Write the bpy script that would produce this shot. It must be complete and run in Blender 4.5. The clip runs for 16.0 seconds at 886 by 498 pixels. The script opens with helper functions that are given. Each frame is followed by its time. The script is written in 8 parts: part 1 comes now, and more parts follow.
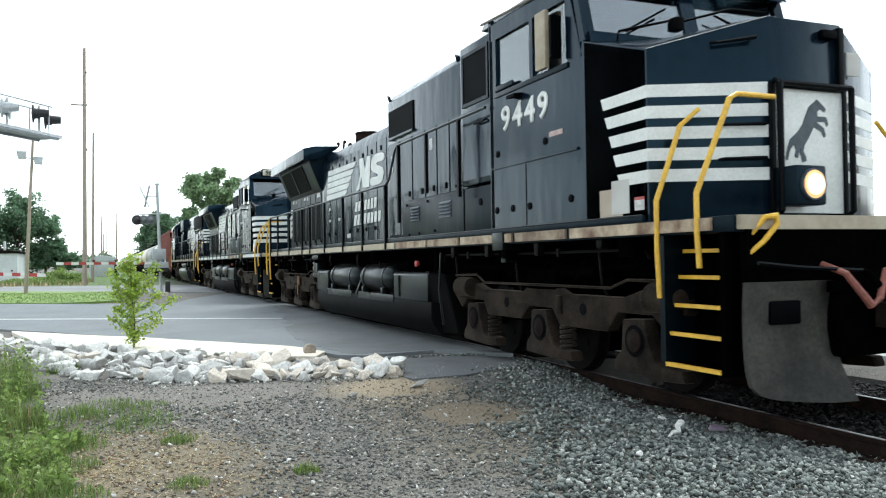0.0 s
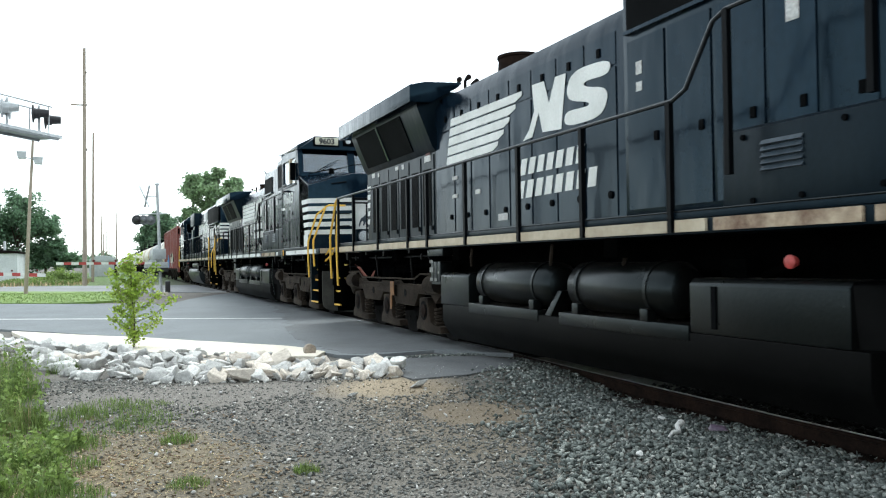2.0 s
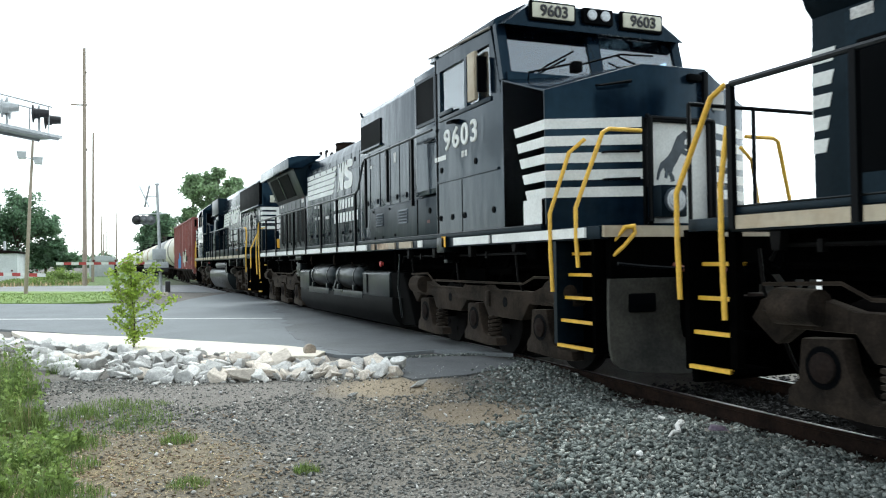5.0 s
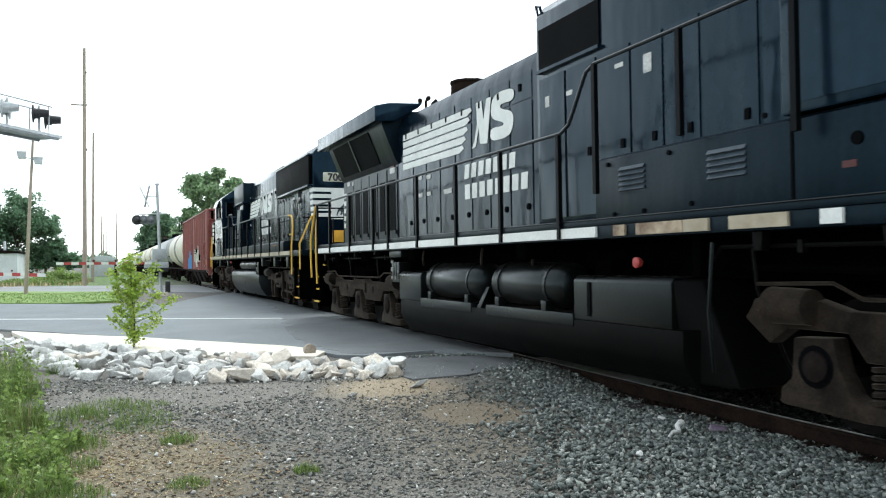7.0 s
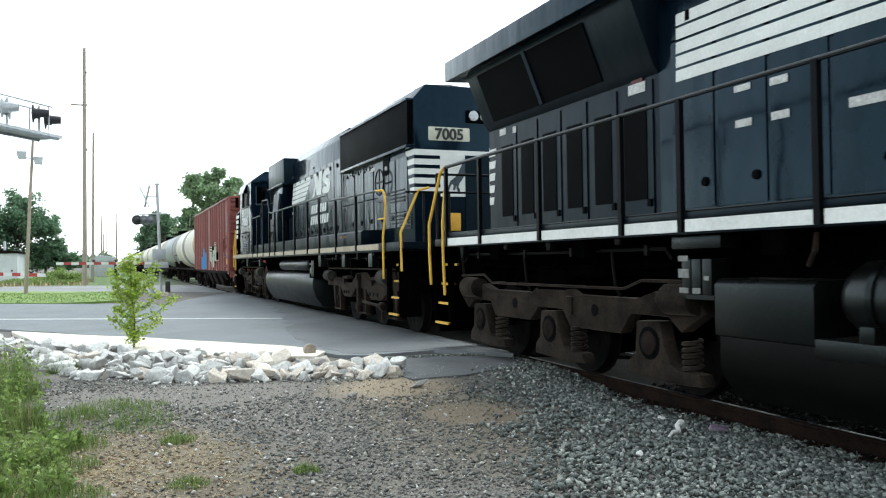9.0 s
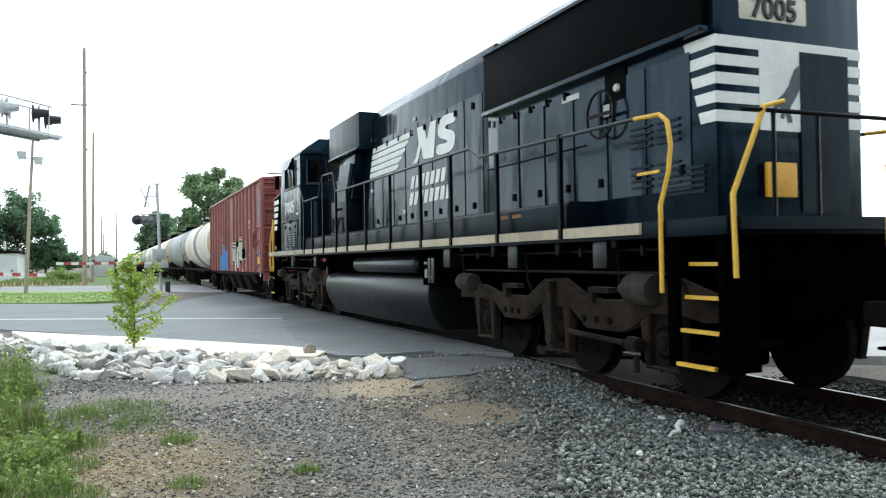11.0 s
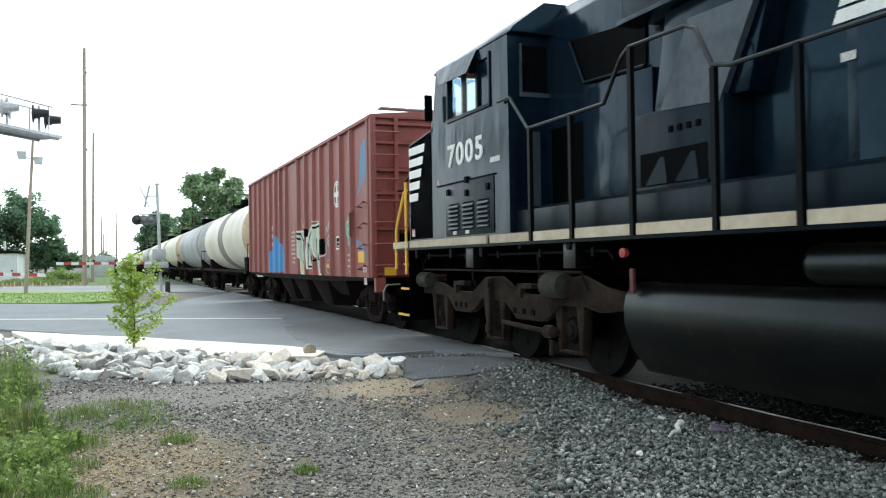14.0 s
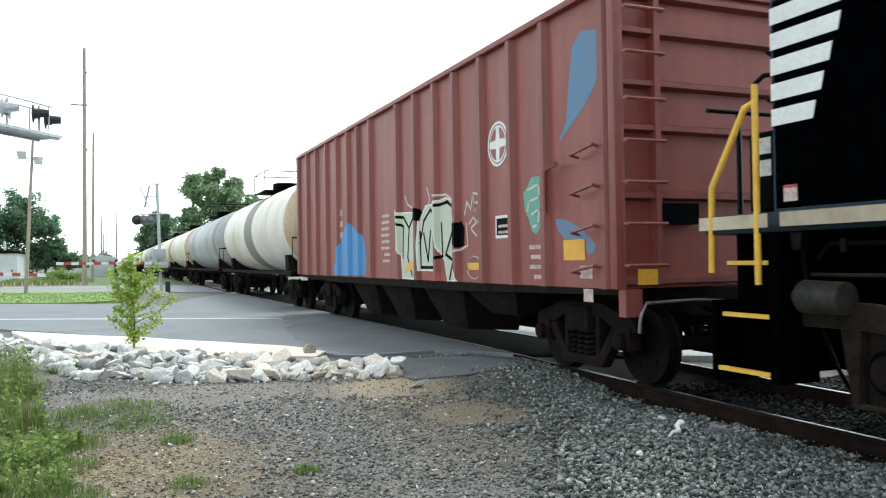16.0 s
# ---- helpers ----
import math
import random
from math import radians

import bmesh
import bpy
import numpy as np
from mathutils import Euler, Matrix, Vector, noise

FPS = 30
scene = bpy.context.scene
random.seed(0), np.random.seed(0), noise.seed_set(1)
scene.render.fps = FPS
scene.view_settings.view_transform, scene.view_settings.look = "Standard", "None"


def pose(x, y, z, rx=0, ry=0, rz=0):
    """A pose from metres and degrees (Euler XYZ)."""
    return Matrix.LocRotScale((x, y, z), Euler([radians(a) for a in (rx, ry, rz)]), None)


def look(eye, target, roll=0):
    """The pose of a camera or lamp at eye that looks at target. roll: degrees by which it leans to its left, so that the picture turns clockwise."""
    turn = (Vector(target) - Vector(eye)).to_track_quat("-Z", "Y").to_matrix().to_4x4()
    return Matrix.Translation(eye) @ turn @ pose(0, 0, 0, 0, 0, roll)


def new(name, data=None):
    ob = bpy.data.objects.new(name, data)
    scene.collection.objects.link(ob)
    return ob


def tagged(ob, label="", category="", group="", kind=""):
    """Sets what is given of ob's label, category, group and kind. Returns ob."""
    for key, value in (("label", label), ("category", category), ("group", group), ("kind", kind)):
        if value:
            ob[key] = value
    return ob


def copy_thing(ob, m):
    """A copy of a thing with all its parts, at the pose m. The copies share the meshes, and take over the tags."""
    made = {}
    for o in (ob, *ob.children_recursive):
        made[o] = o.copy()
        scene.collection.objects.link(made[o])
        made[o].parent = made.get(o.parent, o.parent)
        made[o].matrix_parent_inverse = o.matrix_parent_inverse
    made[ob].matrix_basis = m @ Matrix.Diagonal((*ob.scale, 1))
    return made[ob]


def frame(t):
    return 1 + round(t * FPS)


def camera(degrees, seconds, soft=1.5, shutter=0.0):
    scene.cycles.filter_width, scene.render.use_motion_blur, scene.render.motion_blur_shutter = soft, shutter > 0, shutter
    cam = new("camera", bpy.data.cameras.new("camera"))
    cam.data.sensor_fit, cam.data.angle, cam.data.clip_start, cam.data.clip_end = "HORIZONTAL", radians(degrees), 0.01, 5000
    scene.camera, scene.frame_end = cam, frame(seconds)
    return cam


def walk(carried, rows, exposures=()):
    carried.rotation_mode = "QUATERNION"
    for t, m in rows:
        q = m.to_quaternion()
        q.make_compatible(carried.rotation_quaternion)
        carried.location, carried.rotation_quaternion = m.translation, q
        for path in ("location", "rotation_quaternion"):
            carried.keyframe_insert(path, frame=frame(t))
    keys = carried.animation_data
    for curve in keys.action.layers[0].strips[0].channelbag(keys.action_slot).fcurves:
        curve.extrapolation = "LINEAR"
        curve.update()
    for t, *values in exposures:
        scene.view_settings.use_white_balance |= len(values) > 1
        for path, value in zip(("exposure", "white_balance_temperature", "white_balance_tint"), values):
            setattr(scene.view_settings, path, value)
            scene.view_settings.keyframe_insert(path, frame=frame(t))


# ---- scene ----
# ---- camera ----
cam = camera(57.85, 16.0, soft=1.15, shutter=0.15)
EYE = (0.0, 0.0, 1.385)
_yaw, _pitch = radians(22.583), radians(0.790)
AIM = (math.sin(_yaw) * math.cos(_pitch), math.cos(_yaw) * math.cos(_pitch), EYE[2] + math.sin(_pitch))
walk(cam, [(0, look(EYE, AIM, -0.9016)), (16, look(EYE, AIM, -0.9016))], exposures=[(0, 1.36, 6100, 2), (16, 1.36, 6100, 2)])

# ---- light: bright overcast ----
TRACK = 6.26           # x of the track's centre line; rail heads at z = 0
SPEED = 4.07           # metres per second, towards -y
world = bpy.data.worlds.new("overcast")
scene.world = world
world.use_nodes = True
_n, _l = world.node_tree.nodes, world.node_tree.links
_bg = _n["Background"]
_sky = _n.new("ShaderNodeTexSky")
_sky.sky_type = "NISHITA"
_sky.sun_disc = False
_sky.sun_elevation, _sky.sun_rotation = radians(62), radians(50)
_sky.air_density, _sky.dust_density, _sky.ozone_density = 1.0, 0.6, 1.0
_hs = _n.new("ShaderNodeHueSaturation")
_hs.inputs["Saturation"].default_value = 0.16
_l.new(_sky.outputs[0], _hs.inputs["Color"])
_l.new(_hs.outputs[0], _bg.inputs["Color"])
_bg.inputs["Strength"].default_value = 0.15
sun = new("sun", bpy.data.lights.new("sun", "SUN"))
sun.data.energy, sun.data.angle, sun.data.color = 1.0, radians(25), (1.0, 0.98, 0.94)
sun.matrix_world = look((21, 17, 51), (0, 0, 0))


# ---- materials ----
def mat(name, c1, c2=None, rough=0.6, metal=0.0, scale=1.5, fine=35.0, bump=0.15, streak=0.0, spec=0.5, vary=0.25, island=0.0, rnd=0.0, depth=0.01, tint=None, dust=0.0, dent=0.0):
    m = bpy.data.materials.new(name)
    m.use_nodes = True
    n, l = m.node_tree.nodes, m.node_tree.links
    b = n["Principled BSDF"]
    c2 = c2 or tuple(v * 0.75 for v in c1)
    tc = n.new("ShaderNodeTexCoord")
    mp = n.new("ShaderNodeMapping")
    l.new(tc.outputs["Object"], mp.inputs["Vector"])
    mp.inputs["Scale"].default_value = (1, 1, 0.12 if streak else 1)
    big = n.new("ShaderNodeTexNoise")
    big.inputs["Scale"].default_value, big.inputs["Detail"].default_value, big.inputs["Roughness"].default_value = scale * (4 if streak else 1), 6, 0.65
    l.new(mp.outputs[0], big.inputs["Vector"])
    small = n.new("ShaderNodeTexNoise")
    small.inputs["Scale"].default_value, small.inputs["Detail"].default_value = fine, 4
    l.new(tc.outputs["Object"], small.inputs["Vector"])
    ramp = n.new("ShaderNodeMapRange")
    ramp.inputs["From Min"].default_value, ramp.inputs["From Max"].default_value = 0.36, 0.66
    l.new(big.outputs["Fac"], ramp.inputs["Value"])
    mix = n.new("ShaderNodeMix")
    mix.data_type = "RGBA"
    mix.inputs["A"].default_value, mix.inputs["B"].default_value = (*c1, 1), (*c2, 1)
    l.new(ramp.outputs[0], mix.inputs["Factor"])
    val = n.new("ShaderNodeMapRange")
    val.inputs["To Min"].default_value, val.inputs["To Max"].default_value = 1 - vary, 1 + vary
    val.inputs["From Min"].default_value, val.inputs["From Max"].default_value = 0.3, 0.7
    l.new(small.outputs["Fac"], val.inputs["Value"])
    last = val.outputs[0]
    if island or rnd:
        src = n.new("ShaderNodeNewGeometry").outputs["Random Per Island"] if island else n.new("ShaderNodeObjectInfo").outputs["Random"]
        k = island or rnd
        ir = n.new("ShaderNodeMapRange")
        ir.inputs["To Min"].default_value, ir.inputs["To Max"].default_value = 1 - k, 1 + k
        l.new(src, ir.inputs["Value"])
        mu = n.new("ShaderNodeMath")
        mu.operation = "MULTIPLY"
        l.new(last, mu.inputs[0])
        l.new(ir.outputs[0], mu.inputs[1])
        last = mu.outputs[0]
    sc = n.new("ShaderNodeVectorMath")
    sc.operation = "SCALE"
    l.new(mix.outputs["Result"], sc.inputs[0])
    l.new(last, sc.inputs["Scale"])
    l.new(sc.outputs[0], b.inputs["Base Color"])
    rr = n.new("ShaderNodeMapRange")
    rr.inputs["To Min"].default_value, rr.inputs["To Max"].default_value = max(0.03, rough - 0.1), min(1, rough + 0.1)
    l.new(big.outputs["Fac"], rr.inputs["Value"])
    l.new(rr.outputs[0], b.inputs["Roughness"])
    b.inputs["Metallic"].default_value = metal
    b.inputs["Specular IOR Level"].default_value = spec
    if tint:
        b.inputs["Specular Tint"].default_value = (*tint, 1)
    if dust:
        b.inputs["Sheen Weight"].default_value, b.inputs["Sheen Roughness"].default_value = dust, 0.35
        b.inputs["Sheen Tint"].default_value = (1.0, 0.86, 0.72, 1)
    if bump:
        bp = n.new("ShaderNodeBump")
        bp.inputs["Strength"].default_value, bp.inputs["Distance"].default_value = bump, depth
        l.new(small.outputs["Fac"], bp.inputs["Height"])
        l.new(bp.outputs[0], b.inputs["Normal"])
        if dent:
            # slight waves of pressed sheet metal
            wm = n.new("ShaderNodeMapping")
            wm.inputs["Scale"].default_value = (1, 1, 0.35)
            l.new(tc.outputs["Object"], wm.inputs["Vector"])
            wn = n.new("ShaderNodeTexNoise")
            wn.inputs["Scale"].default_value, wn.inputs["Detail"].default_value = 2.2, 2
            l.new(wm.outputs[0], wn.inputs["Vector"])
            wb = n.new("ShaderNodeBump")
            wb.inputs["Strength"].default_value, wb.inputs["Distance"].default_value = dent, 0.06
            l.new(wn.outputs["Fac"], wb.inputs["Height"])
            l.new(wb.outputs[0], bp.inputs["Normal"])
    return m


def leaf(name, c1, c2, **kw):
    """Thin foliage that lets part of the light through."""
    m = mat(name, c1, c2, **kw)
    n, l = m.node_tree.nodes, m.node_tree.links
    b = n["Principled BSDF"]
    t = n.new("ShaderNodeBsdfTranslucent")
    l.new(b.inputs["Base Color"].links[0].from_socket, t.inputs["Color"])
    x = n.new("ShaderNodeMixShader")
    x.inputs["Fac"].default_value = 0.45
    l.new(b.outputs[0], x.inputs[1])
    l.new(t.outputs[0], x.inputs[2])
    l.new(x.outputs[0], n["Material Output"].inputs["Surface"])
    return m


def glow(name, colour, power):
    m = mat(name, colour, bump=0)
    b = m.node_tree.nodes["Principled BSDF"]
    b.inputs["Emission Color"].default_value, b.inputs["Emission Strength"].default_value = (*colour, 1), power
    return m


def pane(name, tint, ior=1.6):
    m = bpy.data.materials.new(name)
    m.use_nodes = True
    b = m.node_tree.nodes["Principled BSDF"]
    b.inputs["Base Color"].default_value = (*tint, 1)
    b.inputs["Roughness"].default_value = 0.04
    b.inputs["Transmission Weight"].default_value = 1.0
    b.inputs["IOR"].default_value = ior
    return m


BLACK = mat("black_enamel", (0.0020, 0.0060, 0.0122), (0.0048, 0.0100, 0.0175), spec=0.22, rough=0.17, scale=1.0, fine=9, bump=0.06, streak=1, vary=0.25, depth=0.02, tint=(0.42, 0.76, 1.0), rnd=0.3, dent=0.35)
BLACK2 = mat("dusty_black_enamel", (0.0020, 0.0052, 0.0088), (0.0050, 0.0090, 0.0135), spec=0.12, rough=0.32, scale=0.8, fine=20, bump=0.06, streak=1, tint=(0.5, 0.8, 1.0), rnd=0.3, dent=0.25)
RAILBLACK = mat("black_handrail_paint", (0.0028, 0.0036, 0.0045), spec=0.06, rough=0.4, bump=0.05)
HANDRAIL = mat("worn_handrail_paint", (0.010, 0.013, 0.016), spec=0.4, rough=0.35, bump=0.05)
DARK = mat("matt_black_mesh", (0.0005, 0.0010, 0.0016), spec=0.03, rough=0.6, fine=120, bump=0.3)
GRIME = mat("brake_dust_steel", (0.033, 0.0250, 0.0190), (0.0080, 0.0068, 0.0058), spec=0.05, rough=0.85, scale=2.5, fine=45, bump=0.5, dust=0.11)
CASTGREY = mat("dusty_grey_casting", (0.044, 0.042, 0.034), (0.018, 0.018, 0.0155), spec=0.1, rough=0.75, scale=4, fine=40, bump=0.3, dust=0.06)
GRIME2 = mat("oily_cast_steel", (0.0290, 0.0205, 0.0150), (0.0085, 0.0065, 0.0052), spec=0.06, rough=0.8, scale=2.5, fine=45, bump=0.5, dust=0.08)
PIPEIRON = mat("dark_pipe_iron", (0.0024, 0.0021, 0.0019), (0.0010, 0.0009, 0.0009), spec=0.10, rough=0.6, scale=4, bump=0.2)
PLACARD = mat("grimy_placard", (0.22, 0.22, 0.21), (0.14, 0.14, 0.13), rough=0.6, scale=9, bump=0.02)
# black oily steel, its colour taken near zero to hold the shade underneath
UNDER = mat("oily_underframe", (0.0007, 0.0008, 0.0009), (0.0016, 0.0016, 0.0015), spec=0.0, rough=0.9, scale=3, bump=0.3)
TANKGREY = mat("dusty_fuel_tank", (0.0052, 0.0054, 0.0050), (0.0008, 0.0010, 0.0011), spec=0.24, rough=0.30, scale=2.4, fine=30, bump=0.14, tint=(0.75, 0.93, 1.0), dust=0.012)
WHITE = mat("white_paint", (0.74, 0.75, 0.72), (0.62, 0.63, 0.60), rough=0.5, scale=2, bump=0.05, vary=0.08)
CREAM = mat("worn_cream_stripe", (0.44, 0.385, 0.285), (0.33, 0.265, 0.18), rough=0.6, scale=2.2, fine=12, bump=0.05, vary=0.08, rnd=0.12)
RUSTY = mat("rusted_cream_stripe", (0.46, 0.37, 0.26), (0.13, 0.075, 0.045), rough=0.7, scale=3.0, fine=14, bump=0.1, vary=0.12, rnd=0.25)
YELLOW = mat("yellow_safety_paint", (0.75, 0.45, 0.04), (0.62, 0.36, 0.04), rough=0.5, scale=5, bump=0.08, vary=0.12)
STEEL = mat("worn_steel", (0.30, 0.28, 0.26), (0.16, 0.13, 0.11), rough=0.45, metal=0.8, scale=5, bump=0.15)
RAILTOP = mat("polished_rail_head", (0.24, 0.23, 0.22), (0.17, 0.16, 0.15), rough=0.35, metal=1.0, scale=4, bump=0.05)
RUST = mat("rusted_rail", (0.021, 0.0122, 0.0088), (0.009, 0.0063, 0.0052), rough=0.9, scale=6, bump=0.35, spec=0.08)
OXIDE = mat("oxide_red_paint", (0.255, 0.058, 0.043), (0.195, 0.046, 0.036), rough=0.5, scale=0.8, fine=9, bump=0.04, streak=1, vary=0.06, dent=0.15)
OXIDE2 = mat("oxide_red_rib_paint", (0.225, 0.053, 0.040), (0.155, 0.040, 0.032), rough=0.5, scale=1.2, fine=9, bump=0.04, streak=1, vary=0.06, rnd=0.1)
TANKWHITE = mat("dirty_white_tank", (0.74, 0.71, 0.64), (0.60, 0.53, 0.42), rough=0.5, scale=0.45, fine=6, bump=0.03, vary=0.06)
TANKGREYP = mat("grey_tank_paint", (0.40, 0.41, 0.42), (0.27, 0.27, 0.27), rough=0.5, scale=0.4, fine=6, bump=0.03, vary=0.08)
TANKBAND = mat("dark_grey_band", (0.20, 0.18, 0.155), (0.27, 0.24, 0.205), rough=0.6, scale=1, streak=1)
RED = mat("faded_red_paint", (0.42, 0.045, 0.040), (0.32, 0.05, 0.045), rough=0.5, bump=0.05)
ORANGE = mat("orange_yellow_decal", (0.80, 0.42, 0.03), rough=0.5, bump=0.03, vary=0.08)
BLUEP = mat("faded_blue_spray_paint", (0.080, 0.195, 0.345), (0.13, 0.19, 0.28), rough=0.6, scale=3, bump=0.03, vary=0.07)
BRIGHTBLUE = mat("blue_spray_paint", (0.06, 0.25, 0.53), (0.10, 0.24, 0.44), rough=0.6, scale=3, bump=0.03, vary=0.07)
MINT = mat("pale_green_spray_paint", (0.45, 0.52, 0.40), (0.52, 0.54, 0.44), rough=0.6, scale=4, bump=0.03, vary=0.06)
REDPANEL = mat("faded_bright_red_panel", (0.34, 0.075, 0.060), rough=0.6, bump=0.03, vary=0.08)
PALESPRAY = mat("pale_spray_line", (0.60, 0.58, 0.54), (0.50, 0.44, 0.40), rough=0.6, scale=8, bump=0.02, vary=0.06)
TEAL = mat("teal_spray_paint", (0.10, 0.32, 0.24), (0.16, 0.36, 0.28), rough=0.6, scale=6, bump=0.03, vary=0.07)
STENCIL = mat("faded_white_stencil", (0.55, 0.47, 0.44), (0.36, 0.22, 0.20), rough=0.6, scale=8, bump=0.03)
DECAL = mat("pale_decal", (0.55, 0.56, 0.54), (0.42, 0.40, 0.38), rough=0.5, scale=9, bump=0.02)
GREYPATCH = mat("grey_primer_patch", (0.52, 0.52, 0.49), (0.42, 0.40, 0.37), rough=0.6, scale=3, fine=12, vary=0.06, bump=0.05)
TANPATCH = mat("tan_primer_patch", (0.44, 0.38, 0.30), (0.36, 0.29, 0.22), rough=0.6, scale=3, fine=12, vary=0.06, bump=0.05)
GLASS = pane("cab_glass", (0.80, 0.88, 0.92))
SCREEN = pane("windscreen_glass", (0.32, 0.46, 0.58), 2.3)
BOARD = mat("yellowed_number_glass", (0.56, 0.55, 0.44), (0.46, 0.45, 0.35), rough=0.3, scale=4, bump=0.02, vary=0.06)
# tank colour darkened to hold the shade of the lower, down-facing sides
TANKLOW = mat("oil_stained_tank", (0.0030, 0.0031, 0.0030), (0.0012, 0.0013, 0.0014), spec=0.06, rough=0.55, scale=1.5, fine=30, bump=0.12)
PLOWGREY = mat("dusty_plow_steel", (0.052, 0.050, 0.042), (0.020, 0.020, 0.018), rough=0.7, scale=2.0, fine=30, bump=0.15, spec=0.2)
DIMRED = mat("faded_dark_red", (0.085, 0.014, 0.013), rough=0.6)
RUSTORANGE = mat("rusty_orange_paint", (0.20, 0.085, 0.015), (0.10, 0.045, 0.02), rough=0.7, scale=8)
# blue-grey paint; on the deflector plate it stands for reflected sky
BLUEGREY = mat("blue_grey_dusty_paint", (0.050, 0.066, 0.082), (0.030, 0.042, 0.055), rough=0.35, scale=2, fine=12, bump=0.08, spec=0.3)
SMOKED = mat("dark_door_glass", (0.0015, 0.002, 0.003), spec=0.15, rough=0.08, bump=0)
INTERIOR = mat("grey_green_interior", (0.20, 0.23, 0.22), rough=0.7)
LAMPGLOW = glow("lit_headlight", (1.0, 0.86, 0.66), 0.46)
LAMPRIM = glow("lit_headlight_rim", (1.0, 0.50, 0.20), 0.30)
LENS = mat("clear_lens", (0.55, 0.58, 0.6), rough=0.1, bump=0)
REDLENS = mat("dark_red_lens", (0.12, 0.01, 0.01), rough=0.15, bump=0)
ALU = mat("weathered_aluminium", (0.46, 0.48, 0.49), (0.36, 0.38, 0.39), rough=0.5, metal=0.35, scale=3, bump=0.05)
SIGNBLACK = mat("signal_black", (0.015, 0.015, 0.018), rough=0.5)
GREYHEAD = mat("grey_signal_paint", (0.16, 0.17, 0.18), (0.10, 0.105, 0.11), rough=0.5, scale=3)
TANKTAN = mat("rust_tinged_tan_paint", (0.52, 0.40, 0.26), (0.36, 0.24, 0.14), rough=0.6, scale=0.8, fine=8, vary=0.12)
POLEWOOD = mat("weathered_pole_wood", (0.37, 0.315, 0.255), (0.26, 0.215, 0.17), rough=0.85, scale=2, streak=1, bump=0.3)
ASPHALT = mat("asphalt", (0.180, 0.194, 0.202), (0.152, 0.163, 0.170), rough=0.85, scale=0.5, fine=90, bump=0.35, vary=0.3)
ASPHALT2 = mat("dark_asphalt_patch", (0.145, 0.150, 0.153), (0.105, 0.108, 0.110), rough=0.9, scale=1.2, fine=70, bump=0.5, vary=0.3)
ASPHALT3 = mat("oil_darkened_asphalt", (0.152, 0.160, 0.165), (0.112, 0.117, 0.120), rough=0.85, scale=0.5, fine=90, bump=0.35, vary=0.3)
CONCRETE = mat("pale_concrete", (0.74, 0.68, 0.57), (0.62, 0.56, 0.47), rough=0.85, scale=1.2, fine=50, bump=0.2, vary=0.1)
ROADPAINT = mat("road_paint", (0.70, 0.70, 0.68), (0.5, 0.5, 0.49), rough=0.7, scale=3)
ROCK = mat("pale_limestone", (0.68, 0.67, 0.64), (0.42, 0.415, 0.40), rough=0.85, scale=3, fine=22, bump=0.5, rnd=0.30, vary=0.16)
ROCK2 = mat("buff_limestone", (0.68, 0.62, 0.54), (0.46, 0.40, 0.34), rough=0.85, scale=3, fine=22, bump=0.5, rnd=0.25, vary=0.16)
def stones(name, stops, rough=0.8):
    """Stone colours picked piece by piece from a range of rock tints."""
    m = mat(name, (0.5, 0.5, 0.5), rough=rough, scale=12, fine=90, bump=0.4, vary=0.3)
    n, l = m.node_tree.nodes, m.node_tree.links
    b = n["Principled BSDF"]
    cr = n.new("ShaderNodeValToRGB")
    cr.color_ramp.interpolation = "LINEAR"
    e = cr.color_ramp.elements
    while len(e) < len(stops):
        e.new(0.5)
    for el, (p, c) in zip(e, stops):
        el.position, el.color = p, (*c, 1)
    l.new(n.new("ShaderNodeNewGeometry").outputs["Random Per Island"], cr.inputs[0])
    sc = b.inputs["Base Color"].links[0].from_node
    l.new(cr.outputs[0], sc.inputs[0])
    return m


BALLAST = stones("ballast_stone", [(0, (0.040, 0.048, 0.044)), (0.3, (0.105, 0.121, 0.111)), (0.7, (0.197, 0.215, 0.197)), (0.93, (0.31, 0.33, 0.30)), (1, (0.48, 0.48, 0.44))])
# stones under the train: its shade is put into these near-black tints
SHADEBALLAST = stones("oily_ballast", [(0, (0.003, 0.003, 0.003)), (0.7, (0.006, 0.006, 0.006)), (1, (0.014, 0.014, 0.013))])
GRAVEL = stones("mixed_gravel", [(0, (0.058, 0.060, 0.056)), (0.35, (0.112, 0.114, 0.105)), (0.7, (0.182, 0.180, 0.164)), (0.92, (0.27, 0.260, 0.228)), (1, (0.50, 0.48, 0.43))])
TANGRAVEL = stones("tan_gravel", [(0, (0.085, 0.066, 0.042)), (0.4, (0.17, 0.135, 0.085)), (0.8, (0.26, 0.21, 0.135)), (1, (0.42, 0.36, 0.26))])
PALESTONE = stones("pale_pebbles", [(0, (0.36, 0.35, 0.34)), (0.5, (0.52, 0.51, 0.48)), (1, (0.66, 0.64, 0.60))])
TIE = mat("creosoted_timber", (0.014, 0.011, 0.009), (0.024, 0.019, 0.016), rough=0.9, scale=4, bump=0.4)
GRASS = leaf("grass_blades", (0.125, 0.205, 0.045), (0.195, 0.255, 0.075), rough=0.6, scale=1.5, island=0.4, bump=0)
LAWN = mat("mown_lawn", (0.135, 0.225, 0.042), (0.18, 0.26, 0.06), rough=0.8, scale=0.6, fine=14, bump=0.5, vary=0.3)
# bed colour carries the shade below the train
SHADEBED = mat("oil_soaked_ballast_bed", (0.010, 0.0095, 0.009), (0.005, 0.005, 0.005), rough=0.95, scale=3, fine=40, bump=0.9, spec=0.03, depth=0.03)
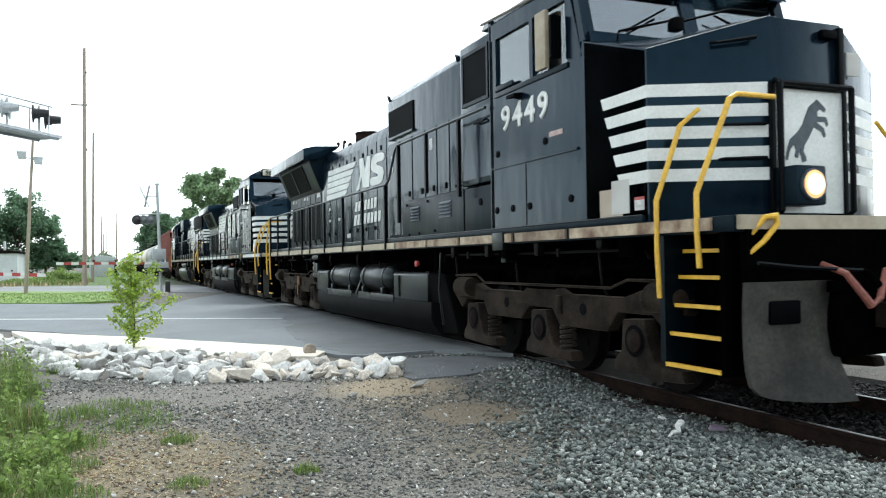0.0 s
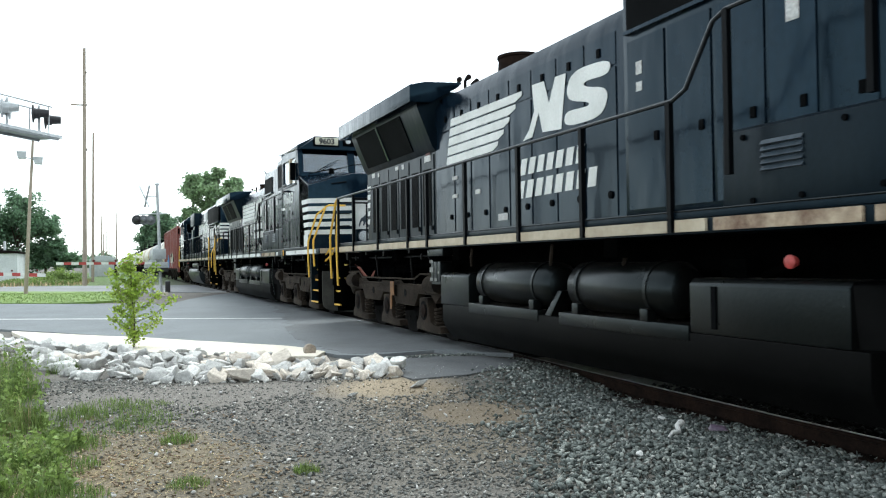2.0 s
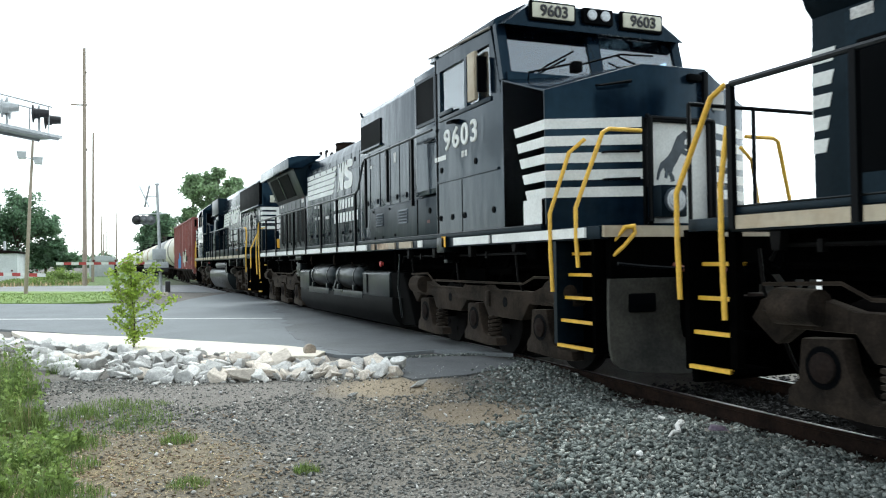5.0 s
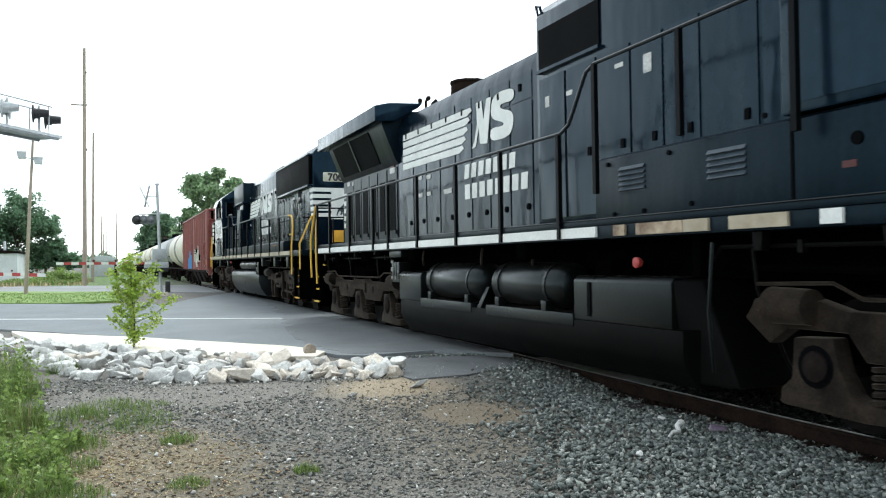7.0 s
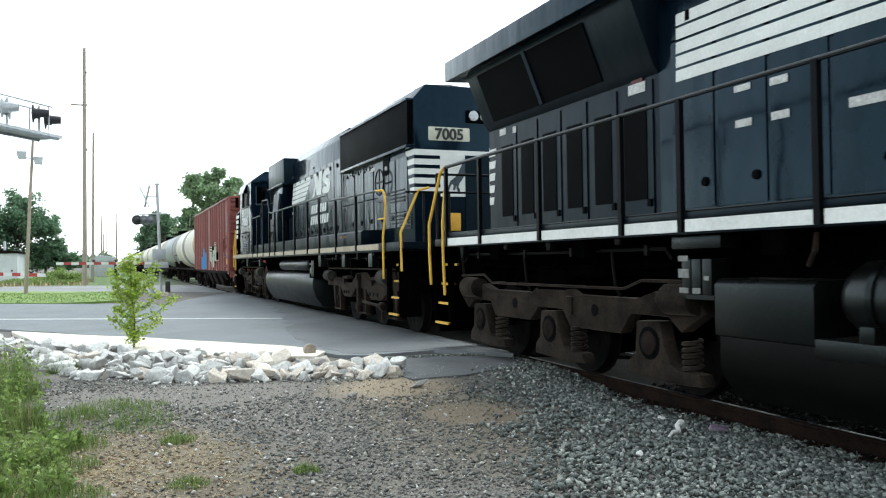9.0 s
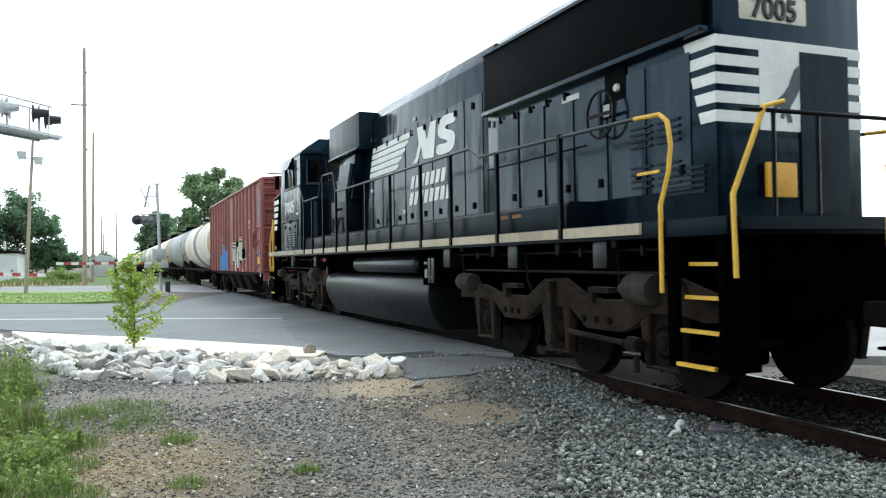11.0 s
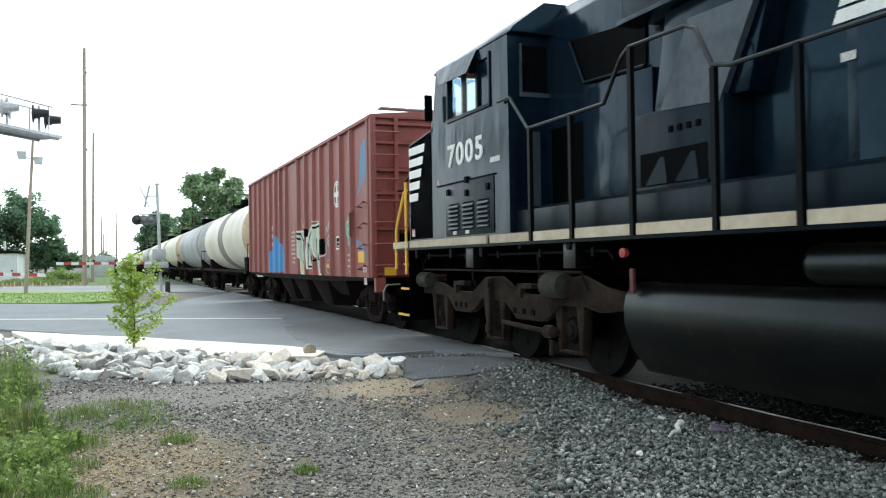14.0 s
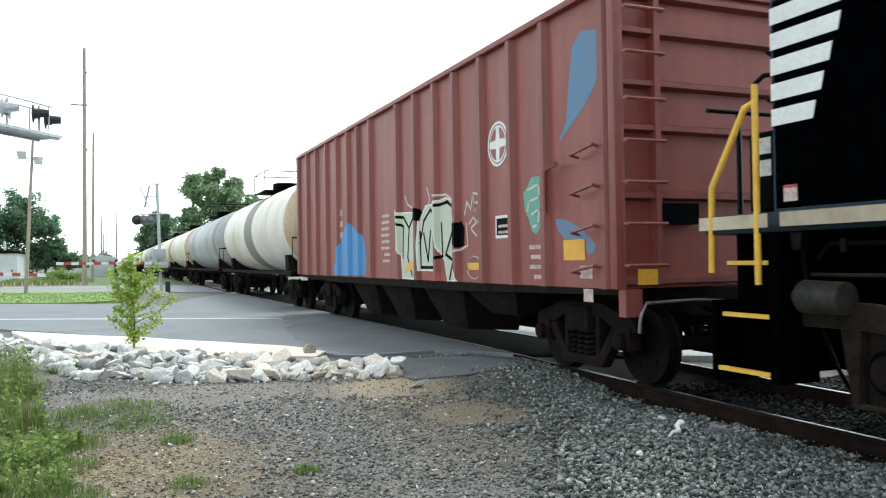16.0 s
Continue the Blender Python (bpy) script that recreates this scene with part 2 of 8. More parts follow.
STRAW = mat("dry_straw", (0.50, 0.40, 0.23), (0.36, 0.28, 0.16), rough=0.8, scale=3, island=0.4, bump=0)
CHIPS = mat("dry_bark_chips", (0.30, 0.21, 0.13), (0.13, 0.085, 0.05), rough=0.85, scale=5, island=0.5, bump=0.1)
LEAF = leaf("young_leaf", (0.40, 0.50, 0.085), (0.24, 0.36, 0.06), rough=0.5, scale=4, island=0.35, bump=0)
TREELEAF = leaf("tree_foliage", (0.20, 0.30, 0.155), (0.28, 0.37, 0.21), rough=0.6, scale=0.25, island=0.5, bump=0)
TREELEAF2 = leaf("dark_tree_foliage", (0.100, 0.180, 0.105), (0.155, 0.240, 0.135), rough=0.6, scale=0.25, island=0.5, bump=0)
WEED = leaf("weed_leaf", (0.185, 0.275, 0.070), (0.255, 0.335, 0.095), rough=0.55, scale=4, island=0.45, bump=0)
BARK = mat("bark", (0.09, 0.07, 0.055), rough=0.9, scale=4, bump=0.4)
PLASTIC = mat("white_plastic_scrap", (0.72, 0.71, 0.68), rough=0.5)
PURPLE = mat("faded_purple_wrapper", (0.13, 0.095, 0.135), (0.20, 0.17, 0.17), rough=0.45)
SHEETMETAL = mat("white_sheet_wall", (0.62, 0.64, 0.65), rough=0.6, scale=0.5)
HAZEGREY = mat("silver_siding", (0.58, 0.61, 0.63), (0.46, 0.49, 0.51), rough=0.6, scale=0.6)
BROWNIRON = mat("brown_iron", (0.017, 0.012, 0.010), (0.008, 0.0065, 0.006), spec=0.06, rough=0.85, scale=4)
WHEELIRON = mat("oily_wheel_iron", (0.0085, 0.0075, 0.0070), (0.0035, 0.003, 0.003), rough=0.7, scale=3, bump=0.2, spec=0.06)
HOSE = mat("faded_red_hose", (0.22, 0.07, 0.05), rough=0.7)


# ---- mesh helpers ----
class Geo:
    """Collects faces in metres; y is shifted by -oy."""

    def __init__(self, oy=0.0):
        self.v, self.f, self.oy = [], [], oy

    def add(self, vs, fs):
        k = len(self.v)
        self.v += [(x, y - self.oy, z) for x, y, z in vs]
        self.f += [tuple(i + k for i in q) for q in fs]
        return self

    def box(self, x0, x1, y0, y1, z0, z1):
        x0, x1, y0, y1, z0, z1 = min(x0, x1), max(x0, x1), min(y0, y1), max(y0, y1), min(z0, z1), max(z0, z1)
        return self.add([(x0, y0, z0), (x1, y0, z0), (x1, y1, z0), (x0, y1, z0), (x0, y0, z1), (x1, y0, z1), (x1, y1, z1), (x0, y1, z1)],
                        [(0, 3, 2, 1), (4, 5, 6, 7), (0, 1, 5, 4), (1, 2, 6, 5), (2, 3, 7, 6), (3, 0, 4, 7)])

    def prism(self, pts, axis, a0, a1):
        put = {"x": lambda p, a: (a, p[0], p[1]), "y": lambda p, a: (p[0], a, p[1]), "z": lambda p, a: (p[0], p[1], a)}[axis]
        n = len(pts)
        return self.add([put(p, a0) for p in pts] + [put(p, a1) for p in pts],
                        [tuple(range(n))[::-1], tuple(range(n, 2 * n))] + [(i, (i + 1) % n, n + (i + 1) % n, n + i) for i in range(n)])

    def hexa(self, lo, hi):
        """A block from four lower and four upper corners."""
        return self.add(list(lo) + list(hi), [(3, 2, 1, 0), (4, 5, 6, 7), (0, 1, 5, 4), (1, 2, 6, 5), (2, 3, 7, 6), (3, 0, 4, 7)])

    def cyl(self, p, q, r, n=12, r2=None):
        return self.tube([p, q], r, n, r2)

    def tube(self, pts, r, n=8, r2=None):
        pts = [Vector(p) for p in pts]
        rings, side = [], None
        for i, p in enumerate(pts):
            d = (pts[min(i + 1, len(pts) - 1)] - pts[max(i - 1, 0)]).normalized()
            if side is None:
                side = d.cross(Vector((0, 0, 1)) if abs(d.z) < 0.9 else Vector((1, 0, 0))).normalized()
            side = (side - d * side.dot(d)).normalized()
            up = d.cross(side)
            k = 1.0
            if 0 < i < len(pts) - 1:
                k = 1 / max(0.6, math.cos((pts[i + 1] - p).angle(p - pts[i - 1]) / 2))
            rad = r if r2 is None else r + (r2 - r) * i / (len(pts) - 1)
            rings.append([tuple(p + (side * math.cos(a) + up * math.sin(a)) * rad * k) for a in (2 * math.pi * j / n for j in range(n))])
        vs = [v for ring in rings for v in ring]
        fs = [(i * n + j, i * n + (j + 1) % n, (i + 1) * n + (j + 1) % n, (i + 1) * n + j) for i in range(len(pts) - 1) for j in range(n)]
        fs += [tuple(range(n))[::-1], tuple(range(len(vs) - n, len(vs)))]
        return self.add(vs, fs)

    def lathe(self, prof, axis, c, n=24):
        """Revolves (along, radius) pairs round an axis through c."""
        vs = []
        for a, r in prof:
            for j in range(n):
                t = 2 * math.pi * j / n
                s_, k_ = r * math.sin(t), r * math.cos(t)
                vs.append({"x": (c[0] + a, c[1] + k_, c[2] + s_), "y": (c[0] + k_, c[1] + a, c[2] + s_), "z": (c[0] + k_, c[1] + s_, c[2] + a)}[axis])
        m = len(prof)
        fs = [(i * n + j, i * n + (j + 1) % n, (i + 1) * n + (j + 1) % n, (i + 1) * n + j) for i in range(m - 1) for j in range(n)]
        fs += [tuple(range(n))[::-1], tuple(range((m - 1) * n, m * n))]
        return self.add(vs, fs)

    def mirror(self):
        """Adds the same on the other side of x = 0."""
        k = len(self.v)
        self.v += [(-x, y, z) for x, y, z in self.v]
        self.f += [tuple(i + k for i in q[::-1]) for q in self.f]
        return self


def finish(name, g, material, parent=None, label="", bevel=0.0, smooth=35):
    me = bpy.data.meshes.new(name)
    me.from_pydata(g.v, [], g.f)
    bm = bmesh.new()
    bm.from_mesh(me)
    bmesh.ops.recalc_face_normals(bm, faces=bm.faces)
    if bevel:
        sharp = [e for e in bm.edges if len(e.link_faces) == 2 and e.calc_face_angle(0) > 0.5]
        bmesh.ops.bevel(bm, geom=sharp, offset=bevel, segments=2, profile=0.6, affect="EDGES", clamp_overlap=True)
    bm.to_mesh(me)
    bm.free()
    me.materials.append(material)
    if smooth:
        me.shade_smooth()
        me.set_sharp_from_angle(angle=radians(smooth))
    ob = new(name, me)
    if parent is not None:
        ob.parent = parent
    if label:
        ob["label"] = label
    return ob


def part(name, g, material, parent, label="", bevel=0.0, smooth=35):
    return finish(name, g, material, parent, label, bevel, smooth)


def share(ob, parent, x=0, y=0, z=0, rz=0, s=1.0):
    """One more object on the same mesh."""
    o = new(ob.name.split(".")[0], ob.data)
    o.parent = parent
    o.matrix_basis = pose(x, y, z, 0, 0, rz) @ Matrix.Diagonal((s, s, s, 1))
    return o


def thing(name, label, category, x=0, y=0, z=0, group="", kind=""):
    e = new(name)
    e.location = (x, y, z)
    return tagged(e, label, category, group, kind)


def letters(name, text, size, material, parent, m, squeeze=1.0, label="", spread=1.0):
    """Raised lettering in the built-in font; local x along the text, z out of the face."""
    cu = bpy.data.curves.new(name, "FONT")
    cu.body, cu.size, cu.extrude, cu.align_x, cu.offset = text, size, 0.002, "CENTER", 0.0
    cu.space_character = spread
    cu.bevel_depth, cu.bevel_resolution = 0.030 * size, 0
    tmp = new(name, cu)
    me = bpy.data.meshes.new_from_object(tmp.evaluated_get(bpy.context.evaluated_depsgraph_get()))
    bpy.data.objects.remove(tmp)
    for v in me.vertices:
        v.co.x *= squeeze
    me.materials.append(material)
    ob = new(name, me)
    ob.parent = parent
    ob.matrix_basis = m
    if label:
        ob["label"] = label
    return ob


SIDE = lambda x, y, z: Matrix(((0, 0, -1, x), (-1, 0, 0, y), (0, 1, 0, z), (0, 0, 0, 1)))   # lettering on the -x face, read from outside


# ---- rolling stock: shared parts ----
def wheelset(parent, y, r, wheels, half=0.7175, drop=0.0):
    g = Geo()
    prof = [(-0.07, r * 0.30), (-0.07, r - 0.12), (-0.075, r - 0.09), (-0.075, r - 0.005), (0.045, r + 0.0), (0.055, r + 0.028), (0.07, r + 0.028), (0.075, r - 0.09), (0.03, r - 0.13), (0.03, r * 0.30)]
    g.lathe(prof, "x", (-half, 0, 0), 28)
    g.lathe([(-a, q) for a, q in prof], "x", (half, 0, 0), 28)
    g.cyl((-half - 0.25, 0, 0), (half + 0.25, 0, 0), 0.085, 12)
    for i in range(5):
        a = 2 * math.pi * i / 5
        g.cyl((-half - 0.082, math.cos(a) * r * 0.55, math.sin(a) * r * 0.55), (-half - 0.066, math.cos(a) * r * 0.55, math.sin(a) * r * 0.55), 0.05, 8)
    o = part("wheelset", g, WHEELIRON, parent)
    o.location = (0, y, r - drop)
    wheels.append((o, y, r))
    return o


def spring(g, x, y, z0, z1, r=0.09, turns=5):
    n = turns * 10
    g.tube([(x + r * math.cos(i * 0.628), y + r * math.sin(i * 0.628), z0 + (z1 - z0) * i / n) for i in range(n + 1)], 0.022, 5)


def ge_truck(loco, yc, wheels):
    """Three-axle truck: a straight cast beam, axle boxes with a long foot and a spring seated on each foot."""
    ax = [-1.96, 0.0, 1.96]
    for a in ax:
        wheelset(loco, yc + a, 0.53, wheels, drop=0.03)
    for sx in (-1, 1):
        prof = [(-2.75, 0.86), (-2.65, 1.02), (-2.0, 1.04), (-1.7, 0.96), (-0.5, 0.96), (-0.25, 1.06), (0.3, 1.06), (0.5, 0.96), (1.7, 0.96), (2.0, 1.04), (2.6, 1.02), (2.72, 0.86),
                (2.45, 0.66), (2.25, 0.80), (1.70, 0.80), (1.55, 0.60), (0.55, 0.60), (0.32, 0.78), (-0.25, 0.78), (-0.42, 0.58), (-1.42, 0.58), (-1.62, 0.80), (-2.2, 0.80), (-2.4, 0.66)]
        part("side_frame", Geo().prism([(yc + y, z) for y, z in prof], "x", sx * 1.14, sx * 1.29), GRIME, loco, "cast side frame caked in brown brake dust", 0.02)
        for a in ax:
            f = -1
            foot = [(-0.36, 0.20), (-0.35, 0.33), (-0.24, 0.42), (-0.21, 0.74), (0.16, 0.76), (0.22, 0.52), (0.32, 0.35), (0.42, 0.31), (0.72, 0.30), (0.76, 0.19), (0.4, 0.17)]
            ab = part("axle_box", Geo().prism([(yc + a + f * y, z) for y, z in foot], "x", sx * 1.16, sx * 1.325), GRIME, loco, "", 0.025)
            part("cap_groove", Geo().lathe([(0, 0.165), (sx * 0.004, 0.165)], "x", (sx * 1.325, yc + a, 0.53), 20), DARK, ab)
            part("bearing_cap", Geo().lathe([(0, 0.12), (sx * 0.02, 0.115), (sx * 0.03, 0.06), (sx * 0.045, 0.03)], "x", (sx * 1.325, yc + a, 0.53), 20), BROWNIRON, ab)
            gs = Geo()
            spring(gs, sx * 1.24, yc + a + f * 0.54, 0.31, 0.60, 0.082)
            part("coil_spring", gs, GRIME, loco)
        for a in (-2.45, 2.2):
            g = Geo().lathe([(-0.24, 0.05), (-0.22, 0.14), (0.18, 0.15), (0.2, 0.08), (0.34, 0.05)], "y", (sx * 1.32, yc + a, 0.98), 16)
            part("brake_cylinder", g, GRIME, loco)
        g = Geo().tube([(sx * 1.36, yc - 2.65, 1.0), (sx * 1.36, yc - 2.6, 1.15), (sx * 1.36, yc - 1.9, 1.15), (sx * 1.36, yc - 1.6, 1.06), (sx * 1.36, yc + 1.5, 1.06), (sx * 1.36, yc + 1.75, 1.17), (sx * 1.36, yc + 2.5, 1.15)], 0.016, 6)
        part("brake_pipe", g, GRIME, loco)
        for y in (-0.95, 0.95):
            part("frame_hole", Geo().cyl((sx * 1.28, yc + y, 0.80), (sx * 1.294, yc + y, 0.80), 0.07, 14), DARK, loco)
        part("frame_lug", Geo().box(sx * 1.28, sx * 1.32, yc - 0.50, yc - 0.38, 0.72, 0.94), GRIME, loco, "", 0.015)
        part("bolster_end", Geo().box(sx * 1.1, sx * 1.3, yc - 0.35, yc + 0.35, 1.0, 1.26), UNDER, loco, "", 0.03)
        part("damper", Geo().cyl((sx * 1.2, yc - 0.3, 1.2), (sx * 1.2, yc - 1.1, 1.22), 0.06, 10), UNDER, loco)
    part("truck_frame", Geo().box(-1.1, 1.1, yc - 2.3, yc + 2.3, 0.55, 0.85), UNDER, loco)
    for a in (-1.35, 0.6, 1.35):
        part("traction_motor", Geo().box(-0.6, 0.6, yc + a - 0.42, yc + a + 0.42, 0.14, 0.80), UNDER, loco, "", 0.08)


def emd_truck(loco, yc, wheels, flip):
    """Three-axle truck with swept side frames that dip between the axles."""
    ax = [-1.85, 0.15, 2.15]
    for a in ax:
        wheelset(loco, yc + flip * a, 0.53, wheels, drop=0.03)
    for sx in (-1, 1):
        g = Geo()
        prof = [(-2.65, 0.82), (-2.62, 1.04), (-1.9, 1.02), (-1.35, 0.90), (-0.55, 0.90), (-0.1, 1.13), (0.3, 1.15), (0.75, 0.97), (1.1, 0.92), (1.6, 0.94), (2.0, 1.13), (2.4, 1.18), (2.85, 1.05), (3.3, 1.0), (3.3, 0.82), (2.8, 0.77),
                (2.5, 0.82), (2.0, 0.82), (1.72, 0.66), (1.50, 0.59), (0.85, 0.59), (0.52, 0.80), (-0.20, 0.82), (-0.45, 0.66), (-0.66, 0.59), (-1.18, 0.59), (-1.50, 0.80), (-2.1, 0.83)]
        g.prism([(yc + flip * y, z) for y, z in prof], "x", sx * 1.16, sx * 1.28)
        part("side_frame", g, GRIME2, loco, "swept cast side frame caked in brown dust", 0.02)
        for a in ax:
            y = yc + flip * a
            g = Geo().hexa([(sx * 1.05, y - 0.17, 0.24), (sx * 1.05, y + 0.17, 0.24), (sx * 1.19, y + 0.17, 0.24), (sx * 1.19, y - 0.17, 0.24)],
                           [(sx * 1.05, y - 0.22, 0.86), (sx * 1.05, y + 0.22, 0.86), (sx * 1.19, y + 0.22, 0.86), (sx * 1.19, y - 0.22, 0.86)])
            part("axle_box", g, BROWNIRON, loco, "", 0.03)
            for d in (-0.25, 0.25):
                part("pedestal_leg", Geo().hexa([(sx * 1.14, y + d * 0.92 - 0.03, 0.28), (sx * 1.14, y + d * 0.92 + 0.03, 0.28), (sx * 1.25, y + d * 0.92 + 0.03, 0.28), (sx * 1.25, y + d * 0.92 - 0.03, 0.28)], [(sx * 1.14, y + d - 0.10, 0.92), (sx * 1.14, y + d + 0.10, 0.92), (sx * 1.27, y + d + 0.10, 0.92), (sx * 1.27, y + d - 0.10, 0.92)]), GRIME2, loco, "", 0.02)
            part("cap_groove", Geo().lathe([(0, 0.165), (sx * 0.004, 0.165)], "x", (sx * 1.19, y, 0.53), 20), DARK, loco)
            part("bearing_cap", Geo().lathe([(0, 0.13), (sx * 0.04, 0.12), (sx * 0.05, 0.08), (sx * 0.07, 0.07)], "x", (sx * 1.19, y, 0.53), 20), BROWNIRON, loco)
            g = Geo().box(sx * 1.14, sx * 1.25, y - 0.27, y + 0.27, 0.255, 0.285)
            part("pedestal_tie", g, GRIME2, loco, "", 0.015)
        for a, b in ((-2.3, 0.12), (1.95, 0.15)):
            g = Geo().lathe([(-0.26, 0.05), (-0.24, b), (0.14, b + 0.01), (0.17, 0.07), (0.34, 0.05)], "y", (sx * 1.33, yc + flip * a, 1.06), 16)
            part("brake_cylinder", g, CASTGREY, loco)
        g = Geo().lathe([(-0.12, 0.04), (-0.10, 0.075), (0.06, 0.08), (0.09, 0.04)], "y", (sx * 1.36, yc + flip * 1.85, 0.50), 14)
        g.cyl((sx * 1.36, yc + flip * 1.7, 0.50), (sx * 1.36, yc + flip * 0.6, 0.54), 0.03, 6)
        g.cyl((sx * 1.36, yc + flip * 1.9, 0.40), (sx * 1.36, yc + flip * 1.9, 0.22), 0.03, 6)
        part("brake_rigging", g, GRIME2, loco)
        for y in (-1.15, -0.96, -0.77, 0.82, 1.07, 1.32):
            part("frame_hole", Geo().cyl((sx * 1.27, yc + flip * y, 0.70), (sx * 1.292, yc + flip * y, 0.70), 0.042, 12), DARK, loco)
        g = Geo().tube([(sx * 1.3, yc - 2.6, 1.02), (sx * 1.3, yc - 2.5, 1.22), (sx * 1.3, yc + 1.7, 1.23), (sx * 1.3, yc + 2.4, 1.23)], 0.016, 6)
        part("brake_pipe", g, GRIME2, loco)
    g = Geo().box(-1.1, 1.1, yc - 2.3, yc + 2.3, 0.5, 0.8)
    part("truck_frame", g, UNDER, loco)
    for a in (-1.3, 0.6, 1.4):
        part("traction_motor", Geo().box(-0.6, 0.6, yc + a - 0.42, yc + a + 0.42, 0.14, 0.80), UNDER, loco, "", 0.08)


def freight_truck(car, yc, wheels):
    """Two-axle truck: side frame with an open triangle each side of the spring nest."""
    for a in (-0.86, 0.86):
        wheelset(car, yc + a, 0.435, wheels, drop=0.03)
    for sx in (-1, 1):
        g = Geo()
        x0, x1 = sx * 0.93, sx * 1.06
        g.prism([(yc - 1.08, 0.56), (yc - 1.02, 0.70), (yc - 0.42, 0.86), (yc + 0.42, 0.86), (yc + 1.02, 0.70), (yc + 1.08, 0.56), (yc + 0.62, 0.60), (yc + 0.38, 0.70), (yc - 0.38, 0.70), (yc - 0.62, 0.60)], "x", x0, x1)
        g.prism([(yc - 0.75, 0.55), (yc - 0.62, 0.60), (yc - 0.34, 0.24), (yc + 0.34, 0.24), (yc + 0.62, 0.60), (yc + 0.75, 0.55), (yc + 0.42, 0.12), (yc - 0.42, 0.12)], "x", x0, x1)
        for a in (-0.86, 0.86):
            g.box(x0, x1 + sx * 0.03, yc + a - 0.14, yc + a + 0.14, 0.36, 0.62)
        for a in (-0.38, 0.30):
            g.box(x0, x1, yc + a, yc + a + 0.08, 0.22, 0.74)
        part("side_frame", g, BROWNIRON, car, "rusty brown cast side frame", 0.015)
        g = Geo()
        for a in (-0.14, 0.02, 0.18):
            spring(g, sx * 1.0, yc + a, 0.24, 0.54, 0.07, 5)
        part("coil_spring", g, BROWNIRON, car)
        for a in (-0.86, 0.86):
            g = Geo().lathe([(0, 0.10), (sx * 0.08, 0.09), (sx * 0.10, 0.05)], "x", (sx * 1.08, yc + a, 0.46), 16)
            part("bearing_cap", g, BROWNIRON, car)
    g = Geo().box(-1.12, 1.12, yc - 0.22, yc + 0.22, 0.52, 0.82)
    part("bolster", g, BROWNIRON, car, "", 0.03)


def coupler(car, y, d):
    """Knuckle coupler; d is -1 or +1 along y."""
    g = Geo().box(-0.09, 0.09, y - d * 1.1, y - d * 0.25, 0.74, 0.96)
    g.prism([(-0.2, y - d * 0.28), (0.16, y - d * 0.28), (0.2, y - d * 0.02), (0.1, y), (0.04, y - d * 0.12), (-0.1, y - d * 0.12), (-0.22, y - d * 0.04)], "z", 0.68, 1.0)
    part("coupler", g, BROWNIRON, car, "rusty knuckle coupler", 0.015)


def post_rail(loco, pts, posts, x, base, mtl, r=0.021):
    """A bent top rail and its square posts, each post a part."""
    g = Geo(loco["oy"]).tube([(x, y, z) for y, z in pts], r, 8)
    part("handrail", g, HANDRAIL, loco)
    for y, z0, z1 in posts:
        g = Geo(loco["oy"]).box(x - 0.025, x + 0.025, y - 0.028, y + 0.028, z0, z1)
        part("rail_post", g, mtl, loco)


def bars(loco, name, rects, x, mtl, label="", slant=0.0):
    """Flat paint on the -x face: slanted four-cornered patches (y0, y1, z0, z1), 3 mm proud."""
    g = Geo(loco["oy"])
    for y0, y1, z0, z1 in rects:
        k = slant * (z1 - z0)
        g.add([(x, y0, z0), (x, y1, z0), (x, y1 - k, z1), (x, y0 - k, z1)], [(0, 1, 2, 3)])
        g.add([(x - 0.003, y0, z0), (x - 0.003, y1, z0), (x - 0.003, y1 - k, z1), (x - 0.003, y0 - k, z1)], [(0, 1, 2, 3)])
    return part(name, g, mtl, loco, label, smooth=0)


def quad_map(q):
    """Maps the unit square (a to the viewer's right, b up) onto four (y, z) corners: lower left, upper left, upper right, lower right."""
    bl, tl, tr, br = q

    def at(a, b):
        return tuple((bl[i] * (1 - b) + tl[i] * b) * (1 - a) + (br[i] * (1 - b) + tr[i] * b) * a for i in (0, 1))
    return at


def emblem(loco, x, bars_quad, left_quad, right_quad):
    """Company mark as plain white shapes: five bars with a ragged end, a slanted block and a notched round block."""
    oy = loco["oy"]

    def shape(name, q, pts, rounds=0):
        at = quad_map(q)
        for _ in range(rounds):
            pts = [(p[0] * k + r[0] * (1 - k), p[1] * k + r[1] * (1 - k)) for p, r in zip(pts, pts[1:] + pts[:1]) for k in (0.78, 0.22)]
        part(name, Geo(oy).prism([at(a, b) for a, b in pts], "x", x - 0.004, x + 0.001), WHITE, loco, smooth=0)

    for i in range(5):
        b0, b1 = i * 0.205, i * 0.205 + 0.165
        shape("mark_stripe", bars_quad, [(0, b0), (0.95, b0), (1.0, (b0 + b1) / 2), (0.97, b1), (0, b1)])
    shape("mark_block", left_quad, [(0, 0), (0.25, 0.02), (0.36, 0.45), (0.52, 0.05), (1.0, 0.0), (1.0, 1.0), (0.72, 1.0), (0.62, 0.55), (0.40, 1.0), (0.06, 1.0), (0.22, 0.5), (0.14, 0.18)])
    shape("mark_block", right_quad, [(0.02, 0.30), (0.0, 0.08), (0.2, 0.0), (0.75, 0.0), (0.95, 0.10), (1.0, 0.35), (0.9, 0.52), (0.42, 0.64), (0.42, 0.74), (0.95, 0.72), (0.98, 0.92), (0.8, 1.0), (0.25, 1.0), (0.05, 0.88), (0.0, 0.62), (0.12, 0.46), (0.58, 0.34), (0.58, 0.26)], 2)


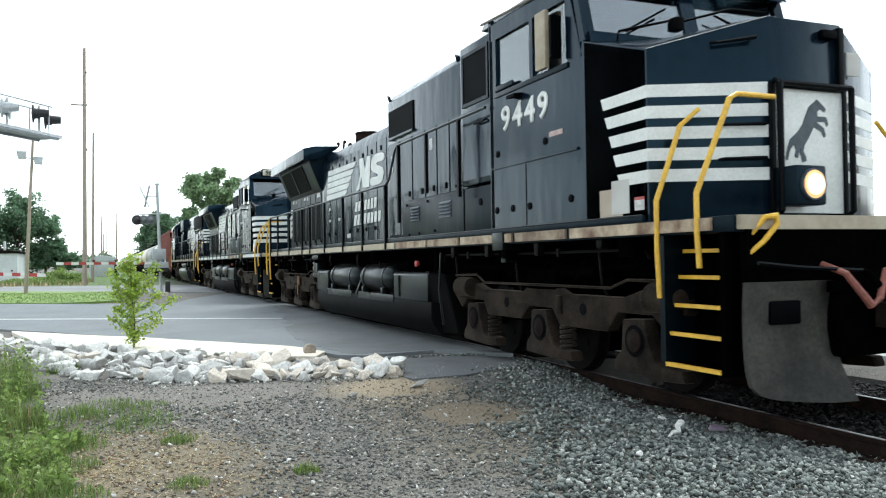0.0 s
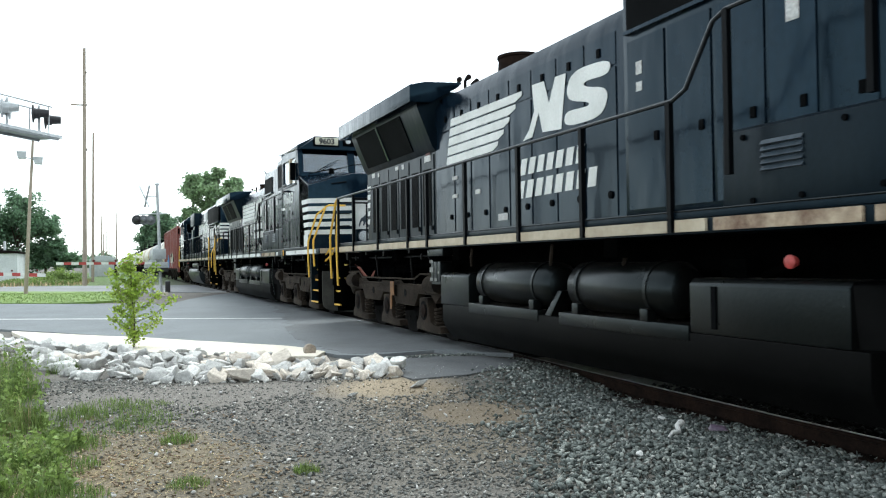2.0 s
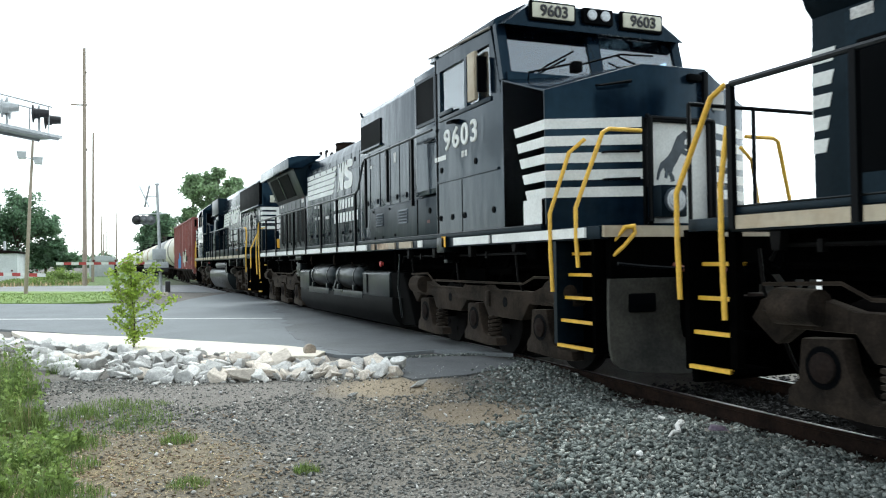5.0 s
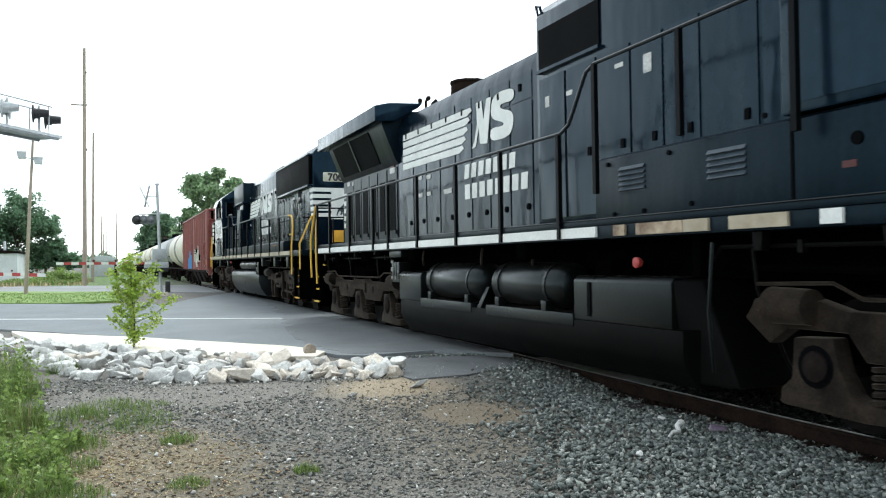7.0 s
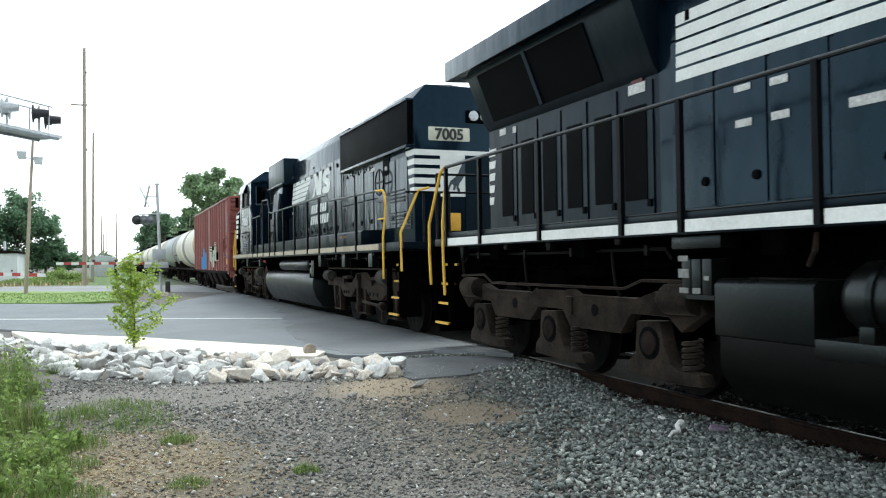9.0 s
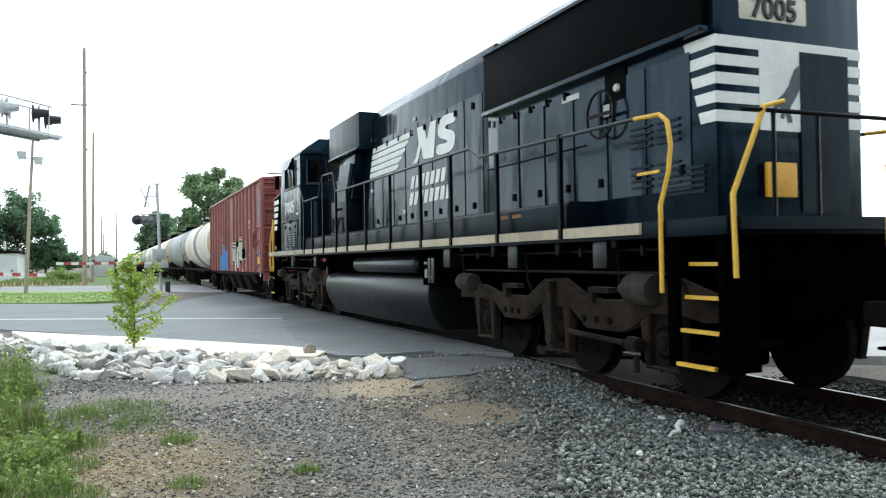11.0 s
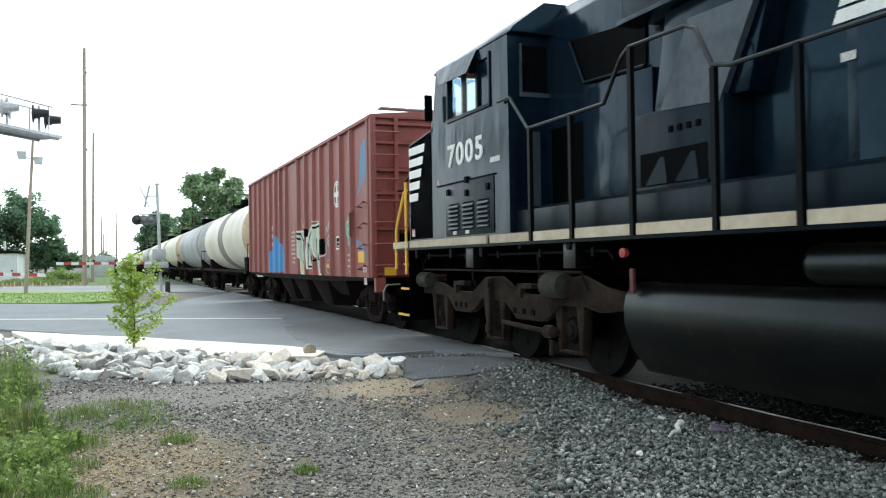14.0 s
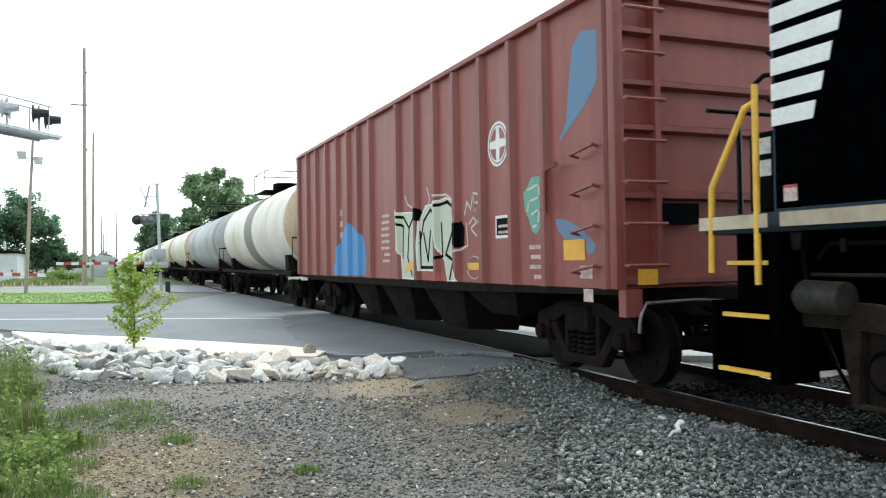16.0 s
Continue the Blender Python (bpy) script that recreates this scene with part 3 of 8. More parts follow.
def word_blocks(loco, x, q, n):
    """A line of company lettering shown as plain slanted blocks."""
    at = quad_map(q)
    for i in range(n):
        a, b = (i + 0.10) / n, (i + 0.78) / n
        pts = [(a, 0), (b, 0), (b, 1), (a, 1)]
        g = Geo(loco["oy"]).prism([at(*p) for p in pts], "x", x - 0.004, x + 0.001)
        part("lettering_block", g, WHITE, loco, smooth=0)


def horse_mark(loco, y, d, xc, z):
    """A small dark leaping shape on the nose panel, as a plain silhouette."""
    pts = [(0.38, 0), (0.48, 0.02), (0.46, 0.10), (0.41, 0.17), (0.45, 0.28), (0.53, 0.37), (0.62, 0.50), (0.66, 0.56), (0.84, 0.49), (0.89, 0.40), (0.94, 0.43), (0.90, 0.55), (0.73, 0.64), (0.92, 0.65), (0.97, 0.58), (1.0, 0.62), (0.95, 0.73),
           (0.75, 0.73), (0.75, 0.80), (0.81, 0.85), (0.92, 0.80), (0.95, 0.85), (0.84, 0.94), (0.74, 1.0), (0.68, 0.95), (0.56, 0.88), (0.48, 0.74), (0.41, 0.60), (0.31, 0.49), (0.21, 0.41), (0.12, 0.36), (0.05, 0.22), (0.0, 0.04), (0.05, 0.02), (0.11, 0.18),
           (0.19, 0.27), (0.24, 0.19), (0.21, 0.08), (0.28, 0.06), (0.31, 0.15), (0.35, 0.23), (0.33, 0.13), (0.36, 0.09)]
    g = Geo(loco["oy"]).prism([(xc + (a - 0.5) * 0.56, z + b * 0.62) for a, b in pts], "y", y, y + d * 0.006)
    part("nose_emblem", g, BLUEGREY, loco, "dark grey leaping silhouette", smooth=0)


def cab_glass(loco, g, name="window_pane"):
    o = part(name, g, SCREEN if name == "windscreen" else GLASS, loco, smooth=0)
    o.visible_shadow = False
    return o


def number_board(loco, text, x, y, z, d, k=1.0):
    """Lit-face number box on an end; d is the way it faces along y."""
    g = Geo(loco["oy"]).box(x - 0.37 * k, x + 0.37 * k, y, y - d * 0.06, z - 0.12 * k, z + 0.12 * k)
    part("board_frame", Geo(loco["oy"]).box(x - 0.41 * k, x + 0.41 * k, y + d * -0.02, y - d * 0.08, z - 0.155 * k, z + 0.155 * k), DARK, loco, "", 0.03)
    ob = part("number_board", g, BOARD, loco, "yellowed white number board", 0.035)
    m = Matrix(((-d, 0, 0, x), (0, 0, d, y + d * 0.012 - loco["oy"]), (0, 1, 0, z - 0.085 * k), (0, 0, 0, 1)))
    letters("board_number", text, 0.245 * k, SIGNBLACK, loco, m, 1.02)
    return ob


def steps(loco, y0, y1, x_in, x_out, zs, mtl_edge=None):
    """Treads that step back as they rise, each with its painted edge."""
    for i, z in enumerate(zs):
        xo = x_out - (0.055 * i if x_out > 0 else -0.055 * i)
        e = 0.012 if x_out > 0 else -0.012
        t = part("step", Geo(loco["oy"]).box(-x_in * 0.95, -xo, y0, y1, z - 0.03, z), UNDER, loco)
        part("step_edge", Geo(loco["oy"]).box(-xo - e, -xo + e * 2.5, y0, y1, z - 0.025, z + 0.010), mtl_edge or YELLOW, t, "yellow step edge")


def plow_plate(oy, sx):
    """One half of the curved plow, from the coupler gap to its rounded outer corner."""
    cols = [(1.45, 0.42), (1.43, 0.30), (1.36, 0.23), (1.22, 0.19), (0.95, 0.16), (0.68, 0.14), (0.42, 0.14)]
    rows = 8
    front, back = [], []
    for x, low in cols:
        k = 0.25 + 0.75 * (1.45 - x) / 1.03
        for j in range(rows):
            z = 1.16 + (low - 1.16) * j / (rows - 1)
            f = ((1.16 - z) / 1.0) ** 2.2
            front.append((sx * x, -1.0 - 0.17 * k * f + 0.10 * math.sin(math.pi * min(1, 1.16 - z)) * k, z))
    back = [(x, y + 0.045, z) for x, y, z in front]
    n, m = len(front), len(cols)
    at = lambda i, j: i * rows + j
    fs = []
    for i in range(m - 1):
        for j in range(rows - 1):
            q = (at(i, j), at(i + 1, j), at(i + 1, j + 1), at(i, j + 1))
            fs += [q, tuple(v + n for v in q[::-1])]
    rim = [at(i, 0) for i in range(m)] + [at(m - 1, j) for j in range(1, rows)] + [at(i, rows - 1) for i in range(m - 2, -1, -1)] + [at(0, j) for j in range(rows - 2, 0, -1)]
    fs += [(a, b, b + n, a + n) for a, b in zip(rim, rim[1:] + rim[:1])]
    return Geo(oy).add(front + back, fs)


def underbody(L, spans, trucks):
    """Pipes, brackets, cables and sanders between the deck and the trucks."""
    oy = L["oy"]
    rng = random.Random(int(oy * 10))
    for a, b in spans:
        part("air_pipe", Geo(oy).tube([(-1.34, a, 1.36), (-1.34, a + 0.1, 1.46), (-1.34, (a + b) / 2, 1.45), (-1.34, b - 0.1, 1.46), (-1.34, b, 1.34)], 0.018, 6), PIPEIRON, L)
        y = a + 0.35
        while y < b - 0.2:
            part("pipe_clamp", Geo(oy).box(-1.37, -1.31, y, y + 0.05, 1.40, 1.50), PIPEIRON, L)
            h = rng.choice((0.07, 0.10, 0.16))
            part("frame_bracket", Geo(oy).prism([(y + 0.3, 1.58), (y + 0.42, 1.58), (y + 0.40, 1.58 - h), (y + 0.32, 1.58 - h)], "x", -1.47, -1.38), PIPEIRON, L, "", 0.008)
            y += rng.uniform(1.0, 1.7)
    for yc, axles in trucks:
        for a in axles:
            part("sand_pipe", Geo(oy).tube([(-1.32, yc + a + 0.62, 1.44), (-1.30, yc + a + 0.60, 1.1), (-1.02, yc + a + 0.58, 0.5), (-0.86, yc + a + 0.50, 0.16)], 0.017, 6), PIPEIRON, L)
        for k in range(3):
            y = yc - 0.9 + 0.85 * k
            part("motor_cable", Geo(oy).tube([(-1.18, y, 1.40), (-1.24, y + 0.12, 1.16), (-1.16, y + 0.36, 1.08), (-1.02, y + 0.6, 1.14), (-0.9, y + 0.8, 1.0)], 0.028, 6), UNDER, L)


# ---- wide-nosed road diesel ----
def sill_stripes(L, clean):
    cuts = [-0.75, 1.6, 2.9, 4.6, 5.9, 7.45, 7.95, 9.42, 10.88, 12.5, 14.0, 14.9, 16.55, 18.2, 19.4]
    runs = [(a + 0.05, b - 0.05, RUSTY if a < 7.4 else CREAM) for a, b in zip(cuts, cuts[1:])]
    if clean:
        runs = [(a, b, WHITE) for a, b, m in runs if b < 2.95 or a > 7.9]
        runs += [(6.72, 6.91, RUSTY), (5.85, 6.53, RUSTY), (5.52, 5.84, CREAM), (4.65, 5.27, CREAM), (4.16, 4.35, WHITE), (7.23, 7.92, WHITE)]
    for a, b, m in runs:
        m = WHITE if clean and m is not RUSTY and a > 7.4 else m
        part("sill_stripe", Geo(L["oy"]).box(-1.558, -1.53, a, b, 1.60, 1.71), m, L, "rust-stained cream stripe" if m is RUSTY else "painted sill stripe")
        part("sill_stripe", Geo(L["oy"]).box(1.53, 1.558, a, b, 1.60, 1.71), m, L)


def ge_loco():
    oy = 9.25
    wheels = []
    L = thing("diesel_locomotive", "long black six-axle diesel locomotive with white nose stripes", "locomotive", group="locomotives on the track")
    L["oy"] = oy
    G = lambda: Geo(oy)
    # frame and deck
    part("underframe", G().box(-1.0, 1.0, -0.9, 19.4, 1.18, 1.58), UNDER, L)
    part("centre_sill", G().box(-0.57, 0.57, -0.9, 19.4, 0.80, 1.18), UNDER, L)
    part("deck", G().box(-1.53, 1.53, -0.95, 19.45, 1.58, 1.72), BLACK2, L, "", 0.01)
    part("deck_edge", G().box(-1.545, -1.42, 0.25, 19.4, 1.72, 1.785), BLACK2, L, "", 0.008)
    # thin lighter tube added as the highlight along the deck's top edge
    part("edge_lip", G().tube([(-1.545, 0.25, 1.785), (-1.545, 19.4, 1.785)], 0.009, 6), TANKGREY, L)
    part("sill_bracket", G().box(-1.585, -1.3, 3.14, 3.44, 1.50, 1.73), TANKGREY, L, "", 0.01)
    part("bracket_stem", G().box(-1.5, -1.3, 3.22, 3.36, 1.34, 1.50), TANKGREY, L, "", 0.01)
    for a in (3.3, 15.8, 9.0, 13.0, 0.6, 17.9):
        part("jacking_pad", G().box(-1.50, -1.30, a - 0.12, a + 0.12, 1.38, 1.58), UNDER, L, "", 0.01)
    # long hood
    prof = [(-0.95, 1.72), (-0.95, 4.02), (-0.86, 4.20), (-0.62, 4.31), (0.62, 4.31), (0.86, 4.20), (0.95, 4.02), (0.95, 1.72)]
    part("engine_hood", G().prism(prof, "y", 9.45, 15.05), BLACK, L, "black engine hood", 0.0)
    prof = [(-0.97, 1.72), (-0.97, 4.60), (-0.85, 4.75), (0.85, 4.75), (0.97, 4.60), (0.97, 1.72)]
    part("equipment_hood", G().prism(prof, "y", 4.6, 9.45), BLACK, L, "", 0.02)
    prof = [(-1.38, 2.47), (-1.38, 4.52), (-1.0, 4.80), (1.0, 4.80), (1.38, 4.52), (1.38, 2.47)]
    part("cab_rear_locker", G().prism(prof, "y", 3.63, 4.86), BLACK, L, "", 0.02)
    # doors, each with its latch
    k = 0
    for a in [9.62 + 0.66 * i for i in range(8)]:
        d = part("hood_door", G().box(-0.953, -0.962, a, a + 0.60, 1.86, 3.55), BLACK, L, "", 0.0)
        part("door_latch", G().lathe([(0, 0.045), (-0.02, 0.045), (-0.025, 0.02)], "x", (-0.96, a + 0.12, 2.10), 12), DARK, d)
        part("hood_door", G().box(0.95, 0.962, a, a + 0.60, 1.86, 3.90), BLACK, L)
        u = part("upper_panel", G().box(-0.953, -0.958, a, a + 0.60, 3.58, 3.95), BLACK, L)
        part("panel_latch", G().box(-0.957, -0.975, a + 0.30, a + 0.36, 3.72, 3.82), DARK, u)
    for a, w in ((4.72, 0.72), (5.5, 0.7), (6.26, 0.5), (6.82, 0.5), (7.38, 0.6), (8.05, 0.62), (8.74, 0.62)):
        d = part("hood_door", G().box(-0.973, -0.984, a, a + w, 2.48 if a < 7.3 else 1.9, 3.74), BLACK, L)
        part("door_latch", G().box(-0.982, -1.0, a + 0.1, a + 0.16, 2.6, 2.7), DARK, d)
    part("vent_screen", G().box(-0.965, -0.99, 7.95, 9.36, 3.86, 4.40), DARK, L, "black mesh vent")
    part("vent_frame", G().box(-0.97, -1.02, 7.93, 9.38, 3.82, 3.86), BLACK, L)
    part("vent_screen", G().box(-1.38, -1.392, 3.93, 4.72, 3.68, 4.36), DARK, L, "black mesh vent")
    for a, b, z0, z1 in ((3.88, 4.77, 3.63, 3.68), (3.88, 4.77, 4.36, 4.41), (3.88, 3.93, 3.68, 4.36), (4.72, 4.77, 3.68, 4.36)):
        part("vent_frame", G().box(-1.38, -1.40, a, b, z0, z1), BLACK2, L)
    part("locker_door", G().box(-1.383, -1.392, 3.80, 4.76, 2.55, 3.55), BLACK, L)
    part("grab_iron", G().tube([(-1.385, 3.95, 3.35), (-1.44, 3.95, 3.32), (-1.44, 4.25, 3.32), (-1.385, 4.25, 3.35)], 0.012, 6), RAILBLACK, L)
    # low equipment box with louvres
    part("equipment_box", G().prism([(-1.40, 1.72), (-1.40, 2.42), (-1.30, 2.46), (-0.95, 2.46), (-0.95, 1.72)], "y", 3.62, 7.45), BLACK2, L, "dusty black side box", 0.01)
    for a, b, z0, z1 in ((6.58, 7.0, 2.06, 2.32), (5.22, 5.68, 2.05, 2.32)):
        for i in range(5):
            z = z0 + (z1 - z0) * i / 5
            part("louvre", G().prism([(-1.40, z), (-1.425, z + 0.005), (-1.40, z + 0.042)], "y", a, b), BLUEGREY, L)
    for a in (4.72,):
        part("box_seam", G().box(-1.401, -1.408, a, a + 0.03, 1.75, 2.44), DARK, L)
    for a, z in ((4.15, 2.2), (5.0, 2.5), (6.2, 2.36), (7.2, 2.36), (5.9, 1.86), (6.6, 1.84), (7.1, 1.83)):
        part("bolt_head", G().cyl((-1.40, a, z), (-1.415, a, z), 0.05 if a < 4.5 else 0.025, 10), DARK, L)
    # radiator section
    part("radiator_body", G().prism([(-0.95, 1.72), (-0.95, 3.30), (-1.02, 3.38), (-1.30, 4.06), (-1.30, 4.36), (1.30, 4.36), (1.30, 4.06), (1.02, 3.38), (0.95, 3.30), (0.95, 1.72)], "y", 15.05, 19.1), BLACK2, L, "", 0.0)
    for sx in (-1, 1):
        part("radiator_wing", G().prism([(sx * 0.6, 4.40), (sx * 1.10, 4.12), (sx * 1.50, 4.10), (sx * 1.50, 4.40), (sx * 1.2, 4.47), (sx * 0.5, 4.50)], "y", 14.86, 19.5), BLACK, L, "overhanging radiator wing", 0.015)
    for a, b in ((15.95, 17.3), (17.36, 18.75)):
        part("radiator_screen", G().hexa([(-1.045, a, 3.40), (-1.045, b, 3.40), (-0.99, b, 3.40), (-0.99, a, 3.40)], [(-1.315, a, 4.05), (-1.315, b, 4.05), (-1.25, b, 4.05), (-1.25, a, 4.05)]), DARK, L, "black mesh radiator screen")
    part("radiator_rib", G().hexa([(-1.06, 17.29, 3.39), (-1.06, 17.37, 3.39), (-0.99, 17.37, 3.39), (-0.99, 17.29, 3.39)], [(-1.335, 17.29, 4.06), (-1.335, 17.37, 4.06), (-1.25, 17.37, 4.06), (-1.25, 17.29, 4.06)]), BLACK, L)
    for i, a in enumerate((15.15, 15.80, 16.42, 17.02, 17.62, 18.22)):
        d = part("radiator_door", G().box(-0.953, -0.966, a, a + 0.55, 1.84, 3.26), BLACK2, L)
        part("door_screen", G().box(-0.966, -0.974, a + 0.10, a + 0.44 if i else a + 0.5, 2.0, 3.02), DARK, d)
        part("door_latch", G().box(-0.966, -0.985, a + 0.03, a + 0.09, 1.92, 2.0), DARK, d)
    part("warning_decal", G().box(-0.964, -0.970, 15.31, 15.51, 3.26, 3.31), DIMRED, L, "small faded red decal")
    # roof gear
    part("exhaust_pipe", G().lathe([(0, 0.36), (0.30, 0.34), (0.32, 0.36), (0.36, 0.36), (0.36, 0.26)], "z", (-0.1, 13.5, 4.30), 20), RUST, L, "rusty exhaust stack")
    g = G().cyl((-0.3, 15.2, 4.45), (-0.3, 15.2, 4.62), 0.03, 8)
    for b, zz in ((-0.14, 4.62), (0.0, 4.68), (0.12, 4.62)):
        g.cyl((-0.3 + b, 15.2, zz - 0.06), (-0.34 + b * 1.3, 14.95, zz - 0.05), 0.02, 10, 0.05)
    part("air_horn", g, BROWNIRON, L)
    part("roof_hatch", G().box(-0.6, 0.6, 5.2, 7.6, 4.74, 4.81), BLACK, L, "", 0.02)
    for a in (9.4, 5.9):
        part("lifting_eye", G().tube([(-0.9, a, 4.6), (-0.96, a - 0.05, 4.72), (-0.96, a + 0.05, 4.76), (-0.9, a + 0.1, 4.62)], 0.016, 6), BLACK, L)
    # cab: walls round a real opening
    for sx in (-1, 1):
        xo, xi = sx * 1.5, sx * 1.43
        part("cab_side", G().prism([(0.2, 1.72), (3.6, 1.72), (3.6, 3.58), (1.35, 3.58), (1.32, 3.74), (0.2, 3.38)], "x", xi, xo), BLACK, L, "black cab side", 0.0)
        part("cab_side_upper", G().prism([(1.32, 3.58), (1.62, 3.58), (1.66, 4.30), (3.42, 4.30), (3.42, 3.58), (3.6, 3.58), (3.6, 4.52), (1.62, 4.52)], "x", xi, xo), BLACK, L)
        part("window_post", G().box(xi, xo, 2.42, 2.50, 3.58, 4.30), BLACK, L)
        cab_glass(L, G().box(sx * 1.46, sx * 1.465, 1.64, 2.42, 3.58, 4.30))
        cab_glass(L, G().box(sx * 1.46, sx * 1.465, 2.5, 3.42, 3.58, 4.30))
        part("window_frame", G().box(xo, xo + sx * 0.02, 1.6, 3.45, 3.52, 3.58), BLACK2, L, "", 0.005)
        part("window_frame", G().box(xo, xo + sx * 0.03, 2.9, 3.42, 3.6, 3.66), BLACK2, L, "", 0.005)
    part("sun_visor", G().box(-1.52, -1.58, 1.98, 2.22, 3.60, 4.28), CREAM, L, "pale folding sun shade", 0.015)
    part("wind_deflector", G().box(-1.5, -1.64, 1.74, 1.77, 3.66, 4.14), DARK, L)
    part("cab_back", G().box(-1.5, 1.5, 3.55, 3.62, 1.72, 4.6), BLACK, L)
    part("cab_floor", G().box(-1.43, 1.43, 0.6, 3.55, 2.2, 2.25), INTERIOR, L)
    part("control_desk", G().box(-1.2, 1.2, 1.45, 1.9, 2.6, 3.5), INTERIOR, L)
    part("cab_roof", G().prism([(-1.5, 4.52), (-1.46, 4.62), (-1.0, 4.86), (1.0, 4.86), (1.46, 4.62), (1.5, 4.52)], "y", 1.55, 3.85), BLACK, L, "", 0.01)
    part("roof_brow", G().hexa([(-1.46, 1.30, 4.48), (1.46, 1.30, 4.48), (1.46, 1.6, 4.55), (-1.46, 1.6, 4.55)], [(-1.0, 1.36, 4.82), (1.0, 1.36, 4.82), (1.0, 1.6, 4.86), (-1.0, 1.6, 4.86)]), BLACK, L)
    part("rain_gutter", G().tube([(-1.52, 1.6, 4.50), (-1.52, 3.0, 4.56), (-1.52, 3.8, 4.60)], 0.018, 6), STEEL, L)
    # windscreen
    for a, b in ((-1.36, -0.10), (0.10, 1.36)):
        cab_glass(L, G().hexa([(a, 1.30, 3.84), (b, 1.30, 3.84), (b, 1.31, 3.84), (a, 1.31, 3.84)], [(a, 1.49, 4.49), (b, 1.49, 4.49), (b, 1.50, 4.49), (a, 1.50, 4.49)]), "windscreen")
    for a, b in ((-1.5, -1.36), (-0.10, 0.10), (1.36, 1.5)):
        part("windscreen_post", G().hexa([(a, 1.26, 3.74), (b, 1.26, 3.74), (b, 1.36, 3.74), (a, 1.36, 3.74)], [(a, 1.46, 4.52), (b, 1.46, 4.52), (b, 1.55, 4.52), (a, 1.55, 4.52)]), BLACK, L)
    part("windscreen_sill", G().box(-1.45, 1.45, 1.22, 1.36, 3.66, 3.84), BLACK, L, "", 0.01)
    for x, y2 in ((-1.0, -0.7), (0.9, 0.6)):
        part("wiper", G().tube([(x, 1.20, 3.86), (x + 0.1, 1.22, 3.93), (y2 + 0.3 * (1 if x < 0 else -1), 1.30, 4.2)], 0.013, 6), DARK, L)
    # nose: a shallow wedge in plan with a raised centre
    part("nose", Geo(oy).add([(-1.5, 0.2, 1.72), (-0.46, -0.30, 1.72), (0.46, -0.30, 1.72), (1.5, 0.2, 1.72), (1.5, 1.3, 1.72), (-1.5, 1.3, 1.72),
                              (-1.5, 0.2, 3.38), (-0.46, -0.30, 3.66), (0.46, -0.30, 3.66), (1.5, 0.2, 3.38), (1.5, 1.3, 3.74), (0.46, 1.3, 3.86), (-0.46, 1.3, 3.86), (-1.5, 1.3, 3.74)],
                             [(0, 1, 7, 6), (1, 2, 8, 7), (2, 3, 9, 8), (3, 4, 10, 9), (5, 0, 6, 13), (6, 7, 12, 13), (7, 8, 11, 12), (8, 9, 10, 11), (4, 5, 13, 12, 11, 10), (0, 5, 4, 3, 2, 1)]), BLACK, L, "black wedge nose", 0.02)
    for i in range(5):
        z0, z1 = 2.91 - 0.203 * i, 3.03 - 0.203 * i
        for sx in (-1, 1):
            e = 0.004
            part("nose_stripe", Geo(oy).hexa([(sx * 1.504, 0.198, z0), (sx * 0.48, -0.296, z0), (sx * 0.48, -0.28, z0), (sx * 1.49, 0.21, z0)], [(sx * 1.504, 0.198, z1), (sx * 0.48, -0.296, z1), (sx * 0.48, -0.28, z1), (sx * 1.49, 0.21, z1)]), WHITE, L, "", smooth=0)
            b = 0.98 - 0.07 * i
            part("side_stripe", Geo(oy).prism([(0.2, z0), (b - 0.05, z0), (b, z1), (0.2, z1)], "x", sx * 1.495, sx * 1.505), WHITE, L, "", smooth=0)
    part("nose_door", G().box(-0.44, 0.44, -0.30, -0.33, 1.78, 2.98), WHITE, L, "white nose door with a dark emblem", 0.01)
    horse_mark(L, -0.331, -1, -0.04, 2.27)
    for a, b, z0, z1 in ((-0.49, -0.43, 1.76, 3.02), (0.43, 0.49, 1.76, 3.02), (-0.43, 0.43, 2.97, 3.02)):
        part("door_frame", G().box(a, b, -0.30, -0.345, z0, z1), RAILBLACK, L, "", 0.008)
    for sx in (-1, 1):
        part("nose_grab", G().tube([(sx * 0.44, -0.34, 1.75), (sx * 0.46, -0.42, 1.80), (sx * 0.46, -0.42, 3.0), (sx * 0.44, -0.34, 3.04)], 0.028, 8), RAILBLACK, L)
    part("nose_grab", G().tube([(-0.46, -0.42, 3.0), (0.46, -0.42, 3.0)], 0.028, 8), RAILBLACK, L)
    part("door_post", G().box(0.40, 0.47, -0.30, -0.345, 3.02, 3.62), RAILBLACK, L, "", 0.01)
    part("nose_lamp_box", G().box(0.16, 0.36, -0.30, -0.37, 3.49, 3.58), DARK, L, "", 0.03)
    part("nose_window", G().box(0.62, 0.80, -0.24, -0.21, 3.18, 3.42), GREYPATCH, L, "", 0.02)
    for z in (2.3, 2.62):
        part("grab_iron", G().tube([(-0.9, -0.08, z), (-0.9, -0.16, z), (-0.55, -0.34, z), (-0.55, -0.28, z)], 0.012, 6), RAILBLACK, L)
    part("grab_iron", G().tube([(-0.95, -0.06, 3.42), (-0.95, -0.14, 3.40), (-0.62, -0.30, 3.44), (-0.62, -0.22, 3.46)], 0.012, 6), RAILBLACK, L)
    part("mirror_bracket", G().tube([(-1.30, 0.95, 3.66), (-1.30, 0.92, 3.76), (-0.8, 0.70, 3.86), (-0.72, 0.66, 3.84), (-0.2, 0.50, 3.98), (0.3, 0.5, 4.0)], 0.013, 6), DARK, L)
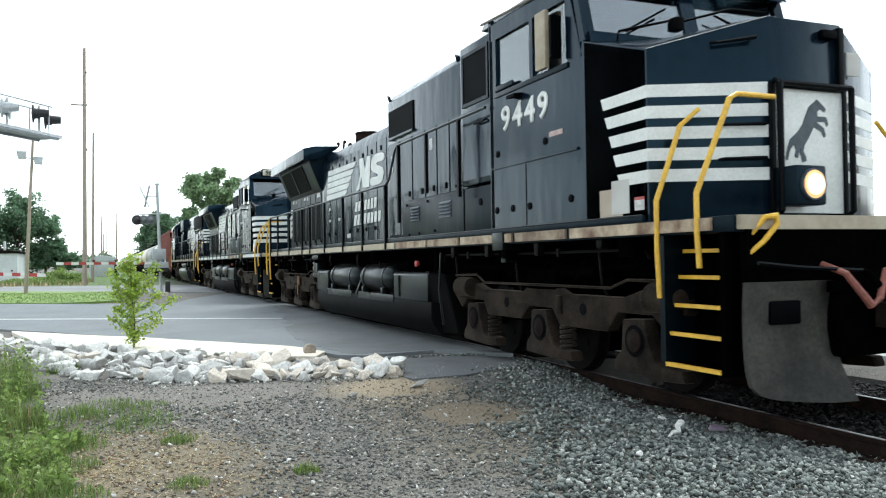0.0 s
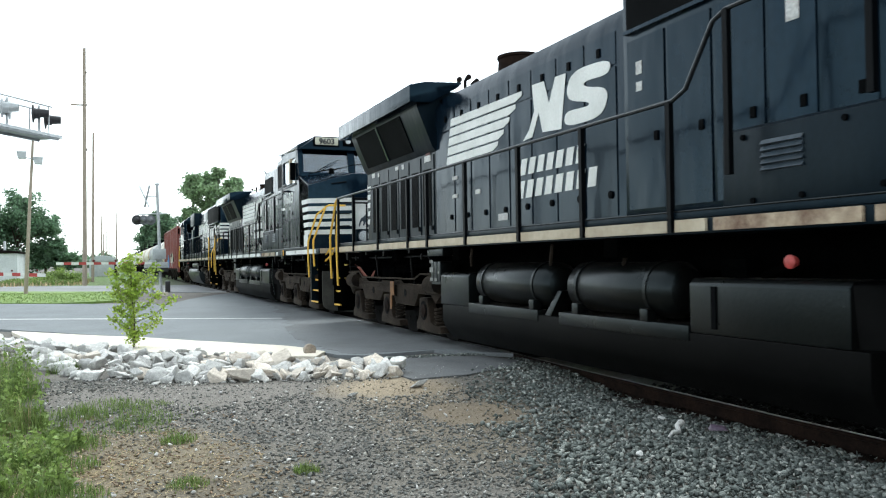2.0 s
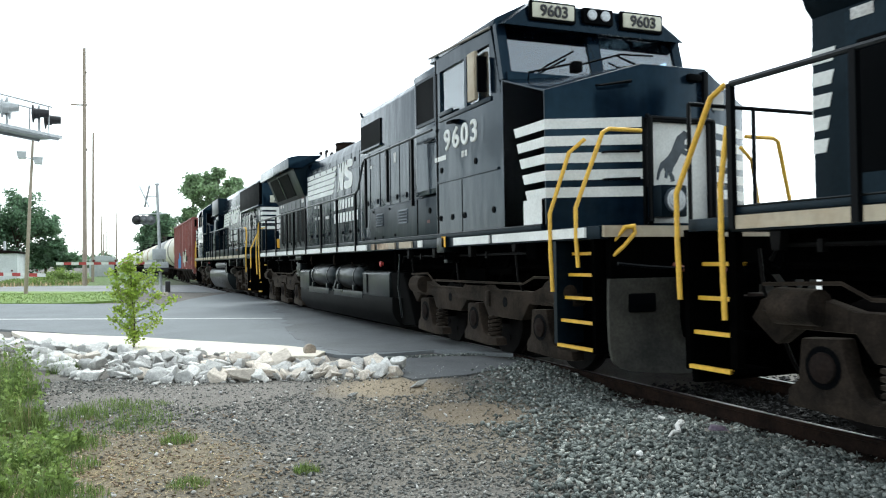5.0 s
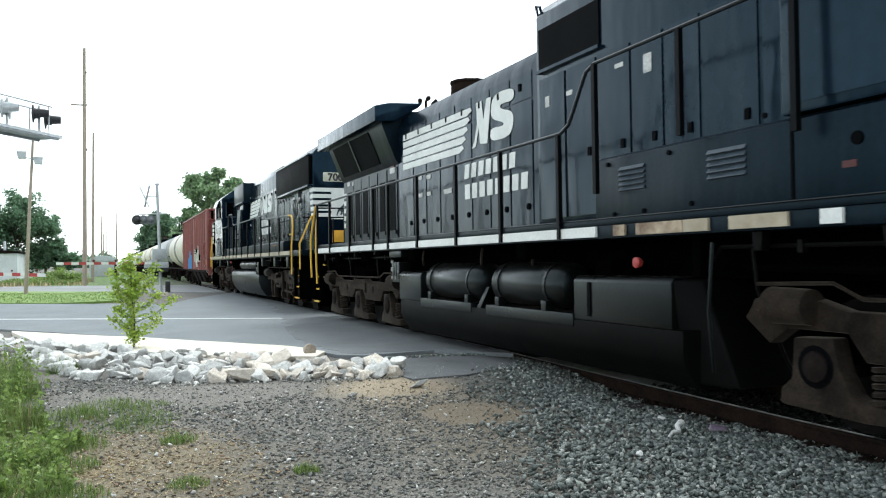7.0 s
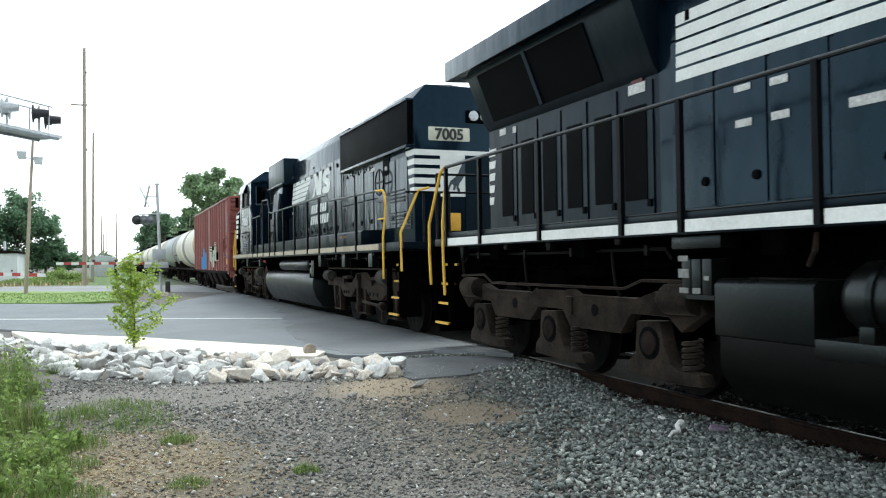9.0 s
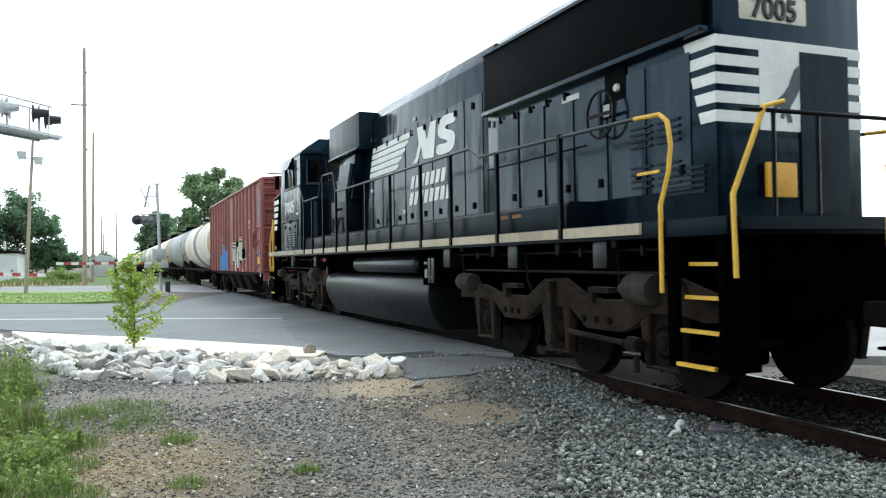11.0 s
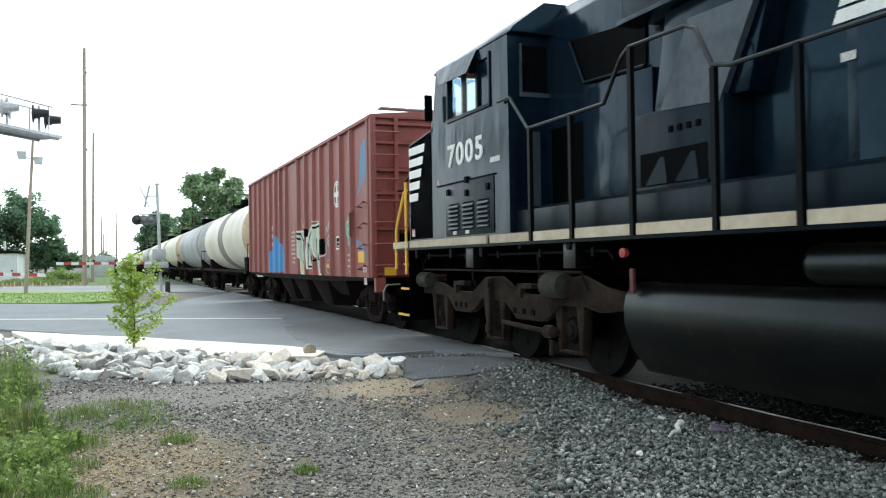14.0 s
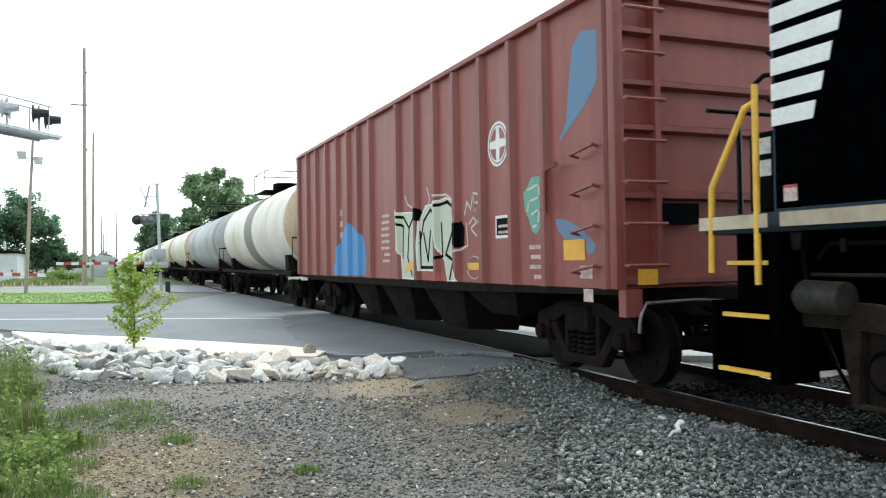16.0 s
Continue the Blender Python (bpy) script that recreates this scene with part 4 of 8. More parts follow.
    part("bracket_clamp", G().box(-0.82, -0.70, 0.60, 0.74, 3.74, 3.88), DARK, L, "", 0.02)
    # lower cab panel lines and patches
    part("panel_ledge", G().prism([(-1.5, 2.57), (-1.525, 2.575), (-1.525, 2.595), (-1.5, 2.61)], "y", 1.42, 3.55), BLACK, L)
    part("panel_seam", G().box(-1.501, -1.505, 2.62, 2.635, 1.78, 2.56), DARK, L)
    part("panel_ledge", G().prism([(-1.5, 1.765), (-1.535, 1.77), (-1.535, 1.785), (-1.5, 1.80)], "y", 1.2, 3.6), BLACK2, L)
    part("panel_seam", G().box(-1.501, -1.507, 3.53, 3.555, 1.8, 4.3), DARK, L)
    for a, z in ((3.35, 2.72), (2.1, 2.72), (3.4, 1.98), (2.95, 1.98), (2.5, 1.98), (1.55, 2.0)):
        part("latch", G().lathe([(0, 0.045), (-0.012, 0.045), (-0.016, 0.02)], "x", (-1.50, a + 0.04, z + 0.05), 12), DARK, L)
    part("armrest", G().hexa([(-1.5, 2.7, 3.42), (-1.5, 2.9, 3.42), (-1.62, 2.9, 3.40), (-1.62, 2.7, 3.40)], [(-1.5, 2.7, 3.46), (-1.5, 2.9, 3.46), (-1.62, 2.9, 3.44), (-1.62, 2.7, 3.44)]), DARK, L)
    # fuel tank with air reservoirs on its shelf
    low = [(-1.448, 0.70), (-1.448, 0.44), (-1.40, 0.33), (-1.26, 0.155), (1.26, 0.155), (1.40, 0.33), (1.448, 0.44), (1.448, 0.70)]
    # lower tank and end slope take the colour with shade painted in
    part("fuel_tank", G().prism(low, "y", 6.0, 13.66), TANKLOW, L, "dark fuel tank with the shade of its lower sides painted in", 0.015)
    part("tank_end", G().prism([(-1.45, 1.14), (-1.40, 1.19), (1.40, 1.19), (1.45, 1.14), (1.45, 0.70), (-1.45, 0.70)], "y", 6.15, 7.85), TANKGREY, L, "", 0.02)
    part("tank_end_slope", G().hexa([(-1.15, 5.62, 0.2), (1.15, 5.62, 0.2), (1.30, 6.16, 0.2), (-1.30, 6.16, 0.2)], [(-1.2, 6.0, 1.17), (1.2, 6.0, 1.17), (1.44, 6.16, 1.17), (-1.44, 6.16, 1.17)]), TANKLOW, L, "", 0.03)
    part("tank_end", G().prism([(-1.45, 1.14), (-1.40, 1.19), (1.40, 1.19), (1.45, 1.14), (1.45, 0.70), (-1.45, 0.70)], "y", 12.66, 13.72), TANKGREY, L, "", 0.02)
    part("tank_top", G().box(-1.0, 1.0, 7.8, 12.7, 0.7, 1.25), UNDER, L)
    for a, b in ((7.86, 10.12), (10.62, 12.65)):
        part("tank_shelf", G().box(-1.46, -1.0, a, b, 0.62, 0.76), TANKGREY, L, "", 0.01)
    part("shelf_step", G().box(-1.44, -1.0, 10.12, 10.62, 0.56, 0.645), TANKGREY, L, "", 0.008)
    part("shelf_strut", G().hexa([(-1.42, 10.42, 0.645), (-1.42, 10.58, 0.645), (-1.2, 10.58, 0.645), (-1.2, 10.42, 0.645)], [(-1.36, 10.2, 1.0), (-1.36, 10.3, 1.0), (-1.2, 10.3, 1.0), (-1.2, 10.2, 1.0)]), TANKGREY, L, "", 0.01)
    for a, b in ((10.35, 12.5), (8.1, 10.05)):
        res = part("air_reservoir", G().lathe([(0, 0.10), (0.05, 0.21), (0.16, 0.275), (b - a - 0.16, 0.275), (b - a - 0.05, 0.21), (b - a, 0.10)], "y", (-1.20, a, 1.06), 24), TANKGREY, L, "dusty grey air reservoir")
        for q in (a + 0.35, b - 0.35):
            part("reservoir_strap", G().lathe([(0, 0.278), (0, 0.288), (0.05, 0.288), (0.05, 0.278)], "y", (-1.20, q, 1.06), 24), TANKGREY, res)
            part("reservoir_foot", G().box(-1.48, -1.36, q - 0.02, q + 0.10, 0.76, 0.88), TANKGREY, res, "", 0.01)
    part("sight_gauge", G().box(-1.45, -1.462, 7.5, 7.56, 0.75, 1.12), DARK, L)
    part("fuel_filler", G().lathe([(0, 0.04), (-0.04, 0.055), (-0.06, 0.055), (-0.07, 0.04)], "x", (-1.38, 6.7, 1.33), 14), RED, L, "red fuel filler cap")
    part("filler_pipe", G().tube([(-1.35, 6.72, 1.33), (-1.2, 6.9, 1.3), (-1.2, 7.2, 1.2)], 0.045, 8), UNDER, L)
    part("filler_box", G().box(-1.4, -1.2, 7.2, 7.5, 1.2, 1.36), UNDER, L, "", 0.02)
    part("hanger", G().box(-1.45, -1.36, 5.75, 5.85, 1.2, 1.58), UNDER, L)
    part("cabinet_bracket", G().box(-1.45, -1.2, 13.63, 14.28, 1.45, 1.57), TANKGREY, L, "", 0.02)
    for y in (13.76, 13.90, 14.03):
        part("light_cabinet", G().box(-1.44, -1.22, y, y + 0.12, 1.04, 1.36), TANKGREY, L, "", 0.015)
    part("cabinet_shelf", G().box(-1.45, -1.2, 13.72, 14.2, 1.00, 1.04), TANKGREY, L)
    for y, z, w, h in ((14.06, 1.34, 0.13, 0.05), (14.05, 1.19, 0.14, 0.08), (14.06, 1.05, 0.12, 0.05), (13.90, 1.05, 0.10, 0.05), (13.79, 1.17, 0.06, 0.04)):
        part("small_placard", G().box(-1.446, -1.44, y, y + w, z, z + h), PLACARD, L)
    for a, b, z in ((0.3, 5.5, 1.28), (14.6, 19.2, 1.30)):
        part("conduit", G().tube([(-1.15, a, z), (-1.15, (a + b) / 2, z - 0.04), (-1.15, b, z)], 0.035, 6), UNDER, L)
        part("traction_duct", G().box(-1.05, -0.6, a + 1.2, b - 1.4, 1.0, 1.22), UNDER, L, "", 0.03)
    ge_truck(L, 2.67 - oy, wheels)
    ge_truck(L, 16.76 - oy, wheels)
    underbody(L, ((0.4, 5.7), (14.4, 19.2)), ((2.67, (-1.96, 0, 1.96)), (16.76, (-1.96, 0, 1.96))))
    part("drain_tube", G().tube([(-1.42, 5.62, 1.5), (-1.44, 5.66, 0.9), (-1.36, 5.7, 0.35)], 0.018, 6), TANKGREY, L)
    for a in (8.9, 10.4, 12.7):
        part("reservoir_pipe", G().tube([(-1.36, a, 1.55), (-1.38, a, 1.42), (-1.32, a + 0.12, 1.30)], 0.02, 6), GRIME, L)
    # handrails
    for sx in (-1, 1):
        post_rail(L, [(19.4, 2.62), (19.38, 2.79), (16.0, 2.79), (10.0, 2.79), (7.9, 2.79), (7.72, 2.86), (7.36, 3.36), (7.2, 3.42), (3.65, 3.44)],
                  [(19.38, 1.60, 2.79), (18.2, 1.60, 2.79), (16.55, 1.60, 2.79), (14.9, 1.60, 2.79), (14.0, 1.6, 2.79), (12.5, 1.60, 2.79), (10.88, 1.60, 2.79), (9.42, 1.60, 2.79), (7.95, 1.60, 2.79), (7.2, 2.05, 3.42), (5.85, 2.46, 3.42), (4.55, 2.30, 3.42)], sx * 1.555, 1.6, RAILBLACK)
    # front platform, steps, pilot
    part("front_platform", G().box(-1.5, 1.5, -0.95, 0.2, 1.60, 1.71), BLACK2, L, "", 0.01)
    part("platform_edge", G().box(-1.5, 1.5, -1.0, -0.94, 1.60, 1.72), CREAM, L, "worn cream platform edge")
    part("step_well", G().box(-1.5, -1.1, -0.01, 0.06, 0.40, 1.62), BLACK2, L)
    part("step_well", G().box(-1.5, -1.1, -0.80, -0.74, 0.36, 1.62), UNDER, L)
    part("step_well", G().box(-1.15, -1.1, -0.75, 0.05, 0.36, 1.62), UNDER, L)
    steps(L, -0.74, -0.02, 1.12, 1.5, (0.40, 0.68, 0.94, 1.20, 1.44))
    steps(L, -0.74, -0.02, -1.12, -1.5, (0.40, 0.68, 0.94, 1.20, 1.44))
    for sx in (-1, 1):
        part("grab_rail", G().tube([(sx * 1.55, 0.0, 1.0), (sx * 1.57, 0.0, 1.45), (sx * 1.57, 0.0, 1.90), (sx * 1.36, -0.10, 2.60), (sx * 1.16, -0.12, 2.76)], 0.024, 8), YELLOW, L, "yellow step grab rail")
        part("grab_rail", G().tube([(sx * 1.54, -0.54, 1.28), (sx * 1.56, -0.54, 1.6), (sx * 1.56, -0.54, 1.93), (sx * 1.26, -0.64, 2.76), (sx * 1.18, -0.64, 2.80), (sx * 0.75, -0.64, 2.80)], 0.024, 8), YELLOW, L, "yellow step grab rail")
    for sx in (-1, 1):
        part("pilot_plow", plow_plate(oy, sx), PLOWGREY, L, "dusty grey curved steel snow plow plate")
    part("coupler_pocket", G().box(-0.5, 0.5, -1.08, -0.9, 0.5, 1.2), UNDER, L, "", 0.03)
    part("plow_brace", G().box(-0.62, 0.62, -1.10, -1.04, 1.06, 1.16), UNDER, L, "", 0.01)
    part("plow_pocket", G().box(-1.20, -0.86, -1.0, -0.9, 0.80, 1.0), DARK, L, "", 0.02)
    part("pilot_beam", G().box(-1.42, 1.42, -0.98, -0.9, 1.12, 1.6), UNDER, L)
    part("headlight_box", G().box(-0.46, -0.09, -0.60, -0.3, 1.84, 2.21), BLACK2, L, "", 0.03)
    part("headlight_bezel", G().lathe([(0, 0.15), (-0.03, 0.145), (-0.03, 0.105)], "y", (-0.27, -0.60, 2.03), 20), BLUEGREY, L)
    part("cut_lever", G().tube([(-1.40, -1.08, 1.32), (-1.0, -1.1, 1.28), (-0.3, -1.16, 1.24)], 0.018, 6), RAILBLACK, L)
    part("drop_handle", G().tube([(-1.36, -0.96, 1.56), (-1.26, -1.02, 1.70), (-1.16, -1.04, 1.71), (-1.15, -1.04, 1.64), (-1.28, -1.02, 1.50), (-1.38, -0.96, 1.40)], 0.022, 8), YELLOW, L, "yellow drop handle")
    for x, c in ((-0.62, HOSE), (0.4, UNDER), (0.62, UNDER), (-0.35, UNDER)):
        part("air_hose", G().tube([(x, -1.0, 1.30), (x + 0.05, -1.20, 1.22), (x + 0.22, -1.30, 0.95), (x + 0.34, -1.28, 1.0), (x + 0.5, -1.22, 1.25)], 0.028, 8), c, L)
    coupler(L, -1.9 - oy, -1)
    # rear platform
    part("rear_platform", G().box(-1.5, 1.5, 19.1, 20.0, 1.60, 1.71), BLACK2, L, "", 0.01)
    part("rear_step_well", G().box(-1.5, -1.1, 20.0, 20.06, 0.38, 1.62), UNDER, L)
    part("rear_step_well", G().box(-1.5, -1.42, 19.42, 19.5, 0.45, 1.62), UNDER, L)
    steps(L, 19.5, 20.0, 1.1, 1.5, (0.42, 0.72, 1.02, 1.32), YELLOW)
    steps(L, 19.5, 20.0, -1.1, -1.5, (0.42, 0.72, 1.02, 1.32), YELLOW)
    for sx in (-1, 1):
        part("grab_rail", G().tube([(sx * 1.55, 20.06, 1.0), (sx * 1.57, 20.06, 1.5), (sx * 1.57, 20.06, 1.95), (sx * 1.55, 19.62, 2.72), (sx * 1.54, 19.46, 2.80)], 0.024, 8), YELLOW, L, "yellow step grab rail")
        part("grab_rail", G().tube([(sx * 1.55, 19.50, 0.85), (sx * 1.57, 19.50, 1.5), (sx * 1.57, 19.50, 1.95), (sx * 1.56, 19.42, 2.45)], 0.024, 8), YELLOW, L, "yellow step grab rail")
    part("end_rail", G().tube([(-1.45, 20.02, 2.75), (0, 20.02, 2.75), (1.45, 20.02, 2.75)], 0.02, 8), RAILBLACK, L)
    for x in (-1.45, -0.7, 0.7, 1.45):
        part("end_post", G().tube([(x, 20.02, 1.7), (x, 20.02, 2.75)], 0.02, 6), RAILBLACK, L)
    for i in range(4):
        part("end_stripe", G().box(-0.955, -0.45, 19.1, 19.106, 2.2 + 0.24 * i, 2.34 + 0.24 * i), WHITE, L, smooth=0)
    for i in range(5):
        z = 2.2 + 0.18 * i
        for sx in (-1, 1):
            part("side_stripe", G().prism([(19.104, z), (18.98 - 0.02 * i, z), (18.95 - 0.02 * i, z + 0.11), (19.104, z + 0.11)], "x", sx * 0.945, sx * 0.956), WHITE, L, smooth=0)
    part("rear_plow", G().hexa([(-1.4, 20.02, 0.25), (1.4, 20.02, 0.25), (1.4, 20.1, 0.25), (-1.4, 20.1, 0.25)], [(-1.45, 20.0, 1.0), (1.45, 20.0, 1.0), (1.45, 20.06, 1.0), (-1.45, 20.06, 1.0)]), UNDER, L, "", 0.01)
    coupler(L, 20.38 - oy, 1)
    return L, oy


# ---- second type: rounded tank, running hood first ----
def emd_loco():
    oy = 53.9
    wheels = []
    L = thing("diesel_locomotive", "black six-axle diesel locomotive running long hood first", "locomotive", group="locomotives on the track")
    L["oy"] = oy
    G = lambda: Geo(oy)
    part("underframe", G().box(-1.0, 1.0, 43.9, 64.6, 1.15, 1.56), UNDER, L)
    part("centre_sill", G().box(-0.57, 0.57, 43.9, 64.4, 0.80, 1.15), UNDER, L)
    part("deck", G().box(-1.53, 1.53, 43.9, 64.5, 1.56, 1.72), BLACK2, L, "", 0.01)
    cuts = [45.0, 46.5, 48.1, 49.65, 50.9, 52.45, 53.95, 55.3, 56.2, 57.36, 58.47, 59.4, 60.6, 63.7]
    for a, b in zip(cuts, cuts[1:]):
        part("sill_stripe", G().box(-1.56, -1.53, a + 0.05, b - 0.05, 1.60, 1.71), CREAM, L, "worn cream stripe")
        part("sill_stripe", G().box(1.53, 1.56, a + 0.05, b - 0.05, 1.60, 1.71), CREAM, L)
    # hood with a bevelled roof, end towards the train's head
    prof = [(-0.95, 1.72), (-0.95, 4.46), (-0.70, 4.74), (0.70, 4.74), (0.95, 4.46), (0.95, 1.72)]
    part("radiator_hood", G().prism(prof, "y", 44.65, 49.6), BLACK, L, "", 0.03)
    prof = [(-0.95, 1.72), (-0.95, 4.42), (-0.78, 4.69), (0.78, 4.69), (0.95, 4.42), (0.95, 1.72)]
    part("engine_hood", G().prism(prof, "y", 49.6, 55.4), BLACK, L, "black engine hood", 0.01)
    prof = [(-0.90, 1.72), (-0.90, 4.44), (-0.75, 4.66), (0.75, 4.66), (0.90, 4.44), (0.90, 1.72)]
    part("blower_hood", G().prism(prof, "y", 55.4, 60.1), BLACK, L, "", 0.01)
    for i, a in enumerate([49.75 + 0.70 * i for i in range(8)]):
        d = part("hood_door", G().box(-0.953, -0.963, a, a + 0.64, 2.1, 3.95), BLACK, L)
        part("door_latch", G().box(-0.962, -0.985, a + 0.30, a + 0.36, 2.18, 2.28), DARK, d)
        part("door_latch", G().box(-0.962, -0.985, a + 0.30, a + 0.36, 3.75, 3.85), DARK, d)
        part("hood_door", G().box(0.953, 0.963, a, a + 0.64, 2.1, 3.95), BLACK, L)
    for i, a in enumerate([45.0 + 0.72 * i for i in range(6)]):
        d = part("hood_door", G().box(-0.953, -0.965, a, a + 0.62, 2.05, 3.40), BLACK, L)
        part("door_latch", G().box(-0.964, -0.985, a + 0.1, a + 0.16, 2.2, 2.3), DARK, d)
    part("radiator_grille", G().box(-0.95, -1.05, 44.72, 49.5, 3.60, 4.42), DARK, L, "black radiator grille", 0.01)
    part("grille_ledge", G().box(-0.95, -1.09, 44.7, 49.52, 3.52, 3.58), BLACK, L, "", 0.01)
    part("grille_ledge", G().box(-0.95, -1.08, 44.7, 49.52, 4.42, 4.46), BLACK, L)
    for a in (45.6, 46.9, 48.3):
        part("roof_fan", G().lathe([(0, 0.55), (0.12, 0.55), (0.14, 0.5)], "z", (0, a, 4.72), 24), BLACK, L)
    part("exhaust_pipe", G().box(-0.5, 0.3, 53.95, 54.75, 4.67, 4.79), BLACK, L, "", 0.02)
    # end details
    part("end_door", G().box(0.1, 0.75, 44.65, 44.63, 1.8, 3.4), BLACK2, L)
    for i in range(5):
        part("end_stripe", G().box(-0.952, 0.952, 44.65, 44.645, 2.66 + 0.18 * i, 2.77 + 0.18 * i), WHITE, L, smooth=0)
    part("emblem_panel", G().box(-0.42, 0.42, 44.645, 44.640, 2.60, 3.40), WHITE, L, smooth=0)
    horse_mark(L, 44.638, -1, 0.0, 2.68)
    part("headlight_bezel", G().box(0.14, 0.66, 44.65, 44.60, 4.04, 4.28), DARK, L, "", 0.03)
    for x in (0.28, 0.52):
        part("headlight", G().lathe([(0, 0.10), (-0.02, 0.095), (-0.03, 0.03)], "y", (x, 44.60, 4.17), 18), LENS, L, "unlit round headlight")
    for i in range(5):
        part("side_louvre", G().box(-0.955, -0.975, 44.8, 45.4, 2.0 + 0.06 * i, 2.03 + 0.06 * i), BLACK2, L)
    for i in range(5):
        z = 2.66 + 0.18 * i
        for sx in (-1, 1):
            part("side_stripe", G().prism([(44.648, z), (44.86 + 0.05 * i, z), (44.89 + 0.05 * i, z + 0.11), (44.648, z + 0.11)], "x", sx * 0.945, sx * 0.956), WHITE, L, smooth=0)
    part("brake_wheel", G().tube([(-1.06, 46.42 + 0.27 * math.cos(a), 3.02 + 0.27 * math.sin(a)) for a in (2 * math.pi * i / 20 for i in range(21))], 0.016, 6).box(-1.07, -1.05, 46.16, 46.68, 3.0, 3.04).box(-1.07, -1.05, 46.40, 46.44, 2.76, 3.28), RAILBLACK, L, "black hand brake wheel")
    part("brake_recess", G().box(-0.955, -0.97, 46.05, 46.45, 3.15, 3.5), DARK, L)
    for y0_, z0_ in ((45.15, 2.55), (45.6, 2.55), (45.15, 2.12), (45.6, 2.12)):
        for i in range(4):
            part("louvre", G().box(-0.966, -0.985, y0_, y0_ + 0.36, z0_ + 0.07 * i, z0_ + 0.025 + 0.07 * i), BLACK2, L)
    part("yellow_handle", G().box(-1.53, -1.545, 44.76, 45.09, 2.165, 2.195), YELLOW, L)
    part("label_plate", G().box(-0.966, -0.970, 47.0, 47.40, 3.33, 3.40), DECAL, L)
    part("label_plate", G().box(-0.972, -0.976, 46.36, 46.48, 3.0, 3.14), DECAL, L)
    part("recess_lamp", G().lathe([(0, 0.05), (-0.03, 0.04)], "x", (-0.972, 46.2, 3.29), 12), DECAL, L)
    part("hood_seam", G().box(-0.966, -0.974, 46.85, 49.58, 2.72, 2.74), DARK, L)
    for a in (47.3, 47.75, 48.2, 48.65, 49.1, 49.45):
        part("door_latch", G().box(-0.964, -0.985, a, a + 0.05, 3.36, 3.46), DARK, L)
    for a in (47.68, 48.06):
        part("yellow_label", G().box(-1.421, -1.425, a, a + 0.26, 1.91, 1.955), RUSTORANGE, L, "small yellow warning strip")
    # long low duct on the walkway
    part("cable_duct", G().prism([(-1.42, 1.72), (-1.42, 2.0), (-1.36, 2.04), (-0.96, 2.04), (-0.96, 1.72)], "y", 46.6, 60.05), BLACK2, L, "", 0.01)
    # dynamic brake box, intake recess, bright plates
    part("brake_grid_box", G().box(-1.25, 1.25, 55.35, 57.9, 3.86, 4.64), BLACK2, L, "matt black dynamic brake box", 0.03)
    part("grid_box_end", G().box(-1.24, 1.24, 57.9, 57.915, 3.88, 4.62), BLACK2, L)
    part("grid_box_lip", G().box(-1.30, -1.0, 55.35, 57.95, 3.82, 3.87), BLACK, L, "", 0.01)
    part("intake_screen", G().prism([(59.45, 4.09), (57.95, 3.95), (57.95, 3.45), (59.13, 3.51)], "x", -0.90, -0.925), DARK, L, "matt black intake screen")
    part("screen_lip", G().tube([(-0.94, 57.95, 3.44), (-0.94, 59.13, 3.50), (-0.94, 59.45, 4.08)], 0.02, 6), BLACK2, L)
    part("blower_panel", G().prism([(57.80, 1.9), (57.80, 3.40), (58.7, 3.44), (59.05, 3.40), (59.15, 3.1), (59.17, 2.2), (59.15, 1.9)], "x", -0.90, -0.96), BLACK, L, "glossy black curved panel", 0.025)
    part("body_door", G().box(-0.90, -0.915, 59.22, 59.97, 2.05, 3.06), DARK, L, "open dark doorway panel")
    part("door_jamb", G().box(-1.16, -1.05, 60.06, 60.035, 2.0, 3.04), BLUEGREY, L)
    part("intake_hood", G().hexa([(-0.9, 56.2, 2.8), (-0.9, 57.5, 2.8), (-1.18, 57.5, 2.8), (-1.18, 56.2, 2.8)], [(-0.9, 55.9, 3.8), (-0.9, 57.3, 3.8), (-1.18, 57.3, 3.8), (-1.18, 55.9, 3.8)]), BLACK, L, "", 0.03)
    # black plate built upright, the sky reflected in its slant painted as blue-grey
    part("deflector_plate", G().prism([(56.85, 3.60), (56.0, 3.58), (56.46, 2.76), (57.28, 2.81)], "x", -1.20, -1.27), BLUEGREY, L, "slanted plate with its sky reflection painted pale")
    part("equipment_locker", G().box(-0.93, -1.26, 56.42, 57.75, 2.02, 2.83), BLACK2, L, "black walkway locker with open lower bay", 0.02)
    part("locker_bay", G().box(-1.255, -1.264, 56.63, 57.62, 2.09, 2.42), DARK, L)
    for a in (56.75, 57.2):
        part("bay_rib", G().prism([(a, 2.10), (a + 0.34, 2.10), (a + 0.10, 2.36), (a + 0.04, 2.36)], "x", -1.262, -1.268), BLACK2, L)
    part("bay_ledge", G().box(-1.26, -1.30, 56.6, 57.65, 2.04, 2.08), BLACK2, L, "", 0.01)
    for a in (56.72, 56.85, 56.98, 57.11):
        part("locker_latch", G().box(-1.26, -1.275, a, a + 0.05, 2.58, 2.64), DARK, L)
    # cab
    for sx in (-1, 1):
        xo, xi = sx * 1.5, sx * 1.43
        part("cab_side", G().prism([(60.1, 1.72), (63.76, 1.72), (63.76, 3.36), (62.75, 3.46), (62.68, 3.50), (60.1, 3.50)], "x", xi, xo), BLACK, L, "black cab side")
